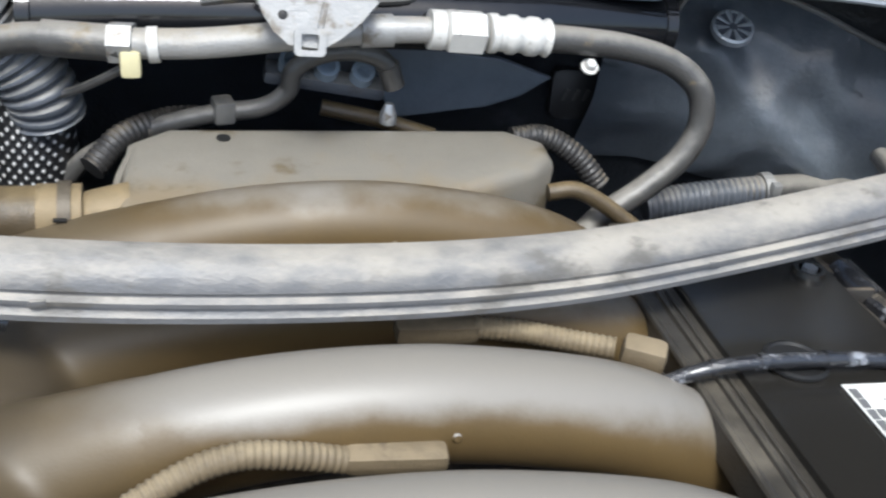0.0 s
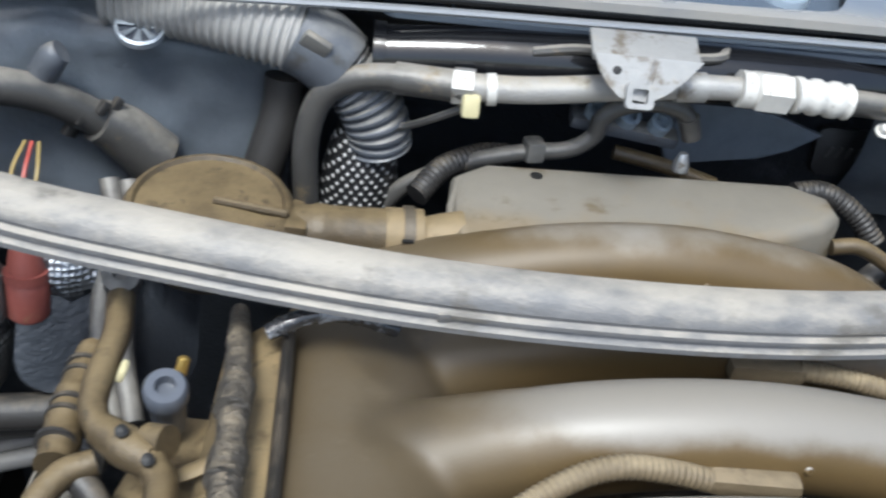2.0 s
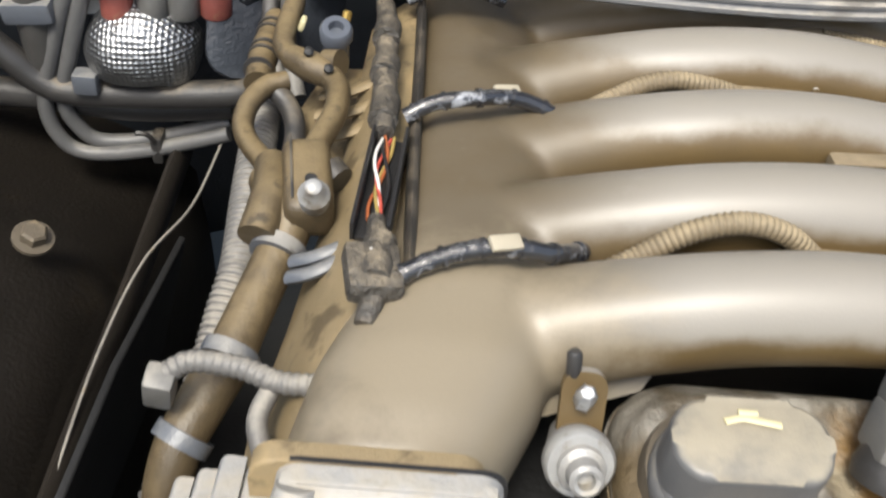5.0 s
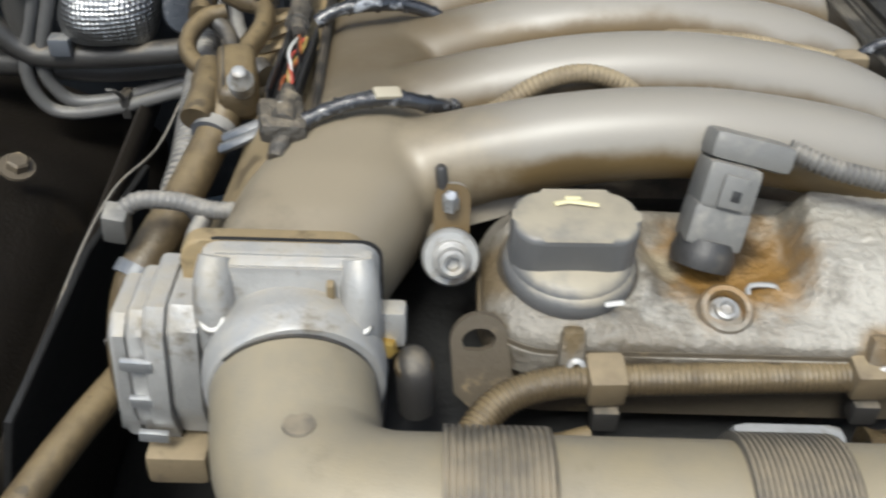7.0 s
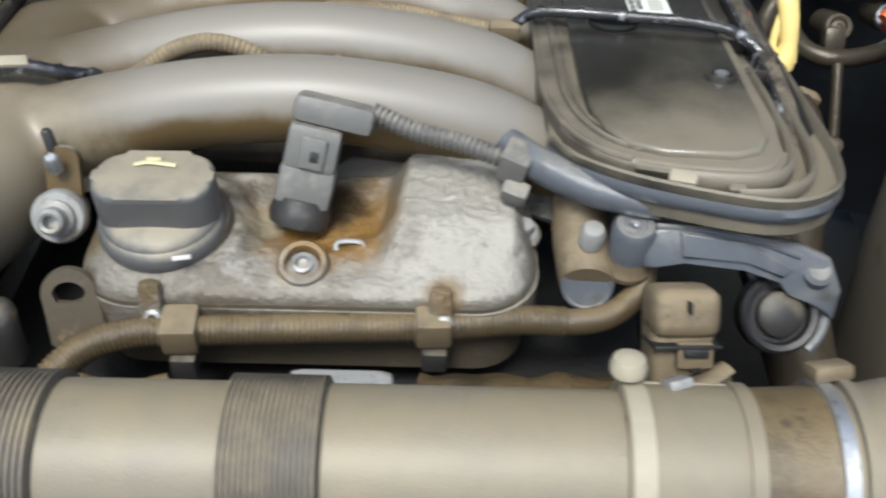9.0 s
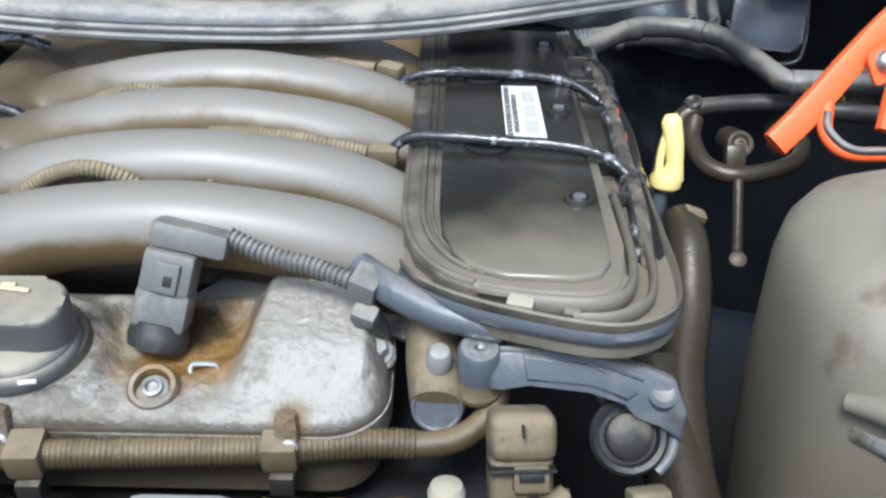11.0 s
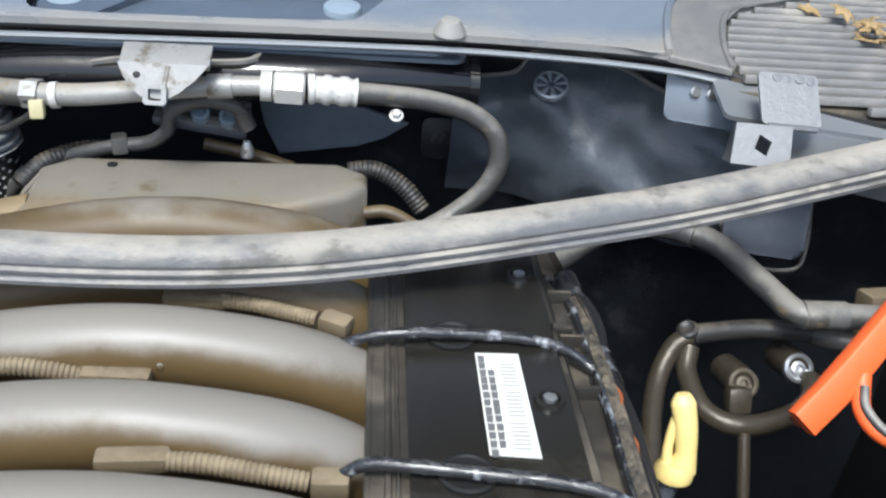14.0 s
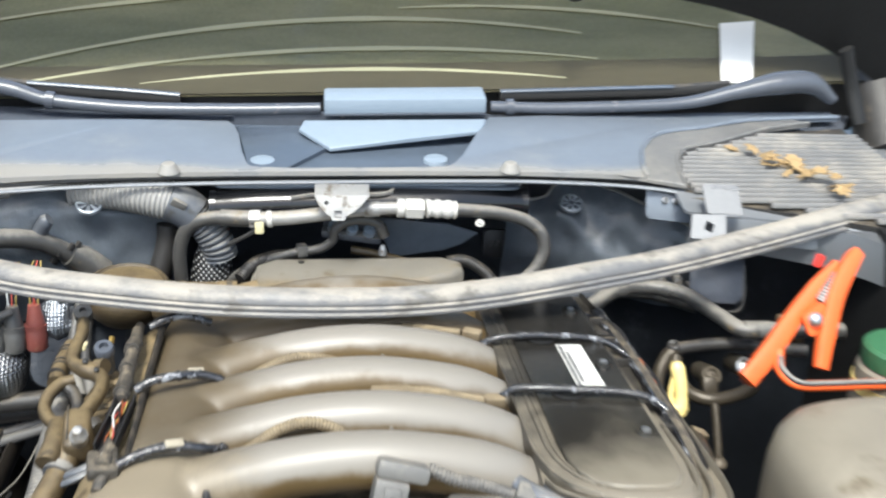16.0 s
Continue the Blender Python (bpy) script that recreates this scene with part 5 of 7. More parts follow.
PLACE = group_at(0.003, -0.002, 0)
lift = thing("lifting_eye", (-0.105, -0.262, 0.84), "dull steel engine lifting eye", "bracket")
outer = [(0.015 * math.cos(a) , 0.015 * math.sin(a)) for a in (math.pi * i / 12 for i in range(13))] + [(-0.012, -0.03), (0.003, -0.045), (0.02, -0.03)]
inner = [(0.009 * math.cos(a), 0.009 * math.sin(a) * 0.8) for a in (math.pi * i / 12 for i in range(13))] + [(-0.007, -0.005), (0.001, -0.006), (0.007, -0.004)]
part("plate", slab(outer, (-0.098, -0.258, 0.864), (1, 0.1, 0), (0, 0.35, 0.94), 0.005, hole=inner), "lug", lift)

# ---- throttle body and air duct ----
PLACE = group_at()
TX = -0.190
tb = thing("throttle_body", (TX, -0.265, 0.80), "pale cast aluminium throttle body bolted to the manifold", "throttle body")
part("back_plate", slab(rounded(-0.0440, -0.095, 0.0440, 0.0500, 0.010), (TX, -0.256, 0.872), (1, 0, 0), (0, 0.0, 1), 0.010, 0.002), "alu", tb)
part("housing", slab(rounded(-0.0400, -0.085, 0.0400, 0.0455, 0.012), (TX, -0.265, 0.872), (1, 0, 0), (0, 0.10, 1), 0.012, 0.004), "alu", tb)
for sx in (-1, 1):
    col = part("corner_pillar", sweep([(TX + sx * 0.0345, -0.2650, 0.9195), (TX + sx * 0.0355, -0.2715, 0.910), (TX + sx * 0.0360, -0.2750, 0.894), (TX + sx * 0.0360, -0.2750, 0.872)], [0.0080, 0.0096, 0.0104, 0.0100], 5, 18, flat=1.25), "alu", tb)
    part("bolt", lathe([(0.0072, -0.003), (0.0072, 0.002), (0.0060, 0.0035), (0.0042, 0.0035), (0.0036, 0.0005), (0.001, 0.0005)], (TX + sx * 0.0355, -0.2835, 0.8935), (0, -0.62, 0.78), 20), "steel_dull", col, "zinc socket bolt")
    part("low_ear", sweep([(TX + sx * 0.036, -0.258, 0.818), (TX + sx * 0.036, -0.284, 0.818)], 0.0105, 2, 18), "alu", tb)
part("top_lip", box((TX, -0.2655, 0.9180), (0.0830, 0.0120, 0.0060), 0.0024, (14, 0, 0)), "alu", tb)
part("panel_rib", box((TX + 0.0215, -0.2745, 0.9020), (0.0040, 0.0050, 0.0240), 0.0015, (10, 0, 0)), "cast_tan", tb)
part("bore_collar", lathe([(0.0430, -0.004), (0.0450, 0.006), (0.0462, 0.010), (0.0462, 0.018), (0.0448, 0.021), (0.0448, 0.026), (0.0434, 0.028), (0.0410, 0.028)], (TX + 0.001, -0.274, 0.8645), (0.16, -1, -0.02), 48), "alu", tb)
part("gasket", slab(rounded(-0.0455, -0.096, 0.0455, 0.0505, 0.010), (TX, -0.2540, 0.872), (1, 0, 0), (0, 0, 1), 0.0022), "black", tb)
MOT = [(-0.236, 0.016, 0.0), (-0.2520, 0.011, 0.0035), (-0.2635, 0.0085, 0.0), (-0.2730, 0.0085, -0.002)]
for k, (mx, wd, grow) in enumerate(MOT):
    g = grow
    prof = [(-0.024 - g, 0.044 + g), (0.012 + g, 0.046 + g), (0.021 + g, 0.036), (0.0225 + g, -0.018), (0.016 + g, -0.034), (0.012, -0.048 - g), (-0.024 - g, -0.050 - g)]
    part("motor_segment" if k else "motor_neck", slab([(q * 1.0, w) for q, w in prof], (mx, -0.266, 0.852 - 0.002 * k), (0, -1, 0), (0.06, 0, 1), wd, 0.0035), "alu", tb)
for i in range(3):
    part("clip", box((-0.2655, -0.2905 + 0.001 * i, 0.868 - 0.028 * i), (0.016, 0.004, 0.007), 0.0012, (0, 4, 0)), "steel", tb)
part("side_plug", box((-0.256, -0.279, 0.787), (0.034, 0.028, 0.022), 0.004), "connector_tan", tb)
part("side_lug", box((-0.1400, -0.268, 0.880), (0.016, 0.012, 0.024), 0.003), "alu", tb)
part("brass_jet", lathe([(0.0058, 0), (0.0058, 0.006), (0.0038, 0.009)], (-0.1420, -0.2720, 0.8690), (0.1, -0.8, 0.3), 6), "brass", tb)
part("port_stub", sweep([(-0.1310, -0.270, 0.858), (-0.1280, -0.279, 0.864), (-0.1270, -0.2840, 0.858), (-0.1260, -0.285, 0.836)], [0.006, 0.0095, 0.0100, 0.0095], 5, 16), "rubber", tb)
part("stub_cap", lathe([(0.0102, 0), (0.0100, 0.003), (0.0085, 0.005), (0.001, 0.0055)], (-0.1278, -0.2815, 0.8630), (0, -0.35, 0.9), 18), "rubber_tan", tb)

duct = thing("air_duct", (0.0, -0.37, 0.82), "dust-covered grey plastic air intake duct with ribbed sleeves", "air duct")
dz = 0.862
part("elbow", sweep([(-0.1865, -0.298, 0.8625), (-0.1835, -0.316, 0.860), (-0.1785, -0.340, 0.8565), (-0.1650, -0.360, 0.8570), (-0.1420, -0.3715, 0.8595), (-0.110, -0.374, dz)], [0.0412, 0.0412, 0.0408, 0.0404, 0.0398, 0.0392], 8, 48), "duct", duct)
part("mouth_band", sweep([(-0.1872, -0.2985, 0.8630), (-0.1868, -0.3015, 0.8628)], 0.0420, 2, 48), "rubber", duct, "thin dark rubber edge")
part("straight", sweep([(-0.118, -0.374, dz), (0.0, -0.374, dz), (0.12, -0.374, dz), (0.225, -0.374, dz)], 0.0392, 6, 48), "duct", duct)
part("dimple", lathe([(0.0075, -0.001), (0.007, 0.0004), (0.002, 0.0002)], (-0.1755, -0.3500, 0.8972), (0.0, 0.10, 1), 24), "sleeve", duct, "round sunk moulding mark")
for x0, x1, ribs in ((-0.113, -0.066, 15), (0.0145, 0.0590, 17)):
    pitch = (x1 - x0) / ribs
    prof = [(0.0395, 0.0)]
    for i in range(ribs):
        h0 = i * pitch
        prof += [(0.0415, h0), (0.0430, h0 + pitch * 0.12), (0.0430, h0 + pitch * 0.55), (0.0414, h0 + pitch * 0.68)]
    prof += [(0.0428, x1 - x0), (0.0395, x1 - x0 + 0.001)]
    part("sleeve", lathe(prof, (x0, -0.374, dz), (1, 0, 0), 48), "sleeve", duct, "ribbed dark rubber sleeve")
part("joint_collar", sweep([(0.195, -0.374, dz), (0.199, -0.374, dz), (0.246, -0.374, dz), (0.250, -0.374, dz)], [0.0405, 0.0425, 0.0425, 0.0405], 4, 40), "duct", duct)
part("joint_bead", sweep([(0.247, -0.374, dz), (0.250, -0.374, dz), (0.254, -0.374, dz)], 0.0440, 3, 40), "duct", duct)
part("rubber_cuff", sweep([(0.254, -0.374, dz), (0.28, -0.374, dz), (0.288, -0.374, dz)], [0.0415, 0.043, 0.0445], 5, 40), "rubber_tan", duct)
part("seam_ridge", box((0.224, -0.345, 0.893), (0.045, 0.002, 0.002), 0.0006, (-42, 0, 0)), "duct", duct)
cl = thing("hose_clamp", (0.210, -0.374, 0.82), "beige plastic band clamp with a screw head round the duct", "clamp")
part("band", sweep([(0.196, -0.374, dz), (0.206, -0.374, dz)], 0.0440, 2, 40), "beige", cl)
part("screw", lathe([(0.0085, 0), (0.009, 0.004), (0.0075, 0.008), (0.002, 0.010)], (0.199, -0.346, 0.902), (0, 0.2, 1), 20), "beige", cl)
part("tab", box((0.222, -0.349, 0.898), (0.012, 0.012, 0.005), 0.0015, (-40, 0, 20)), "steel_dull", cl)
for a in (52, 20):
    part("slot", box((0.2215, -0.374 + 0.0432 * math.cos(radians(a)) * 1, dz + 0.0432 * math.sin(radians(a)) * 1), (0.004, 0.006, 0.004), 0.0006, (a - 90, 0, 0)), "dark", cl)
mc = thing("metal_clamp", (0.29, -0.374, 0.82), "worn steel clamp ring with a tab on the duct end", "clamp")
part("band", sweep([(0.286, -0.374, dz), (0.2925, -0.374, dz)], 0.0468, 2, 40), "steel", mc)
part("tab", box((0.294, -0.342, 0.902), (0.020, 0.014, 0.008), 0.003, (-30, 0, 10)), "connector_tan", mc)
ab = thing("air_box_spout", (0.36, -0.40, 0.80), "pale dusty spout of the air cleaner box", "air box")
part("spout", sweep([(0.293, -0.374, dz), (0.31, -0.374, dz), (0.35, -0.378, dz), (0.40, -0.388, dz - 0.004), (0.52, -0.40, dz - 0.01)], [0.0445, 0.0455, 0.055, 0.066, 0.085], 6, 40), "duct", ab)
part("flange", sweep([(0.296, -0.374, dz), (0.301, -0.374, dz)], 0.0485, 2, 40), "duct", ab)

# ---- front conduit with clips, sensors, bracket ----
PLACE = group_at(0.003, -0.002, 0)
fc = thing("front_conduit", (-0.03, -0.28, 0.845), "dusty corrugated hose clipped along the valve cover", "conduit")
part("hose", ribbed([(-0.110, -0.330, 0.836), (-0.100, -0.306, 0.845), (-0.084, -0.290, 0.852), (-0.060, -0.282, 0.856), (-0.031, -0.279, 0.856), (0.035, -0.275, 0.856), (0.104, -0.270, 0.855), (0.150, -0.263, 0.854), (0.178, -0.261, 0.852)], 0.0088, 0.0030, 0.07, 16), "rubber_tan", fc)
part("branch", sweep([(0.165, -0.260, 0.853), (0.185, -0.261, 0.852), (0.205, -0.256, 0.854), (0.221, -0.243, 0.861), (0.225, -0.230, 0.872)], 0.0078, 6, 12), "rubber_tan", fc)
part("tail", sweep([(-0.094, -0.296, 0.842), (-0.084, -0.302, 0.836), (-0.06, -0.302, 0.832), (-0.04, -0.296, 0.832)], 0.006, 5, 10), "rubber_tan", fc)
for x, y in ((-0.033, -0.279), (0.104, -0.270)):
    k = part("clip", box((x, y - 0.001, 0.858), (0.020, 0.022, 0.019), 0.003, (6, 0, 3)), "connector_tan", fc)
    part("foot", box((x + 0.001, y - 0.008, 0.839), (0.014, 0.012, 0.014), 0.002), "rubber", k)

sp = thing("spark_sensor_plug", (0.190, -0.235, 0.85), "round-ended dusty sensor plug beside the valve cover", "sensor")
part("barrel", sweep([(0.186, -0.200, 0.893), (0.187, -0.220, 0.880), (0.190, -0.240, 0.869), (0.190, -0.246, 0.867)], [0.0150, 0.0160, 0.0163, 0.0156], 4, 24), "connector_tan", sp)
part("end_face", lathe([(0.0148, 0.000), (0.0146, 0.003), (0.0132, 0.0034), (0.0122, 0.0022), (0.001, 0.0018)], (0.190, -0.246, 0.867), (-0.05, -0.88, 0.35), 26), "bluetray", sp, "blue-grey end disc")
part("stud", lathe([(0.0065, -0.004), (0.0045, 0.000), (0.0045, 0.005), (0.0070, 0.007), (0.0072, 0.017), (0.0055, 0.020), (0.003, 0.0205)], (0.190, -0.234, 0.882), (0.05, -0.2, 1), 16), "alu", sp)

arm = thing("cover_bracket", (0.26, -0.235, 0.86), "blue-grey plastic bracket arm with a round boss", "bracket")
part("arm", slab([(0.010, -0.018), (0.016, -0.017), (0.032, -0.014), (0.066, -0.013), (0.084, -0.026), (0.092, -0.026), (0.104, -0.034), (0.118, -0.044), (0.121, -0.026), (0.113, -0.008), (0.096, -0.001), (0.062, 0.004), (0.026, 0.008), (0.014, 0.005), (0.009, -0.004)], (0.209, -0.234, 0.897), (1, 0, -0.03), (0, 0.42, 0.90), 0.011, 0.0035), "bluetray", arm)
part("arm_web", slab([(0.030, -0.010), (0.066, -0.010), (0.086, -0.019), (0.092, -0.014), (0.064, 0.000), (0.028, 0.004)], (0.209, -0.2445, 0.9015), (1, 0, -0.03), (0, 0.42, 0.90), 0.0022, 0.001), "bluetray", arm)
part("arm_rib", sweep([(0.224, -0.240, 0.9055), (0.250, -0.241, 0.9045), (0.280, -0.243, 0.8985), (0.304, -0.247, 0.8925)], 0.0020, 6, 8), "bluetray", arm)
sk = part("bolt_sleeve", lathe([(0.0125, -0.022), (0.0125, 0.004), (0.0105, 0.007), (0.0065, 0.007), (0.006, 0.0)], (0.213, -0.238, 0.899), (0, -0.15, 1), 24), "bluetray", arm)
part("sleeve_flange", lathe([(0.0145, -0.026), (0.0150, -0.022), (0.0130, -0.019), (0.012, -0.012)], (0.213, -0.238, 0.897), (0, -0.15, 1), 24), "connector_tan", arm)
part("socket_bolt", lathe([(0.0065, 0.0), (0.0065, 0.0025), (0.0035, 0.0025), (0.0032, 0.0)], (0.213, -0.238, 0.903), (0, -0.15, 1), 16), "steel", sk)
bd = Vector((0.04, -0.78, 0.62)).normalized()
bc = Vector((0.298, -0.258, 0.859))
part("round_boss", lathe([(0.019, -0.020), (0.0225, -0.012), (0.0225, 0.001), (0.0205, 0.003), (0.0175, 0.002), (0.0165, -0.004), (0.001, -0.004)], bc, bd, 36), "black", arm, "black rubber bush")
ring = []
for k in range(13):
    a = math.radians(-50 + 15 * k)
    ring.append(bc - bd * 0.004 + (Vector((1, 0, 0)) * math.cos(a) + Vector((0, bd.z, -bd.y)) * math.sin(a)) * 0.0255)
part("boss_collar", sweep(ring, 0.0042, 3, 10, flat=0.6), "bluetray", arm)
part("boss_core", lathe([(0.0135, -0.006), (0.0130, 0.002), (0.0110, 0.0036), (0.001, 0.004)], bc, bd, 28), "rubber", arm)
part("bolt", lathe([(0.0085, -0.006), (0.0085, 0.003), (0.006, 0.005), (0.004, 0.004)], (0.315, -0.249, 0.882), (0, -0.45, 0.9), 18), "bluetray", arm)
part("low_nut", bolt((0.303, -0.298, 0.822), (0, -0.7, 0.6), 0.006, 0.008), "steel_dull", arm)

ss = thing("map_sensor", (0.245, -0.285, 0.82), "dust-covered plug-in sensor block behind the duct", "sensor")
SR = (-32, 0, 3)
part("body", box((0.235, -0.286, 0.862), (0.034, 0.030, 0.064), 0.007, SR, seg=3), "connector_tan", ss)
part("rear_shell", box((0.235, -0.279, 0.881), (0.036, 0.032, 0.026), 0.008, SR, seg=3), "connector_tan", ss)
part("top_seam", box((0.235, -0.2905, 0.894), (0.0012, 0.014, 0.006), 0.0004, SR), "dark", ss)
part("collar_line", box((0.2350, -0.2920, 0.870), (0.0350, 0.028, 0.0020), 0.0005, SR), "dark", ss)
latch = part("latch", box((0.240, -0.3015, 0.870), (0.019, 0.008, 0.014), 0.002, SR), "connector_tan", ss)
part("latch_slot", box((0.240, -0.3045, 0.8745), (0.013, 0.004, 0.0045), 0.0006, SR), "dark", latch)
part("latch_notch", box((0.241, -0.3065, 0.866), (0.005, 0.003, 0.006), 0.0006, SR), "dark", latch)
part("strap", sweep([(0.214, -0.304, 0.846), (0.228, -0.3095, 0.852), (0.247, -0.3105, 0.861), (0.258, -0.305, 0.865)], 0.0062, 5, 10, flat=0.45), "connector_tan", ss)
nz = part("nozzle", sweep([(0.253, -0.298, 0.858), (0.255, -0.310, 0.848), (0.256, -0.316, 0.842)], [0.0085, 0.0085, 0.0072], 3, 16), "connector_tan", ss)
part("nozzle_ring", sweep([(0.2545, -0.3085, 0.8492), (0.2550, -0.3115, 0.8468)], 0.0092, 2, 16), "connector", nz)
solo("engine_front_casting", sweep([(0.098, -0.312, 0.828), (0.15, -0.316, 0.832), (0.20, -0.314, 0.830), (0.26, -0.318, 0.824), (0.31, -0.32, 0.815)], 0.024, 14, 14, lambda s: 1 + 0.16 * noise.noise(Vector((s * 60, 2, 8)))), "rust", "oily dirt-caked casting below the hose", "casting")
solo("engine_front_casting", box((0.056, -0.314, 0.822), (0.058, 0.04, 0.06), 0.008, (14, 0, 0)), "steel_dull", "bare aluminium casting below the hose", "casting")
solo("engine_block", box((0.03, -0.02, 0.65), (0.42, 0.52, 0.28), 0.02), "dark", "near-black engine block below the manifold", "engine block")

# ---- behind the manifold: coil cover, breather, refrigerant line ----
PLACE = group_at(-0.003, 0.008, 0)
ck = thing("coil_cover", (0.03, 0.30, 0.84), "pale grey cast cover with a chamfered corner, dusty", "cover")
part("shell", slab([(-0.106, 0.235), (0.0, 0.24), (0.095, 0.262), (0.150, 0.288), (0.168, 0.305), (0.168, 0.328), (0.142, 0.345), (-0.082, 0.338), (-0.106, 0.318)], (0, 0, 0.836), (1, 0, 0), (0, 1, 0.0), 0.061, 0.009), "coilcover", ck)
part("edge_ridge", sweep([(-0.102, 0.315, 0.893), (-0.10, 0.262, 0.891), (0.0, 0.262, 0.893), (0.088, 0.270, 0.893), (0.135, 0.295, 0.891), (0.164, 0.311, 0.888)], 0.0025, 6, 8), "coilcover", ck)
part("vent_hole", lathe([(0.0045, 0), (0.0045, 0.0006), (0.001, 0.0006)], (-0.047, 0.322, 0.8972), (0, 0, 1), 14), "dark", ck)
part("inlet_pipe", sweep([(-0.126, 0.260, 0.880), (-0.118, 0.260, 0.880), (-0.100, 0.262, 0.880)], [0.0135, 0.0155, 0.0185], 4, 24), "cast_tan", ck)
part("stud", lathe([(0.006, 0), (0.006, 0.006), (0.003, 0.014)], (0.062, 0.352, 0.895), (0, 0, 1), 10), "steel", ck)

br = thing("breather_valve", (-0.258, 0.25, 0.86), "round dust-caked breather valve with a rubber hose", "valve")
part("body", lathe([(0.040, -0.035), (0.050, -0.022), (0.0535, -0.010), (0.0535, -0.002), (0.049, 0.005), (0.046, 0.006), (0.044, 0.0035), (0.020, 0.006), (0.001, 0.0065)], (-0.258, 0.247, 0.898), (0.02, -0.12, 1), 44), "rubber_tan", br)
part("web", sweep([(-0.255, 0.245, 0.9055), (-0.21, 0.238, 0.904)], 0.0025, 3, 8), "rubber_tan", br)
part("outlet", box((-0.213, 0.247, 0.886), (0.028, 0.036, 0.030), 0.007, (0, 6, 6)), "rubber_tan", br)
part("hose", sweep([(-0.207, 0.249, 0.884), (-0.185, 0.253, 0.883), (-0.16, 0.257, 0.881), (-0.137, 0.260, 0.880)], 0.0175, 6, 26, lambda s: 1 + 0.05 * (0.012 < s < 0.020)), "rubber_tan", br)
part("lower_hose", sweep([(-0.215, 0.215, 0.885), (-0.19, 0.205, 0.888), (-0.17, 0.200, 0.875)], 0.017, 5, 20), "rubber_tan", br)
kl = thing("band_clip", (-0.137, 0.260, 0.865), "dull metal hose clip with a ridged steel band", "clamp")
part("collar", sweep([(-0.150, 0.2585, 0.8805), (-0.126, 0.260, 0.880)], 0.0184, 2, 26), "cast_tan", kl)
part("band", sweep([(-0.139, 0.2592, 0.8803), (-0.132, 0.2597, 0.8801)], 0.0200, 2, 26), "lug", kl)
for i in range(6):
    part("tooth", box((-0.1355, 0.2395 + 0.0006 * i, 0.890 - i * 0.0042), (0.0075, 0.0022, 0.0018), 0.0004), "dark", kl)

ac = thing("refrigerant_line", (0.0, 0.33, 0.93), "aluminium refrigerant line with crimped hoses at both ends", "pipe")
part("left_hose", sweep([(-0.200, 0.350, 0.80), (-0.206, 0.347, 0.85), (-0.207, 0.345, 0.90), (-0.196, 0.345, 0.934), (-0.170, 0.340, 0.951), (-0.135, 0.332, 0.956), (-0.112, 0.327, 0.957)], 0.0092, 8, 20), "rubber_grey", ac)
part("left_ferrule", sweep([(-0.150, 0.335, 0.955), (-0.105, 0.326, 0.957)], 0.0108, 3, 22), "rubber_grey", ac)
part("union_nut", lathe([(0.0128, 0), (0.0128, 0.014)], (-0.112, 0.3275, 0.957), (0.97, -0.12, 0.04), 6), "steel_dull", ac)
part("ring", sweep([(-0.090, 0.3245, 0.9575), (-0.084, 0.3245, 0.958)], 0.0108, 2, 20), "white", ac)
part("pipe", sweep([(-0.108, 0.3265, 0.957), (-0.06, 0.324, 0.960), (0.0, 0.326, 0.967), (0.05, 0.329, 0.971), (0.08, 0.330, 0.972)], [0.0092, 0.0092, 0.0090, 0.0085, 0.008], 8, 20), "alu", ac)
part("mid_ferrule", sweep([(0.035, 0.328, 0.970), (0.055, 0.329, 0.971)], 0.0102, 3, 20), "steel_dull", ac)
part("hex_nut", lathe([(0.0115, 0), (0.0142, 0.002), (0.0142, 0.024), (0.0115, 0.026)], (0.088, 0.330, 0.972), (1, 0.03, -0.04), 6), "white", ac, "whitish oxidised union nut")
part("collar", lathe([(0.0125, -0.010), (0.0125, -0.001)], (0.088, 0.330, 0.972), (1, 0.03, -0.04), 26), "white", ac)
part("right_ferrule", sweep([(0.116, 0.3305, 0.971), (0.121, 0.331, 0.971), (0.136, 0.332, 0.970), (0.156, 0.334, 0.968)], 0.0110, 8, 22, lambda s: 1 + 0.14 * (math.sin(s * 480) > 0.1)), "white", ac)
part("right_hose", sweep([(0.153, 0.334, 0.968), (0.185, 0.340, 0.964), (0.22, 0.346, 0.958), (0.254, 0.347, 0.948), (0.276, 0.341, 0.932), (0.281, 0.334, 0.908), (0.270, 0.328, 0.884), (0.245, 0.322, 0.862), (0.215, 0.312, 0.846), (0.195, 0.300, 0.835)], 0.0090, 8, 20), "rubber_grey", ac)
part("cap_screw", bolt((0.190, 0.335, 0.948), (0, -0.5, 0.8), 0.004, 0.006), "white", ac)
for x, y, z in ((-0.100, 0.316, 0.946),):
    solo("line_clip", box((x, y, z + 0.003), (0.012, 0.010, 0.016), 0.003, (-10, 0, 5)), "cream", "cream plastic clip under the refrigerant line", "clip", "line clips")
solo("cable_tie", sweep([(-0.103, 0.322, 0.944), (-0.125, 0.335, 0.926), (-0.140, 0.345, 0.915), (-0.158, 0.345, 0.911), (-0.170, 0.343, 0.916)], 0.0028, 6, 8), "rubber_grey", "grey plastic cable tie hanging from the line", "cable tie")

bk = thing("centre_bracket", (0.005, 0.33, 0.96), "bare grey steel bracket with holes below the cowl", "bracket")
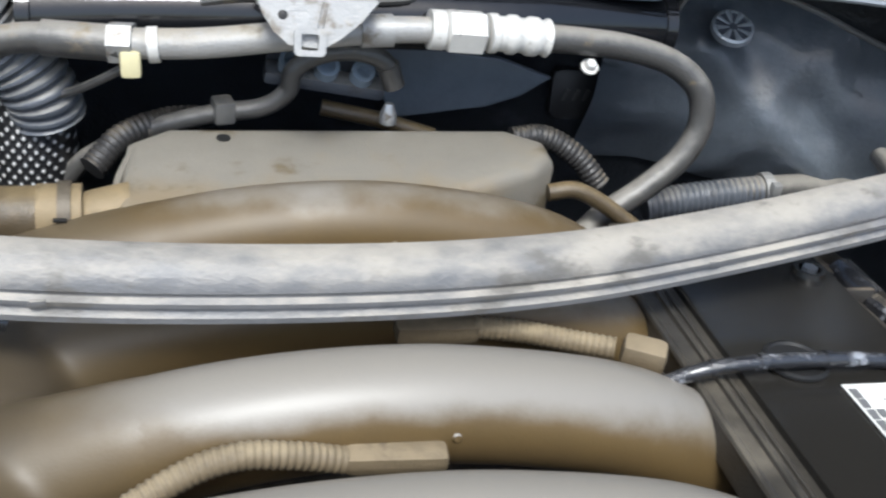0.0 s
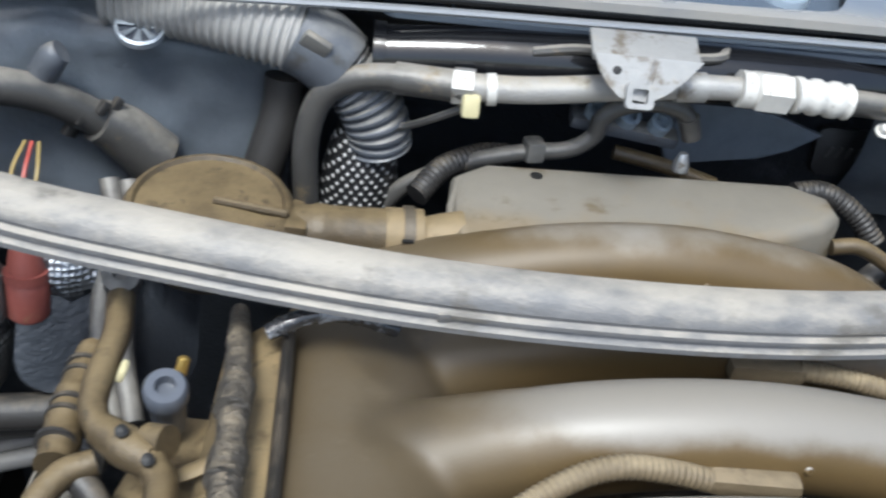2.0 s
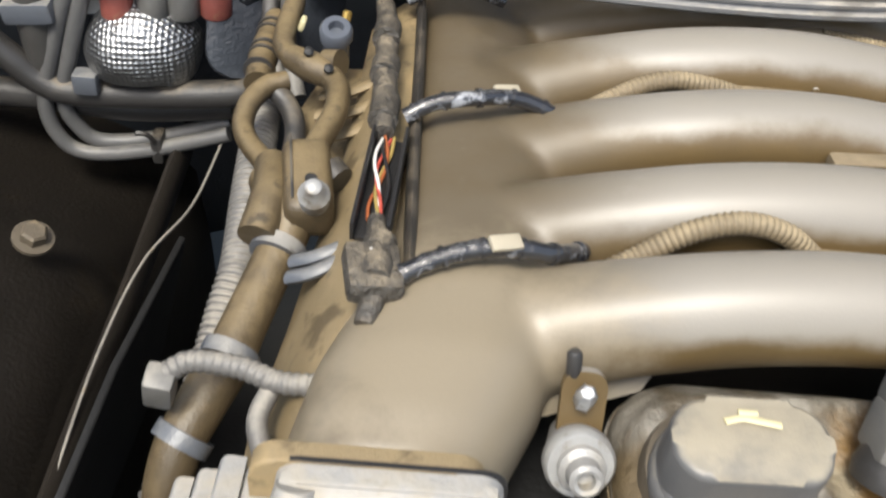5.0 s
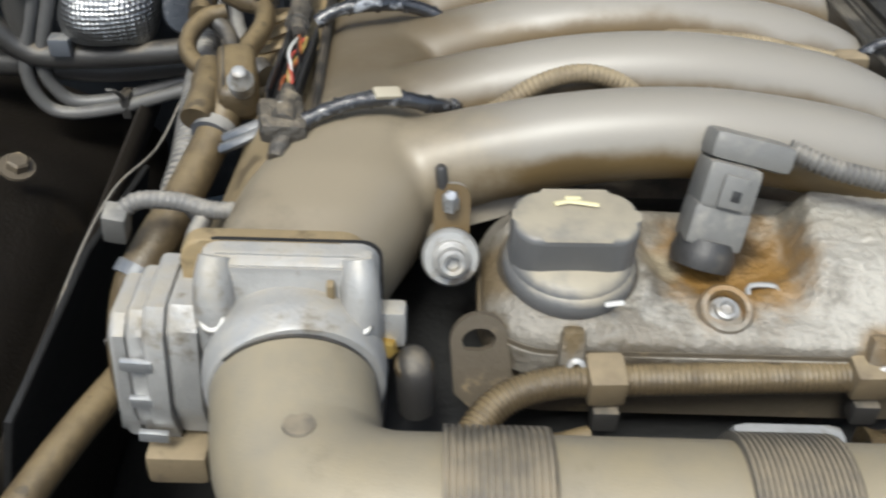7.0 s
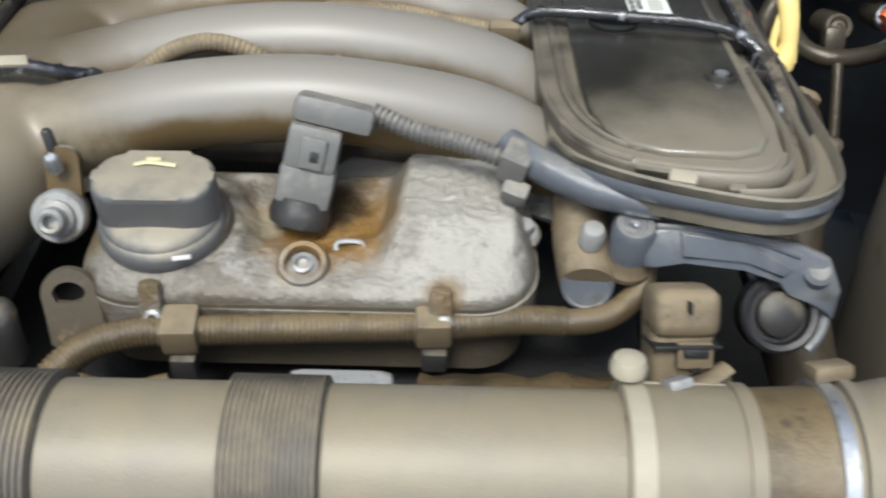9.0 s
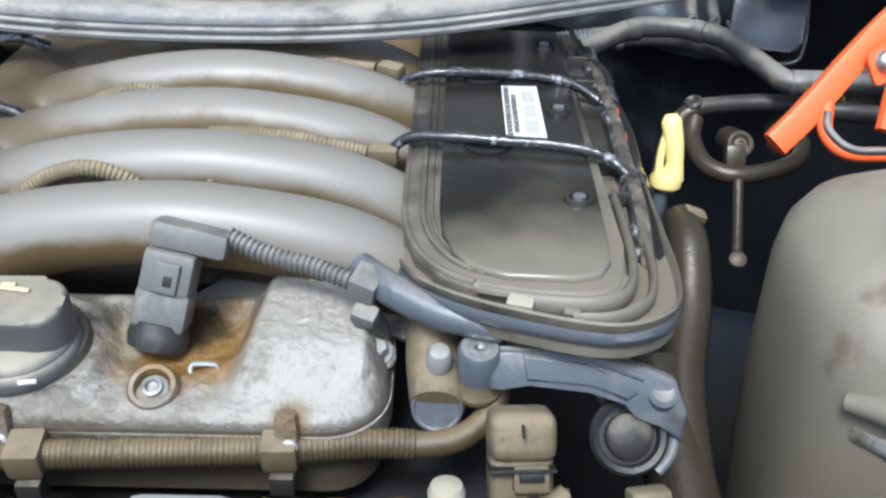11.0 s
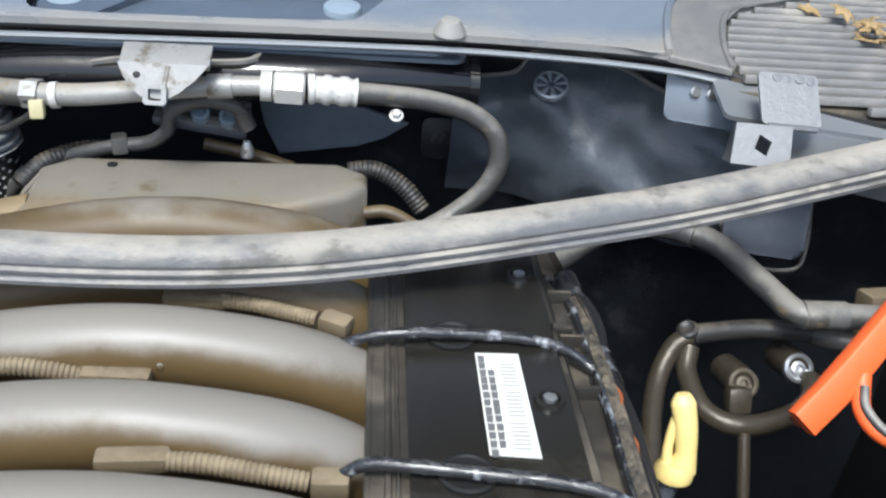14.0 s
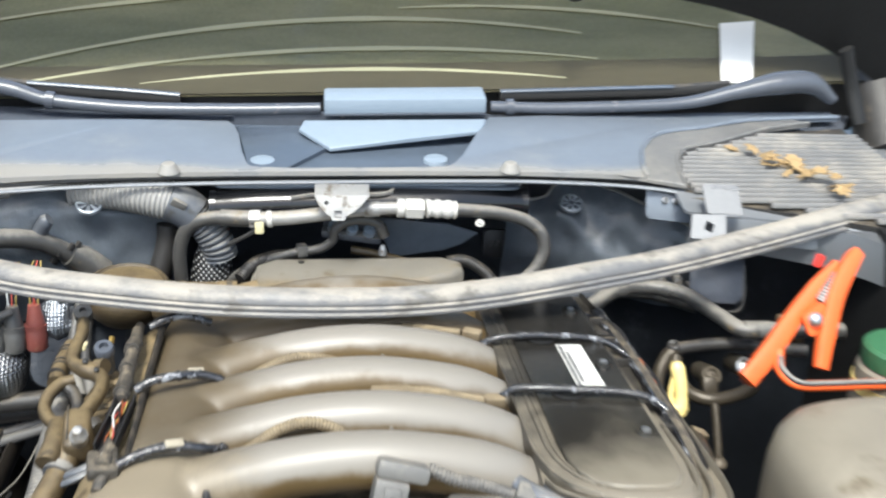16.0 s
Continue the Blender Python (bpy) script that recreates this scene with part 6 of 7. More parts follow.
part("plate", slab([(-0.030, 0.0), (-0.026, -0.010), (-0.020, -0.019), (-0.012, -0.026), (0.008, -0.028), (0.018, -0.022), (0.030, -0.012), (0.040, 0.0)], (0.001, 0.305, 0.998), (1, 0, 0), (0, 0.45, 0.89), 0.003), "steel_dull", bk)
part("clip_nut", slab(rounded(-0.009, -0.008, 0.009, 0.008, 0.003, 3), (0.001, 0.2905, 0.978), (1, 0, 0), (0, 0.42, 0.9), 0.005, hole=rounded(-0.005, -0.0045, 0.005, 0.0045, 0.0015, 3)), "steel_dull", bk)
part("rivet", lathe([(0.004, 0), (0.003, 0.0015), (0.001, 0.002)], (-0.014, 0.2995, 0.9905), (0, -0.85, 0.52), 14), "dark", bk)
part("crease", sweep([(0.010, 0.3035, 0.997), (0.007, 0.295, 0.983)], [0.0028, 0.0022], 3, 8), "steel_dull", bk)
part("top_fold", box((0.006, 0.318, 0.999), (0.070, 0.026, 0.004), 0.001, (20, 0, 0)), "steel_dull", bk)
solo("bonnet_cable", sweep([(-0.06, 0.345, 0.978), (-0.03, 0.345, 0.983), (0.0, 0.345, 0.982), (0.06, 0.345, 0.985), (0.075, 0.36, 0.985)], 0.0038, 6, 8), "rubber_grey", "thin grey cable passing behind the bracket", "cable")

vh = thing("vacuum_hose", (-0.05, 0.36, 0.88), "thin black vacuum hose curving over the coil cover", "hose")
part("tube", sweep([(-0.149, 0.352, 0.846), (-0.134, 0.352, 0.864), (-0.107, 0.352, 0.880), (-0.08, 0.352, 0.891), (-0.051, 0.352, 0.899), (-0.022, 0.352, 0.904), (-0.006, 0.352, 0.916), (-0.003, 0.352, 0.930), (0.010, 0.352, 0.941), (0.032, 0.352, 0.946), (0.054, 0.352, 0.941), (0.062, 0.352, 0.928)], 0.0064, 8, 16), "rubber_grey", vh)
part("end_cap", sweep([(0.058, 0.352, 0.937), (0.064, 0.352, 0.922)], [0.0080, 0.0074], 3, 16), "rubber_grey", vh)
part("clip", box((-0.047, 0.351, 0.902), (0.014, 0.015, 0.016), 0.003, (0, 0, 15)), "connector", vh)
solo("ribbed_sleeve", ribbed([(-0.128, 0.325, 0.872), (-0.110, 0.345, 0.884), (-0.085, 0.360, 0.888), (-0.062, 0.365, 0.888)], 0.0092, 0.0042, 0.10, 16), "rubber", "dark corrugated sleeve beside the vacuum hose", "conduit")
solo("ribbed_sleeve", ribbed([(0.150, 0.350, 0.885), (0.175, 0.352, 0.886), (0.200, 0.345, 0.874), (0.218, 0.335, 0.856)], 0.0085, 0.004, 0.10, 14), "rubber", "dark corrugated sleeve beside the coil cover", "conduit")
solo("sensor_hose", sweep([(0.166, 0.300, 0.872), (0.185, 0.300, 0.874), (0.205, 0.296, 0.866), (0.228, 0.288, 0.852)], 0.006, 6, 12), "rubber_tan", "dusty thin hose leaving the coil cover", "hose")
solo("wheelhouse_vent", slab(rounded(-0.028, -0.024, 0.028, 0.018, 0.006), (0.249, 0.487, 0.858), (1, 0, 0), (0, 0.2, 1), 0.008, 0.002), "black", "black vent plate on the firewall", "vent")
for i in range(5):
    solo("vent_slit", box((0.231 + i * 0.009, 0.4795, 0.850), (0.0035, 0.004, 0.024), 0.001, (0, 22, 0)), "rubber_grey", "narrow slat of the firewall vent", "vent", "vent slats")

mp = thing("relay_carrier", (0.03, 0.395, 0.90), "dark blue-grey relay carrier with round sockets", "relay carrier")
part("tray", box((0.020, 0.372, 0.915), (0.082, 0.016, 0.010), 0.003, (12, 8, 0)), "bluetray", mp)
part("back_plate", box((0.022, 0.385, 0.924), (0.080, 0.005, 0.026), 0.002, (12, 8, 0)), "bluetray", mp)
for x in (-0.004, 0.020, 0.044):
    part("socket", lathe([(0.008, 0), (0.008, 0.010), (0.005, 0.010), (0.005, 0.004)], (x, 0.371, 0.921 - 0.14 * (x - 0.02)), (0.1, -0.55, 0.8), 18), "flap", mp, "blue-grey round socket")
solo("yellowed_pipe", sweep([(0.02, 0.385, 0.888), (0.06, 0.38, 0.882), (0.10, 0.375, 0.872)], 0.006, 5, 10), "rubber_tan", "tan pipe in the gap behind the coil cover", "pipe")

# ---- pipes and plugs beside the plenum ----
PLACE = group_at()
cp = thing("coolant_pipe", (-0.28, 0.05, 0.87), "tan dusty coolant pipe with bends and a bolted joint", "pipe")
part("upper_tube", sweep([(-0.294, 0.170, 0.900), (-0.290, 0.150, 0.904), (-0.286, 0.125, 0.903), (-0.287, 0.094, 0.901), (-0.285, 0.074, 0.899), (-0.275, 0.059, 0.899), (-0.264, 0.051, 0.900)], 0.0070, 8, 18), "rubber_tan", cp)
part("junction", sweep([(-0.279, 0.063, 0.899), (-0.265, 0.052, 0.900), (-0.252, 0.044, 0.900)], [0.0080, 0.0100, 0.0085], 5, 18), "rubber_tan", cp)
part("lower_tube", sweep([(-0.258, 0.049, 0.900), (-0.250, 0.040, 0.900), (-0.245, 0.028, 0.900), (-0.244, 0.005, 0.900), (-0.248, -0.012, 0.898), (-0.253, -0.032, 0.896)], 0.0074, 8, 18), "rubber_tan", cp)
part("top_eye", lathe([(0.010, -0.006), (0.010, 0.006), (0.004, 0.008), (0.003, 0.004)], (-0.292, 0.163, 0.909), (0.1, -0.5, 0.8), 18), "rubber_grey", cp)
part("clip_tag", box((-0.277, 0.098, 0.903), (0.004, 0.010, 0.008), 0.002, (0, 20, 0)), "cream", cp)
for a in ((-0.266, 0.050, 0.911), (-0.252, 0.036, 0.909)):
    part("joint_pin", lathe([(0.003, 0), (0.003, 0.003), (0.001, 0.004)], a, (0.2, -0.5, 0.8), 10), "dark", cp)
part("boss", sweep([(-0.256, 0.055, 0.902), (-0.246, 0.050, 0.906)], 0.008, 3, 16), "rubber_tan", cp)

bp = thing("banded_pipe", (-0.30, 0.08, 0.86), "dusty pipe with moulded bands and a looping hose", "pipe")
part("tube", sweep([(-0.300, 0.132, 0.886), (-0.301, 0.110, 0.885), (-0.301, 0.085, 0.884), (-0.299, 0.055, 0.882)], [0.0075, 0.0085, 0.0092, 0.0090], 16, 20, lambda s: 1 + 0.07 * (math.sin(s * 420) > 0.55)), "rubber_tan", bp)
for yb in (0.118, 0.110, 0.090, 0.082, 0.066):
    part("band", sweep([(-0.301, yb + 0.0012, 0.885), (-0.301, yb - 0.0012, 0.885)], 0.0098, 2, 20), "rubber", bp, "dark moulded band")
part("loop_hose", sweep([(-0.280, 0.053, 0.888), (-0.292, 0.046, 0.887), (-0.300, 0.030, 0.884), (-0.301, 0.014, 0.880), (-0.295, -0.002, 0.879), (-0.283, -0.021, 0.881), (-0.269, -0.046, 0.884)], [0.0062, 0.0068, 0.0068, 0.0067, 0.0066, 0.0068, 0.0074], 8, 18), "rubber_tan", bp)
part("inner_hose", sweep([(-0.290, 0.050, 0.884), (-0.279, 0.042, 0.878), (-0.272, 0.028, 0.872), (-0.271, 0.008, 0.865), (-0.275, -0.020, 0.855)], 0.0066, 8, 18), "rubber", bp)
part("end_ring", sweep([(-0.276, -0.040, 0.883), (-0.270, -0.050, 0.884)], 0.0120, 3, 18), "rubber_tan", bp)

PLACE = group_at(0.005, -0.002, -0.001)
vb = thing("vent_valve", (-0.255, -0.06, 0.88), "dusty plastic valve block with a steel bleed screw", "valve")
part("block", box((-0.256, -0.056, 0.895), (0.027, 0.054, 0.028), 0.009, (10, 0, 10), seg=3), "rubber_tan", vb)
part("side_tube", sweep([(-0.279, -0.035, 0.893), (-0.275, -0.062, 0.893), (-0.278, -0.09, 0.886)], [0.0095, 0.0110, 0.0108], 6, 18), "rubber_tan", vb)
part("block_seam", box((-0.2645, -0.056, 0.9085), (0.0016, 0.046, 0.003), 0.0006, (10, 0, 10)), "rubber", vb)
part("vent_hole", lathe([(0.0034, 0), (0.0034, 0.0012), (0.001, 0.0012)], (-0.2525, -0.066, 0.9085), (0.05, -0.2, 1), 12), "dark", vb)
part("knob", sweep([(-0.246, -0.044, 0.898), (-0.239, -0.050, 0.896)], [0.0095, 0.0085], 3, 16), "rubber", vb)
part("bleed_screw", lathe([(0.008, -0.006), (0.0085, 0.004), (0.006, 0.007), (0.0045, 0.014), (0.003, 0.015)], (-0.249, -0.080, 0.908), (0.05, -0.45, 0.85), 18), "steel_dull", vb)

hp = thing("heater_hose", (-0.28, -0.13, 0.84), "dusty heater hose dropping past the throttle body", "hose")
part("hose", sweep([(-0.260, -0.066, 0.890), (-0.266, -0.083, 0.877), (-0.273, -0.108, 0.868), (-0.279, -0.131, 0.861), (-0.284, -0.150, 0.855), (-0.292, -0.170, 0.848), (-0.301, -0.190, 0.835), (-0.306, -0.204, 0.81), (-0.306, -0.214, 0.78), (-0.30, -0.22, 0.75)], [0.0125, 0.0122, 0.0120, 0.0122, 0.0130, 0.0128, 0.0122, 0.012, 0.012, 0.012], 8, 20), "rubber_tan", hp)
for c, d in (((-0.2675, -0.088, 0.8755), (-0.008, -0.03, -0.009)), ((-0.283, -0.147, 0.856), (-0.008, -0.027, -0.009)), ((-0.299, -0.186, 0.838), (-0.008, -0.014, -0.010))):
    c, d = Vector(c), Vector(d).normalized()
    part("clamp_band", sweep([c - d * 0.004, c + d * 0.004], 0.0152, 2, 20), "bluetray", hp)
rs = thing("ribbed_duct", (-0.31, -0.03, 0.82), "grey corrugated sleeve below the coolant pipes", "conduit")
part("hose", ribbed([(-0.303, 0.095, 0.850), (-0.304, 0.061, 0.850), (-0.300, -0.002, 0.846), (-0.296, -0.060, 0.836), (-0.299, -0.085, 0.826), (-0.305, -0.13, 0.806), (-0.318, -0.19, 0.78)], 0.0120, 0.0046, 0.10, 16), "conduit_grey", rs)
wc = thing("sensor_lead", (-0.27, -0.18, 0.88), "grey corrugated sensor lead with a plug at its end", "lead")
part("lead", ribbed([(-0.301, -0.185, 0.886), (-0.290, -0.182, 0.891), (-0.268, -0.185, 0.893), (-0.248, -0.192, 0.893), (-0.227, -0.191, 0.894), (-0.214, -0.185, 0.901), (-0.206, -0.173, 0.916)], 0.0055, 0.0042, 0.10, 12), "conduit_grey", wc)
part("plug", box((-0.305, -0.187, 0.878), (0.014, 0.014, 0.024), 0.003, (15, 10, 0)), "connector", wc)
part("branch", sweep([(-0.252, -0.190, 0.889), (-0.257, -0.205, 0.882), (-0.252, -0.220, 0.876)], 0.005, 5, 10), "conduit_grey", wc)

sb = thing("socket_bolt", (-0.258, 0.083, 0.88), "dark socket-head bolt with a bright rim", "bolt")
part("head", lathe([(0.0085, -0.030), (0.0085, -0.002), (0.0105, 0.0), (0.0105, 0.008), (0.0090, 0.010), (0.005, 0.010), (0.0046, 0.004)], (-0.258, 0.083, 0.906), (0.05, -0.35, 0.93), 24), "wiper", sb)
part("brass_stud", lathe([(0.003, 0), (0.003, 0.008), (0.002, 0.009)], (-0.254, 0.096, 0.908), (0.2, 0.4, 0.9), 8), "brass", sb)
for i, y in enumerate((0.052, 0.028, 0.006)):
    solo("bracket_rib", sweep([(-0.264, y + 0.008, 0.876 + 0.002 * i), (-0.245, y + 0.004, 0.884), (-0.222, y + 0.012, 0.893)], 0.0055, 5, 8, flat=0.5), "cast_tan", "tan metal rib of the pipe bracket", "bracket", "bracket ribs")
for k in (0, 1):
    solo("bracket_rib", sweep([(-0.258, -0.100 - 0.012 * k, 0.880), (-0.245, -0.103 - 0.012 * k, 0.888), (-0.228, -0.096 - 0.010 * k, 0.893), (-0.216, -0.088 - 0.010 * k, 0.895)], 0.0048, 5, 10, flat=0.7), "bluetray", "grey metal rib of the pipe bracket", "bracket", "bracket ribs")
solo("pipe_bracket", slab([(-0.035, -0.06), (0.03, -0.06), (0.03, 0.07), (-0.02, 0.085), (-0.035, 0.03)], (-0.247, 0.03, 0.862), (1, 0, 0.25), (0, 1, 0), 0.006, 0.002), "cast_tan", "dust-yellowed bracket under the pipes", "bracket")

# ---- left side of the bay ----
PLACE = group_at(-0.001, 0.002, 0)
rail = thing("side_rail", (-0.50, -0.1, 0.55), "dusty brown inner side rail", "rail")
rows = []
for j in range(12):
    y = 0.30 - j * 0.09
    sink = 0.085 * max(0.0, min(1.0, (y - 0.05) / 0.12))
    rows.append([Vector((x + 0.006 * noise.noise(Vector((j * 0.7, x * 9, 3))), y, z - sink)) for x, z in ((-0.70, 0.80), (-0.60, 0.79), (-0.54, 0.765), (-0.49, 0.745), (-0.445, 0.725), (-0.42, 0.695), (-0.412, 0.60), (-0.41, 0.46))])
bm = skin(bmesh.new(), rows, cap=False, closed=False)
bmesh.ops.solidify(bm, geom=bm.faces[:], thickness=0.004)
part("panel", bm, "rail", rail)
part("bolt", bolt((-0.457, 0.026, 0.757), (0.35, -0.15, 0.92), 0.0095, 0.012), "lug", rail, "dull bolt with washer")
part("bolt", bolt((-0.487, -0.06, 0.742), (0.35, -0.15, 0.92), 0.006, 0.008), "lug", rail, "dull bolt with washer")
part("edge_flange", sweep([(-0.404, 0.24, 0.70), (-0.404, 0.05, 0.69), (-0.406, -0.15, 0.68), (-0.40, -0.4, 0.66)], 0.007, 6, 8, flat=2.5), "rail", rail)
solo("breather_lead", sweep([(-0.365, 0.21, 0.72), (-0.375, 0.13, 0.71), (-0.392, 0.05, 0.72), (-0.402, -0.04, 0.71), (-0.405, -0.15, 0.69)], 0.0013, 8, 8), "rubber_grey", "thin grey wire hanging along the side rail", "wire")
solo("drain_tube", sweep([(-0.315, -0.19, 0.752), (-0.335, -0.24, 0.75), (-0.352, -0.285, 0.745), (-0.375, -0.34, 0.735)], 0.0115, 6, 16), "rubber_tan", "tan tube slanting down beside the throttle body", "tube")
solo("splash_guard", slab([(0, 0), (0.14, 0.02), (0.30, -0.02), (0.30, -0.20), (0, -0.20)], (-0.375, -0.24, 0.76), (0.05, 1, 0), (0.25, 0, 1), 0.005, 0.002), "dark", "black splash guard edge", "guard")

bl = thing("brake_line", (-0.46, 0.18, 0.77), "grey hose running across the bay to the engine", "hose")
part("hose", sweep([(-0.585, 0.20, 0.850), (-0.552, 0.20, 0.815), (-0.528, 0.20, 0.790), (-0.508, 0.20, 0.771), (-0.481, 0.199, 0.763), (-0.40, 0.197, 0.769), (-0.343, 0.197, 0.777), (-0.325, 0.198, 0.790)], 0.0118, 8, 18), "rubber", bl)
part("lower_hose", sweep([(-0.62, 0.225, 0.740), (-0.52, 0.218, 0.744), (-0.44, 0.215, 0.742), (-0.355, 0.215, 0.752)], 0.013, 6, 16), "rubber", bl)
part("clip", box((-0.466, 0.190, 0.780), (0.020, 0.016, 0.018), 0.003), "bluetray", bl)
gl = thing("fluid_lines", (-0.46, 0.18, 0.72), "pair of grey plastic lines curving down and across", "pipes")
part("line", sweep([(-0.446, 0.226, 0.930), (-0.455, 0.212, 0.893), (-0.474, 0.202, 0.851), (-0.491, 0.200, 0.806), (-0.507, 0.198, 0.755), (-0.503, 0.197, 0.720), (-0.482, 0.198, 0.702), (-0.429, 0.200, 0.708), (-0.359, 0.204, 0.729)], 0.0066, 8, 14), "line_grey", gl)
part("line", sweep([(-0.436, 0.226, 0.930), (-0.446, 0.210, 0.893), (-0.461, 0.203, 0.853), (-0.477, 0.201, 0.807), (-0.492, 0.200, 0.756), (-0.487, 0.202, 0.728), (-0.470, 0.205, 0.711), (-0.429, 0.212, 0.712), (-0.359, 0.216, 0.733)], 0.0066, 8, 14), "line_grey", gl)
part("tie", box((-0.420, 0.204, 0.711), (0.010, 0.020, 0.026), 0.003), "rubber", gl)
part("tie_tail", sweep([(-0.420, 0.194, 0.722), (-0.425, 0.190, 0.732), (-0.433, 0.188, 0.734)], 0.0022, 4, 6), "rubber", gl)
part("saddle", box((-0.452, 0.216, 0.884), (0.026, 0.018, 0.020), 0.004, (20, 10, 0)), "connector", gl)


def round_plug(x, y, z, mname, lab, wires):
    t = thing("round_plug", (x, y, z - 0.03), lab, "connector", "round plugs")
    tilt = Vector((0.0, 0.12, 1)).normalized()
    base = Vector((x, y, z - 0.035))
    part("shell", lathe([(0.010, 0), (0.0125, 0.003), (0.0125, 0.026), (0.011, 0.028), (0.011, 0.034), (0.010, 0.040), (0.008, 0.050), (0.007, 0.058)], base, tilt, 24), mname, t)
    part("lock_ring", lathe([(0.0132, 0.027), (0.0132, 0.033)], base, tilt, 24), mname, t)
    top = base + tilt * 0.056
    for i, w in enumerate(wires):
        ox = (i - (len(wires) - 1) / 2) * 0.004
        part("wire", sweep([top + Vector((ox, 0, -0.004)), top + Vector((ox * 1.4, 0.006, 0.02)), top + Vector((ox * 1.8, 0.016, 0.034)), top + Vector((ox, 0.034, 0.044))], 0.0011, 6, 6), w, t)


bh = thing("bay_hose", (-0.50, 0.21, 0.78), "thick dark hose dropping beside the grey lines", "hose")
part("hose", sweep([(-0.497, 0.225, 0.940), (-0.500, 0.210, 0.890), (-0.503, 0.205, 0.838), (-0.503, 0.208, 0.795), (-0.500, 0.212, 0.772)], 0.0150, 8, 18), "rubber_grey", bh)
part("clip", box((-0.503, 0.197, 0.836), (0.040, 0.018, 0.018), 0.004, (0, -6, 0)), "bluetray", bh)


round_plug(-0.438, 0.206, 0.866, "red", "dull red round connector with white wires", ["wire_w"] * 4)
round_plug(-0.411, 0.210, 0.866, "connector", "grey round connector on the bracket", ["black"] * 3)
round_plug(-0.388, 0.214, 0.866, "connector", "grey round connector on the bracket", ["wire_w", "wire_r", "wire_y"])
round_plug(-0.364, 0.219, 0.866, "red", "dull red round connector with coloured wires", ["wire_y", "wire_r", "wire_y"])
solo("plug_bracket", slab(rounded(-0.085, -0.008, 0.075, 0.012, 0.005), (-0.392, 0.232, 0.836), (1, 0.22, 0), (0, 0.1, 1), 0.004), "steel_dull", "steel bracket holding the round connectors", "bracket")
solo("plug_lead", sweep([(-0.455, 0.19, 0.868), (-0.435, 0.187, 0.872), (-0.41, 0.198, 0.880), (-0.385, 0.208, 0.888)], 0.005, 6, 10), "conduit_grey", "grey lead looped over the connectors", "lead")
for k in (0, 1):
    solo("rubber_strap", sweep([(-0.325 + 0.012 * k, 0.275, 0.900), (-0.318 + 0.012 * k, 0.255, 0.875), (-0.322 + 0.014 * k, 0.228, 0.845), (-0.318 + 0.014 * k, 0.20, 0.815), (-0.305 + 0.012 * k, 0.170, 0.795)], 0.0065, 8, 10, flat=0.7), "rubber_grey", "grey strap-like hose hanging past the connectors", "hose", "hanging hoses")
solo("relay_box", box((-0.405, 0.262, 0.905), (0.03, 0.022, 0.035), 0.004, (0, 0, 10)), "connector", "grey relay behind the seal", "relay")
solo("white_reservoir_edge", box((-0.485, 0.262, 0.880), (0.045, 0.05, 0.07), 0.016), "flap", "pale rounded box by the wing", "box")

# heat shields
def dome(c, r, sq, mname, lab, crush=0.004):
    b = bmesh.new()
    rows = []
    for j in range(13):
        th = math.pi * 0.62 * j / 12
        rows.append([Vector((c[0] + r * sq[0] * math.sin(th + 0.02) * math.cos(a), c[1] + r * sq[1] * math.sin(th + 0.02) * math.sin(a), c[2] + r * sq[2] * math.cos(th))) for a in (2 * math.pi * i / 28 for i in range(28))])
    skin(b, rows, cap=True)
    for v in b.verts:
        v.co += Vector((crush, crush, crush)) * (noise.noise(v.co * 28) + 0.5 * noise.noise(v.co * 70))
    return solo("heat_shield", b, mname, lab, "heat shield", "heat shields")


dome((-0.424, 0.213, 0.800), 0.046, (1.0, 0.80, 0.92), "foil", "dimpled aluminium foil heat shield cap")
dome((-0.345, 0.245, 0.850), 0.030, (1.0, 0.6, 1.1), "foil_small", "crumpled silver foil wrap beside the connectors", 0.016)
dome((-0.262, 0.322, 0.865), 0.026, (1.5, 0.7, 0.7), "foil_small", "crumpled silver foil behind the breather valve")
solo("braided_sleeve", lathe([(0.030, 0.0), (0.029, 0.02), (0.025, 0.045), (0.018, 0.066), (0.010, 0.078)], (-0.172, 0.372, 0.838), (0.05, 0.1, 1), 30), "braid", "black braided sleeve with pale cells behind the breather hose", "sleeve")
solo("foil_blanket", slab(rounded(-0.06, -0.05, 0.05, 0.05, 0.02), (-0.315, 0.235, 0.825), (1, 0.3, -0.2), (0, 0.5, 0.85), 0.005, 0.002), "firewall", "blue-grey blanket behind the hanging hoses", "blanket")

PLACE = group_at(-0.003, 0.006, 0)
ch = thing("coolant_hose", (-0.42, 0.30, 0.90), "thick grey rubber hose ending in a moulded cone", "hose")
part("hose", sweep([(-0.67, 0.225, 0.925), (-0.56, 0.250, 0.935), (-0.48, 0.276, 0.940), (-0.42, 0.306, 0.938), (-0.380, 0.330, 0.924), (-0.347, 0.350, 0.897)], 0.0125, 8, 22), "rubber_grey", ch)
part("cone", sweep([(-0.350, 0.347, 0.899), (-0.335, 0.358, 0.885), (-0.316, 0.366, 0.862)], [0.015, 0.020, 0.022], 4, 24), "rubber_grey", ch)
part("saddle", box((-0.486, 0.262, 0.934), (0.040, 0.034, 0.030), 0.007, (0, 10, 20)), "rubber_grey", ch)
for i in range(7):
    a = 2 * math.pi * i / 7
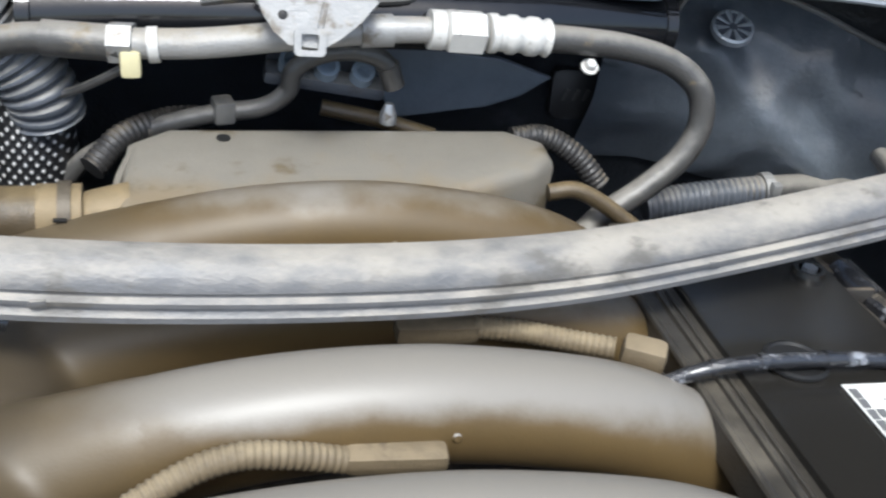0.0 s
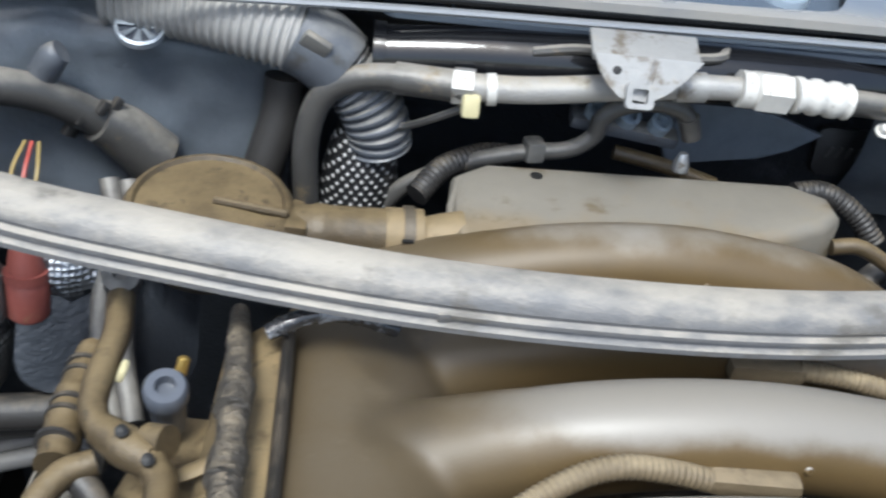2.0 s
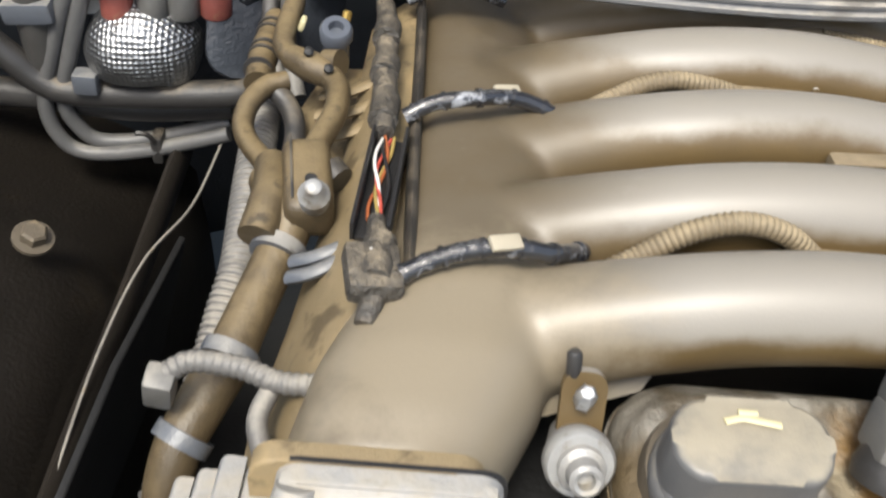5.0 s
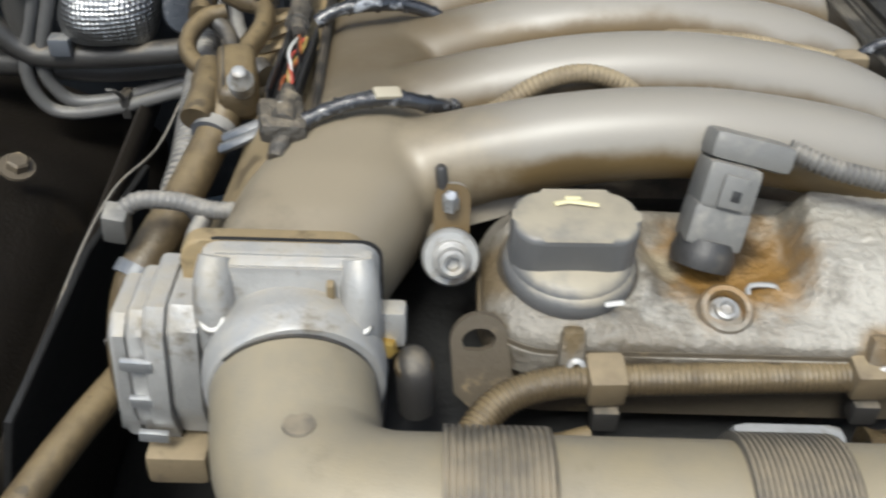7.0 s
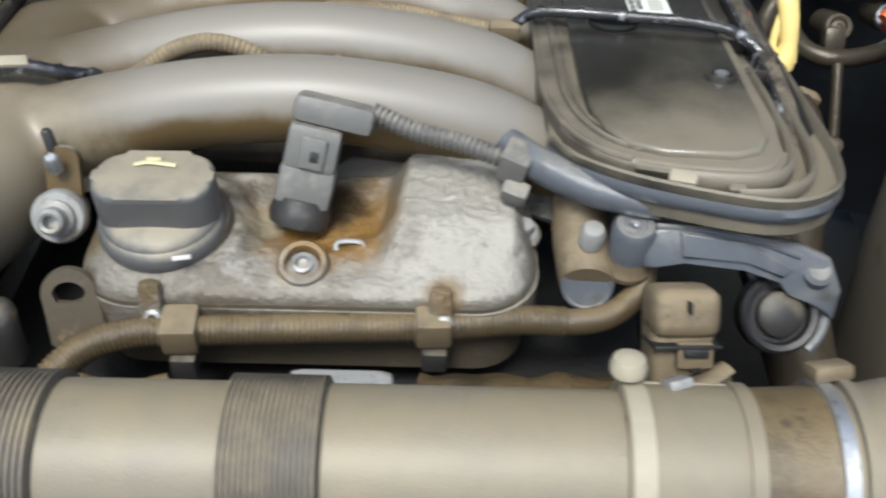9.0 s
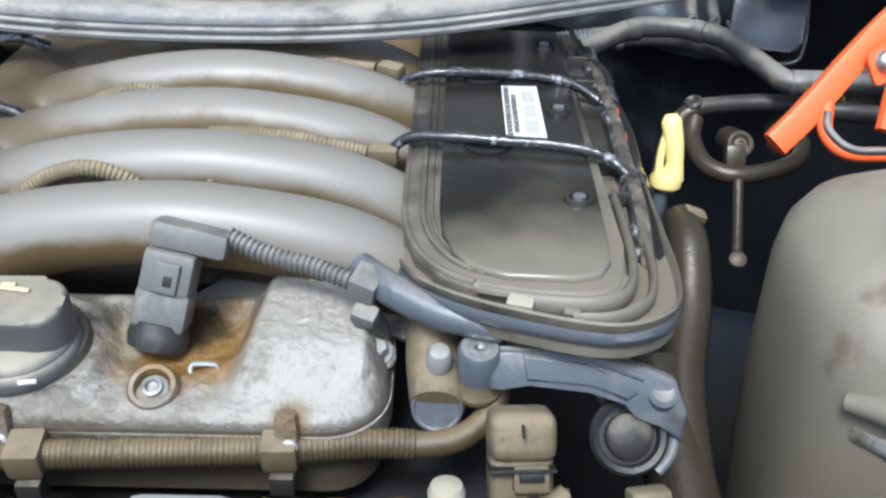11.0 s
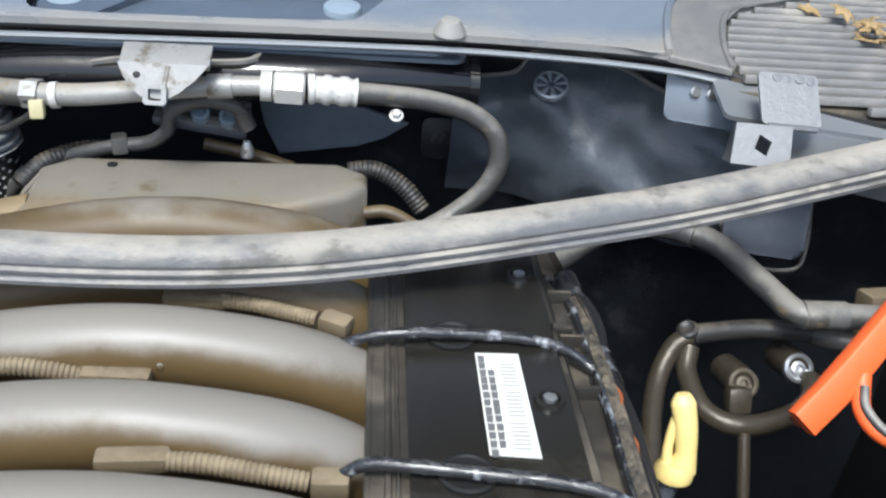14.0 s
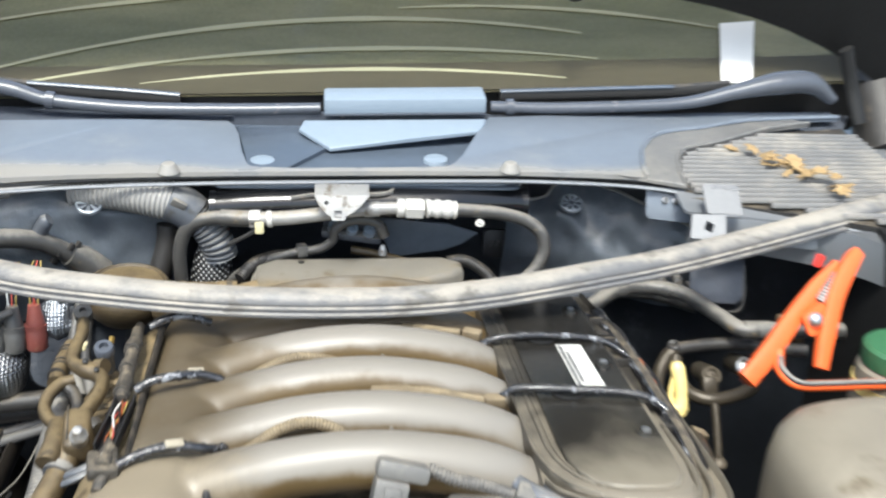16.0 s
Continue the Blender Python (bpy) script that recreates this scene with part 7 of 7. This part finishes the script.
    part("tooth", box(Vector((-0.352, 0.346, 0.901)) + Vector((0.010 * math.cos(a), 0.012 * math.cos(a), 0.0)) + Vector((0.012, -0.004, 0.012)) * math.sin(a), (0.006, 0.006, 0.010), 0.0015, (0, 40, 40)), "rubber", ch)

bw = thing("ribbed_hose", (-0.25, 0.36, 0.95), "pale grey ribbed cabin hose with a clamp cuff", "hose")
part("bellows", sweep([(-0.345, 0.386, 0.978), (-0.290, 0.378, 0.977), (-0.250, 0.371, 0.973), (-0.214, 0.366, 0.966)], [0.0235, 0.0250, 0.0258, 0.0255], 100, 32, lambda s: 1 + 0.055 * math.sin(s * 1000)), "bellows", bw)
part("cuff", sweep([(-0.218, 0.366, 0.967), (-0.202, 0.365, 0.960), (-0.187, 0.364, 0.948)], [0.0265, 0.0270, 0.0262], 5, 32), "bluetray", bw, "smooth grey cuff")
part("cuff_clip", box((-0.203, 0.340, 0.972), (0.020, 0.006, 0.012), 0.002, (20, 30, 0)), "connector", bw)
part("lower_bellows", ribbed([(-0.190, 0.365, 0.950), (-0.172, 0.363, 0.932), (-0.160, 0.362, 0.910), (-0.156, 0.364, 0.890)], 0.0235, 0.0072, 0.16, 28), "bluetray", bw)
solo("drop_hose", sweep([(-0.226, 0.388, 0.925), (-0.228, 0.384, 0.90), (-0.236, 0.376, 0.87), (-0.248, 0.365, 0.83)], 0.0150, 6, 20), "rubber", "black hose dropping behind the refrigerant line", "hose")
solo("rubber_plug", sweep([(-0.378, 0.335, 0.936), (-0.370, 0.333, 0.949), (-0.364, 0.333, 0.954)], [0.010, 0.010, 0.008], 4, 16), "bluetray", "blue-grey rubber plug on the firewall", "plug")
solo("filler_pipe", sweep([(-0.70, 0.22, 0.985), (-0.56, 0.275, 0.985), (-0.47, 0.31, 0.982), (-0.41, 0.335, 0.985)], 0.0035, 6, 8), "rubber_grey", "thin grey edge trim along the wing", "trim")


# ---- wing brackets ----
PLACE = group_at(-0.003, -0.005, -0.003)
def wing_bracket(sx):
    x = 0.468 if sx > 0 else -0.456
    t = thing("wing_bracket", (x, 0.262, 0.95), "bent zinc bracket with a square hole on the wing", "bracket", "wing brackets")
    hole = [(0.0072 * math.cos(radians(20 + 90 * i)) , 0.0088 * math.sin(radians(20 + 90 * i))) for i in range(4)]
    part("plate", slab([(0.023, 0.016), (-0.020, 0.016), (-0.025, -0.016), (0.020, -0.017)], (x, 0.250, 0.987), (1, -0.12 * sx, 0), (0, 0.60, 0.80), 0.003, hole=hole), "zinc", t)
    up_o = (x + (0.000 if sx > 0 else -0.046), 0.262, 0.999)
    part("upper_plate", slab(rounded(0.0, 0.0, 0.046, 0.044, 0.004), up_o, (1, -0.10 * sx, 0), (0, 0.62, 0.55), 0.003), "zinc", t)
    part("bent_lip", sweep([Vector(up_o) + Vector((0.004, -0.003, 0.001)), Vector(up_o) + Vector((0.042, -0.003 - 0.004 * sx, 0.001))], 0.0028, 3, 8), "zinc", t)
    wide = rounded(-0.022, 0, 0.15, 0.050, 0.006) if sx > 0 else rounded(-0.15, 0, 0.022, 0.050, 0.006)
    part("shelf_plate", slab(wide, (x + 0.004 * sx, 0.288, 0.988), (1, -0.18 * sx, -0.03 * sx), (0, 0.95, 0.18), 0.004), "silver", t)
    face = rounded(0.03, -0.03, 0.15, 0.0, 0.005) if sx > 0 else rounded(-0.15, -0.03, -0.03, 0.0, 0.005)
    part("front_face", slab(face, (x + 0.004 * sx, 0.288, 0.988), (1, -0.18 * sx, -0.03 * sx), (0, 0.25, 0.95), 0.004), "silver", t)
    for i in range(5):
        part("dimple", lathe([(0.0038, 0), (0.0038, 0.001), (0.001, 0.0012)], (up_o[0] + 0.006 + 0.0085 * i, 0.290 - 0.0012 * i * sx, 1.0265 + 0.001 * (i % 2)), (0, -0.66, 0.75), 12), "zinc", t)
    part("foot", box((x + 0.012, 0.240, 0.964), (0.044, 0.014, 0.010), 0.003, (20, 0, -8 * sx)), "zinc", t)


wing_bracket(1)
wing_bracket(-1)
stay = thing("cowl_stay", (0.245, 0.38, 0.95), "narrow folded steel stay below the cowl", "stay")
part("web", slab([(-0.008, -0.026), (0.006, -0.026), (0.005, 0.026), (-0.010, 0.026)], (0.247, 0.413, 0.960), (1, 0, -0.25), (0.12, 0.25, 0.95), 0.003), "cowl_end", stay)
for sx in (-0.008, 0.006):
    part("fold", slab([(0, -0.026), (0.006, -0.026), (0.006, 0.026), (0, 0.026)], (0.247 + sx, 0.413, 0.960), (0, -1, 0), (0.12, 0.25, 0.95), 0.002), "cowl_end", stay)
solo("firewall_stud", bolt((0.231, 0.427, 0.944), (0, -0.8, 0.5), 0.0075, 0.012), "steel", "zinc stud with a nut on the firewall", "stud")
solo("firewall_plate", slab(rounded(-0.036, -0.024, 0.036, 0.020, 0.006), (0.455, 0.352, 0.980), (0.95, -0.30, 0), (0, 0.35, 0.92), 0.004, 0.001), "cowl", "blue-grey metal plate with two bright plugs", "plate")
for x, y in ((0.443, 0.3525), (0.456, 0.3485)):
    solo("plate_plug", lathe([(0.0050, 0), (0.0050, 0.002), (0.004, 0.003), (0.001, 0.003)], (x, y, 0.984), (0.2, -0.85, 0.4), 16), "steel", "bright round plug in the metal plate", "plug", "plate plugs")

hh = thing("heater_hose", (0.39, 0.40, 0.80), "dusty blue-grey hose with a ribbed sleeve below the felt pad", "hose")
part("hose", sweep([(0.345, 0.402, 0.818), (0.385, 0.400, 0.824), (0.45, 0.398, 0.825), (0.52, 0.37, 0.815)], 0.0120, 6, 18), "rubber_grey", hh)
part("ribbed_sleeve", ribbed([(0.285, 0.402, 0.806), (0.315, 0.402, 0.813), (0.350, 0.401, 0.819), (0.380, 0.400, 0.823)], 0.0130, 0.0050, 0.10, 20), "bluetray", hh, "blue-grey ribbed sleeve")
part("clamp", sweep([(0.381, 0.400, 0.8235), (0.389, 0.400, 0.8245)], 0.0148, 2, 20), "steel_dull", hh)
part("clamp_ear", box((0.385, 0.386, 0.834), (0.008, 0.008, 0.010), 0.002), "steel_dull", hh)

# ---- right side of the bay ----
PLACE = group_at(-0.006, -0.009, 0)
dp = thing("dipstick", (0.376, 0.045, 0.80), "yellow dipstick loop handle on its tube", "dipstick")
part("handle", sweep([(0.3800, 0.0375, 0.856), (0.3815, 0.041, 0.868), (0.3800, 0.048, 0.884), (0.3775, 0.055, 0.897), (0.3765, 0.0575, 0.903)], [0.0100, 0.0070, 0.0078, 0.0084, 0.0050], 6, 18, flat=0.8), "yellow", dp)
part("side_loop", sweep([(0.3712, 0.039, 0.856), (0.3700, 0.043, 0.866), (0.3722, 0.049, 0.880), (0.3765, 0.054, 0.892)], [0.0050, 0.0034, 0.0034, 0.0040], 6, 12), "yellow", dp)
part("collar", lathe([(0.0090, 0), (0.0125, 0.003), (0.0130, 0.009), (0.0100, 0.014)], (0.3755, 0.037, 0.847), (0.05, 0.2, 1), 20), "yellow", dp)
part("tube", sweep([(0.375, 0.038, 0.850), (0.368, 0.030, 0.81), (0.360, 0.015, 0.76), (0.355, 0.0, 0.68)], 0.0062, 6, 14), "bluetray", dp)
solo("oil_hose", sweep([(0.385, 0.015, 0.835), (0.388, -0.015, 0.828), (0.385, -0.06, 0.80), (0.372, -0.12, 0.775), (0.368, -0.22, 0.74)], [0.013, 0.016, 0.0165, 0.017, 0.018], 8, 18), "pipe_brown", "dusty hose beside the dipstick tube", "hose")
solo("oil_hose", sweep([(0.355, -0.10, 0.775), (0.365, -0.20, 0.745), (0.375, -0.33, 0.715)], 0.024, 8, 18), "pipe_brown", "thick brown hose low beside the tray", "hose")
solo("spring_clip", box((0.394, 0.010, 0.838), (0.020, 0.012, 0.014), 0.003, (10, 25, 10)), "connector_tan", "tan spring clip on the hose", "clip")

PLACE = group_at(-0.004, 0.003, -0.004)
ar = thing("ac_pipe_loop", (0.47, 0.18, 0.78), "grey aluminium pipe loop with two service ports", "pipe")
part("loop", sweep([(0.60, 0.180, 0.842), (0.56, 0.192, 0.840), (0.531, 0.203, 0.840), (0.490, 0.208, 0.838), (0.448, 0.204, 0.836), (0.436, 0.202, 0.834)], 0.0083, 8, 16), "rubber", ar)
part("loop_sleeve", sweep([(0.60, 0.180, 0.842), (0.56, 0.192, 0.840), (0.536, 0.2015, 0.840)], 0.0092, 6, 16), "rubber_grey", ar)
part("stub", lathe([(0.0085, -0.012), (0.0088, 0.004), (0.0065, 0.006), (0.004, 0.004)], (0.432, 0.202, 0.838), (-0.35, -0.2, 0.9), 16), "rubber", ar)
part("drop_pipe", sweep([(0.434, 0.201, 0.834), (0.420, 0.195, 0.826), (0.405, 0.172, 0.808), (0.393, 0.125, 0.792), (0.388, 0.07, 0.775)], 0.0082, 8, 16), "pipe_brown", ar)
part("elbow_pipe", sweep([(0.434, 0.196, 0.826), (0.430, 0.178, 0.814), (0.437, 0.144, 0.806), (0.462, 0.129, 0.804), (0.502, 0.140, 0.804), (0.528, 0.160, 0.806), (0.534, 0.180, 0.812)], 0.0085, 8, 18), "pipe_brown", ar)
for c, mt in (((0.472, 0.166, 0.815), "lug"), ((0.524, 0.186, 0.816), "steel")):
    pt = part("port", sweep([Vector(c) + Vector((-0.002, 0.034, -0.012)), Vector(c) + Vector((0.0, 0.010, -0.004)), Vector(c)], [0.0125, 0.0135, 0.0125], 3, 20), "pipe_brown", ar)
    part("port_ring", lathe([(0.0122, -0.002), (0.0122, 0.004), (0.0100, 0.0055), (0.0082, 0.004), (0.0082, 0.0)], c, (0.0, -0.75, 0.66), 24), mt, pt)
    part("port_core", lathe([(0.0060, -0.002), (0.0058, 0.003), (0.0035, 0.0035), (0.003, 0.001)], c, (0.0, -0.75, 0.66), 14), mt, pt)
part("saddle", box((0.464, 0.150, 0.812), (0.020, 0.018, 0.022), 0.006, (-30, 0, 0)), "pipe_brown", ar)
part("hanger", sweep([(0.463, 0.122, 0.803), (0.463, 0.105, 0.78), (0.463, 0.085, 0.750)], 0.0050, 5, 12), "pipe_brown", ar)
part("hanger_foot", lathe([(0.008, 0), (0.008, 0.006), (0.004, 0.009)], (0.463, 0.080, 0.742), (0, -0.5, 0.85), 12), "lug", ar)
lead = thing("bay_lead", (0.45, 0.31, 0.86), "thick grey taped cable crossing the bay to the wing", "cable")
LEAD = [(0.319, 0.249, 0.864), (0.377, 0.301, 0.87), (0.415, 0.312, 0.87), (0.447, 0.306, 0.87), (0.474, 0.284, 0.87), (0.495, 0.227, 0.87), (0.513, 0.186, 0.87), (0.548, 0.186, 0.87), (0.644, 0.182, 0.87)]
part("sheath", sweep(LEAD, 0.0104, 8, 16, lambda s: 1 + 0.05 * noise.noise(Vector((s * 90, 2, 4)))), "rubber_grey", lead)
for k in (1, 3, 6):
    a, b = Vector(LEAD[k]), Vector(LEAD[k]).lerp(Vector(LEAD[k + 1]), 0.35)
    part("tape_band", sweep([a, b], 0.0113, 3, 16), "rubber_grey", lead)
for x, z in ((0.446, 0.877), (0.469, 0.876)):
    st = thing("firewall_stud", (x, 0.32, z), "small dark grey stud with a hollow end on the firewall", "stud", "firewall studs")
    part("sleeve", sweep([(x + 0.006, 0.360, z), (x + 0.002, 0.335, z), (x, 0.316, z)], [0.0075, 0.0072, 0.0065], 3, 16), "rubber_grey", st)
    part("end_ring", lathe([(0.0055, 0), (0.0055, 0.003), (0.0035, 0.003), (0.003, 0.0005)], (x, 0.316, z), (-0.05, -0.95, 0.2), 16), "steel_dull", st)
part("cuff", sweep([LEAD[6], LEAD[7]], 0.0118, 4, 18), "connector", lead, "grey cable cuff")
wcn = thing("wing_connector", (0.573, 0.200, 0.85), "tan-grey connector block where the cables meet", "connector")
part("body", box((0.585, 0.204, 0.862), (0.030, 0.024, 0.036), 0.004, (-15, 0, 8)), "connector_tan", wcn)
part("lock_tab", box((0.569, 0.196, 0.850), (0.004, 0.006, 0.010), 0.001, (-15, 0, 8)), "yellow", wcn, "yellow locking tab")
sc = thing("strut_cover", (0.523, 0.318, 0.88), "glossy dark box panel behind the cable", "panel")
part("panel", slab(rounded(-0.036, -0.034, 0.036, 0.036, 0.010), (0.523, 0.318, 0.88), (0.98, -0.20, 0), (0.1, 0.50, 0.86), 0.010, 0.004), "wiper", sc)
part("rim", sweep([(0.523 - 0.040, 0.322, 0.88 - 0.006), (0.523 - 0.020, 0.300, 0.88 - 0.036), (0.523 + 0.026, 0.292, 0.88 - 0.038), (0.523 + 0.037, 0.300, 0.88 - 0.018), (0.523 + 0.038, 0.318, 0.88 + 0.020)], 0.0022, 6, 8), "rubber_grey", sc)

tk = thing("washer_reservoir", (0.56, -0.17, 0.60), "rounded translucent beige plastic reservoir", "reservoir")
rows = []
for z, r in ((0.60, 0.90), (0.70, 0.97), (0.80, 1.0), (0.885, 1.0), (0.910, 0.975), (0.925, 0.92), (0.934, 0.82), (0.939, 0.60), (0.941, 0.30), (0.941, 0.02)):
    ring = []
    for j in range(56):
        a = 2 * math.pi * j / 56
        ca, sa = math.cos(a), math.sin(a)
        ring.append(Vector((0.572 + 0.160 * r * math.copysign(abs(ca) ** 0.62, ca), -0.170 + 0.116 * r * math.copysign(abs(sa) ** 0.62, sa), z)))
    rows.append(ring)
part("shell", skin(bmesh.new(), rows), "tank", tk)
part("front_fold", sweep([(0.428, -0.250, 0.880), (0.455, -0.275, 0.892), (0.50, -0.287, 0.895), (0.58, -0.288, 0.893)], [0.006, 0.010, 0.011, 0.010], 6, 12), "tank", tk)
part("level_edge", box((0.452, -0.262, 0.862), (0.04, 0.02, 0.010), 0.004, (0, 0, -40)), "steel_dull", tk)
gp = thing("power_steering_pot", (0.61, 0.045, 0.86), "pale fluid pot with a green screw cap", "fluid pot")
part("pot", lathe([(0.045, -0.06), (0.048, 0.0), (0.046, 0.030), (0.040, 0.036)], (0.640, 0.045, 0.865), (0, 0, 1), 30), "tank", gp)
part("cap", lathe([(0.043, 0.036), (0.044, 0.040), (0.044, 0.056), (0.040, 0.060), (0.001, 0.062)], (0.640, 0.045, 0.865), (0, 0, 1), 30), "green", gp)
part("yellow_ring", lathe([(0.0485, 0.002), (0.0485, 0.014)], (0.640, 0.045, 0.865), (0, 0, 1), 30), "yellow", gp)


def bar(pts, widths, heights, up):
    """A bar of rectangular section with softened edges along pts."""
    path = spline(pts, 5)
    rings, n = [], len(path) - 1
    for i, p in enumerate(path):
        t = (path[min(i + 1, n)] - path[max(i - 1, 0)]).normalized()
        nv = Vector(up) - t * Vector(up).dot(t)
        nv.normalize()
        bv = t.cross(nv)
        f = i / n * (len(widths) - 1)
        k = min(int(f), len(widths) - 2)
        w = widths[k] + (widths[k + 1] - widths[k]) * (f - k)
        h = heights[k] + (heights[k + 1] - heights[k]) * (f - k)
        rings.append([p + bv * a + nv * b for a, b in rounded(-w / 2, -h / 2, w / 2, h / 2, min(w, h) * 0.22, 2)])
    return skin(bmesh.new(), rings)


ja = thing("jump_clamp", (0.53, 0.08, 0.90), "bright orange jump-lead clamp with a coiled lead", "clamp")
FACE = (0.25, -0.72, 0.62)
part("jaw", bar([(0.463, 0.052, 0.878), (0.492, 0.070, 0.902), (0.528, 0.096, 0.936), (0.560, 0.117, 0.964), (0.590, 0.134, 0.985)], [0.022, 0.023, 0.021, 0.019, 0.015], [0.012, 0.014, 0.014, 0.012, 0.010], FACE), "orange", ja)
part("jaw_lip", bar([(0.466, 0.060, 0.871), (0.494, 0.080, 0.892), (0.528, 0.106, 0.922)], [0.010, 0.011, 0.010], [0.016, 0.018, 0.016], FACE), "red", ja, "darker red inner jaw")
part("handle", bar([(0.548, 0.050, 0.893), (0.560, 0.074, 0.925), (0.578, 0.104, 0.962), (0.602, 0.128, 0.992), (0.614, 0.138, 1.000)], [0.016, 0.020, 0.021, 0.020, 0.015], [0.010, 0.012, 0.012, 0.012, 0.010], FACE), "orange", ja)
part("cheek", slab(rounded(-0.016, -0.014, 0.016, 0.014, 0.006, 3), (0.548, 0.086, 0.938), (0.8, 0.35, 0.45), (-0.35, 0.30, 0.80), 0.004), "orange", ja)
part("pivot", lathe([(0.0085, -0.010), (0.0085, 0.008), (0.006, 0.011), (0.001, 0.012)], (0.545, 0.084, 0.938), (0.25, -0.80, 0.55), 18), "steel", ja, "bright pivot rivet")
part("spring", ribbed([(0.560, 0.104, 0.950), (0.572, 0.112, 0.962), (0.586, 0.122, 0.976)], 0.010, 0.0042, 0.25, 14), "steel_dull", ja)
part("lead", sweep([(0.505, 0.072, 0.905), (0.502, 0.052, 0.890), (0.515, 0.035, 0.882), (0.545, 0.025, 0.886), (0.60, 0.012, 0.895), (0.68, 0.0, 0.90)], 0.0062, 8, 14), "orange", ja)
part("lead_core", sweep([(0.503, 0.062, 0.903), (0.502, 0.048, 0.8945), (0.516, 0.031, 0.8870), (0.545, 0.0215, 0.8910), (0.60, 0.0085, 0.9000), (0.68, -0.0035, 0.9050)], 0.0034, 8, 10), "rubber_grey", ja, "grey core of the lead")
part("red_tip", box((0.566, 0.135, 0.990), (0.010, 0.008, 0.016), 0.002, (0, 20, 30)), "red_bright", ja)
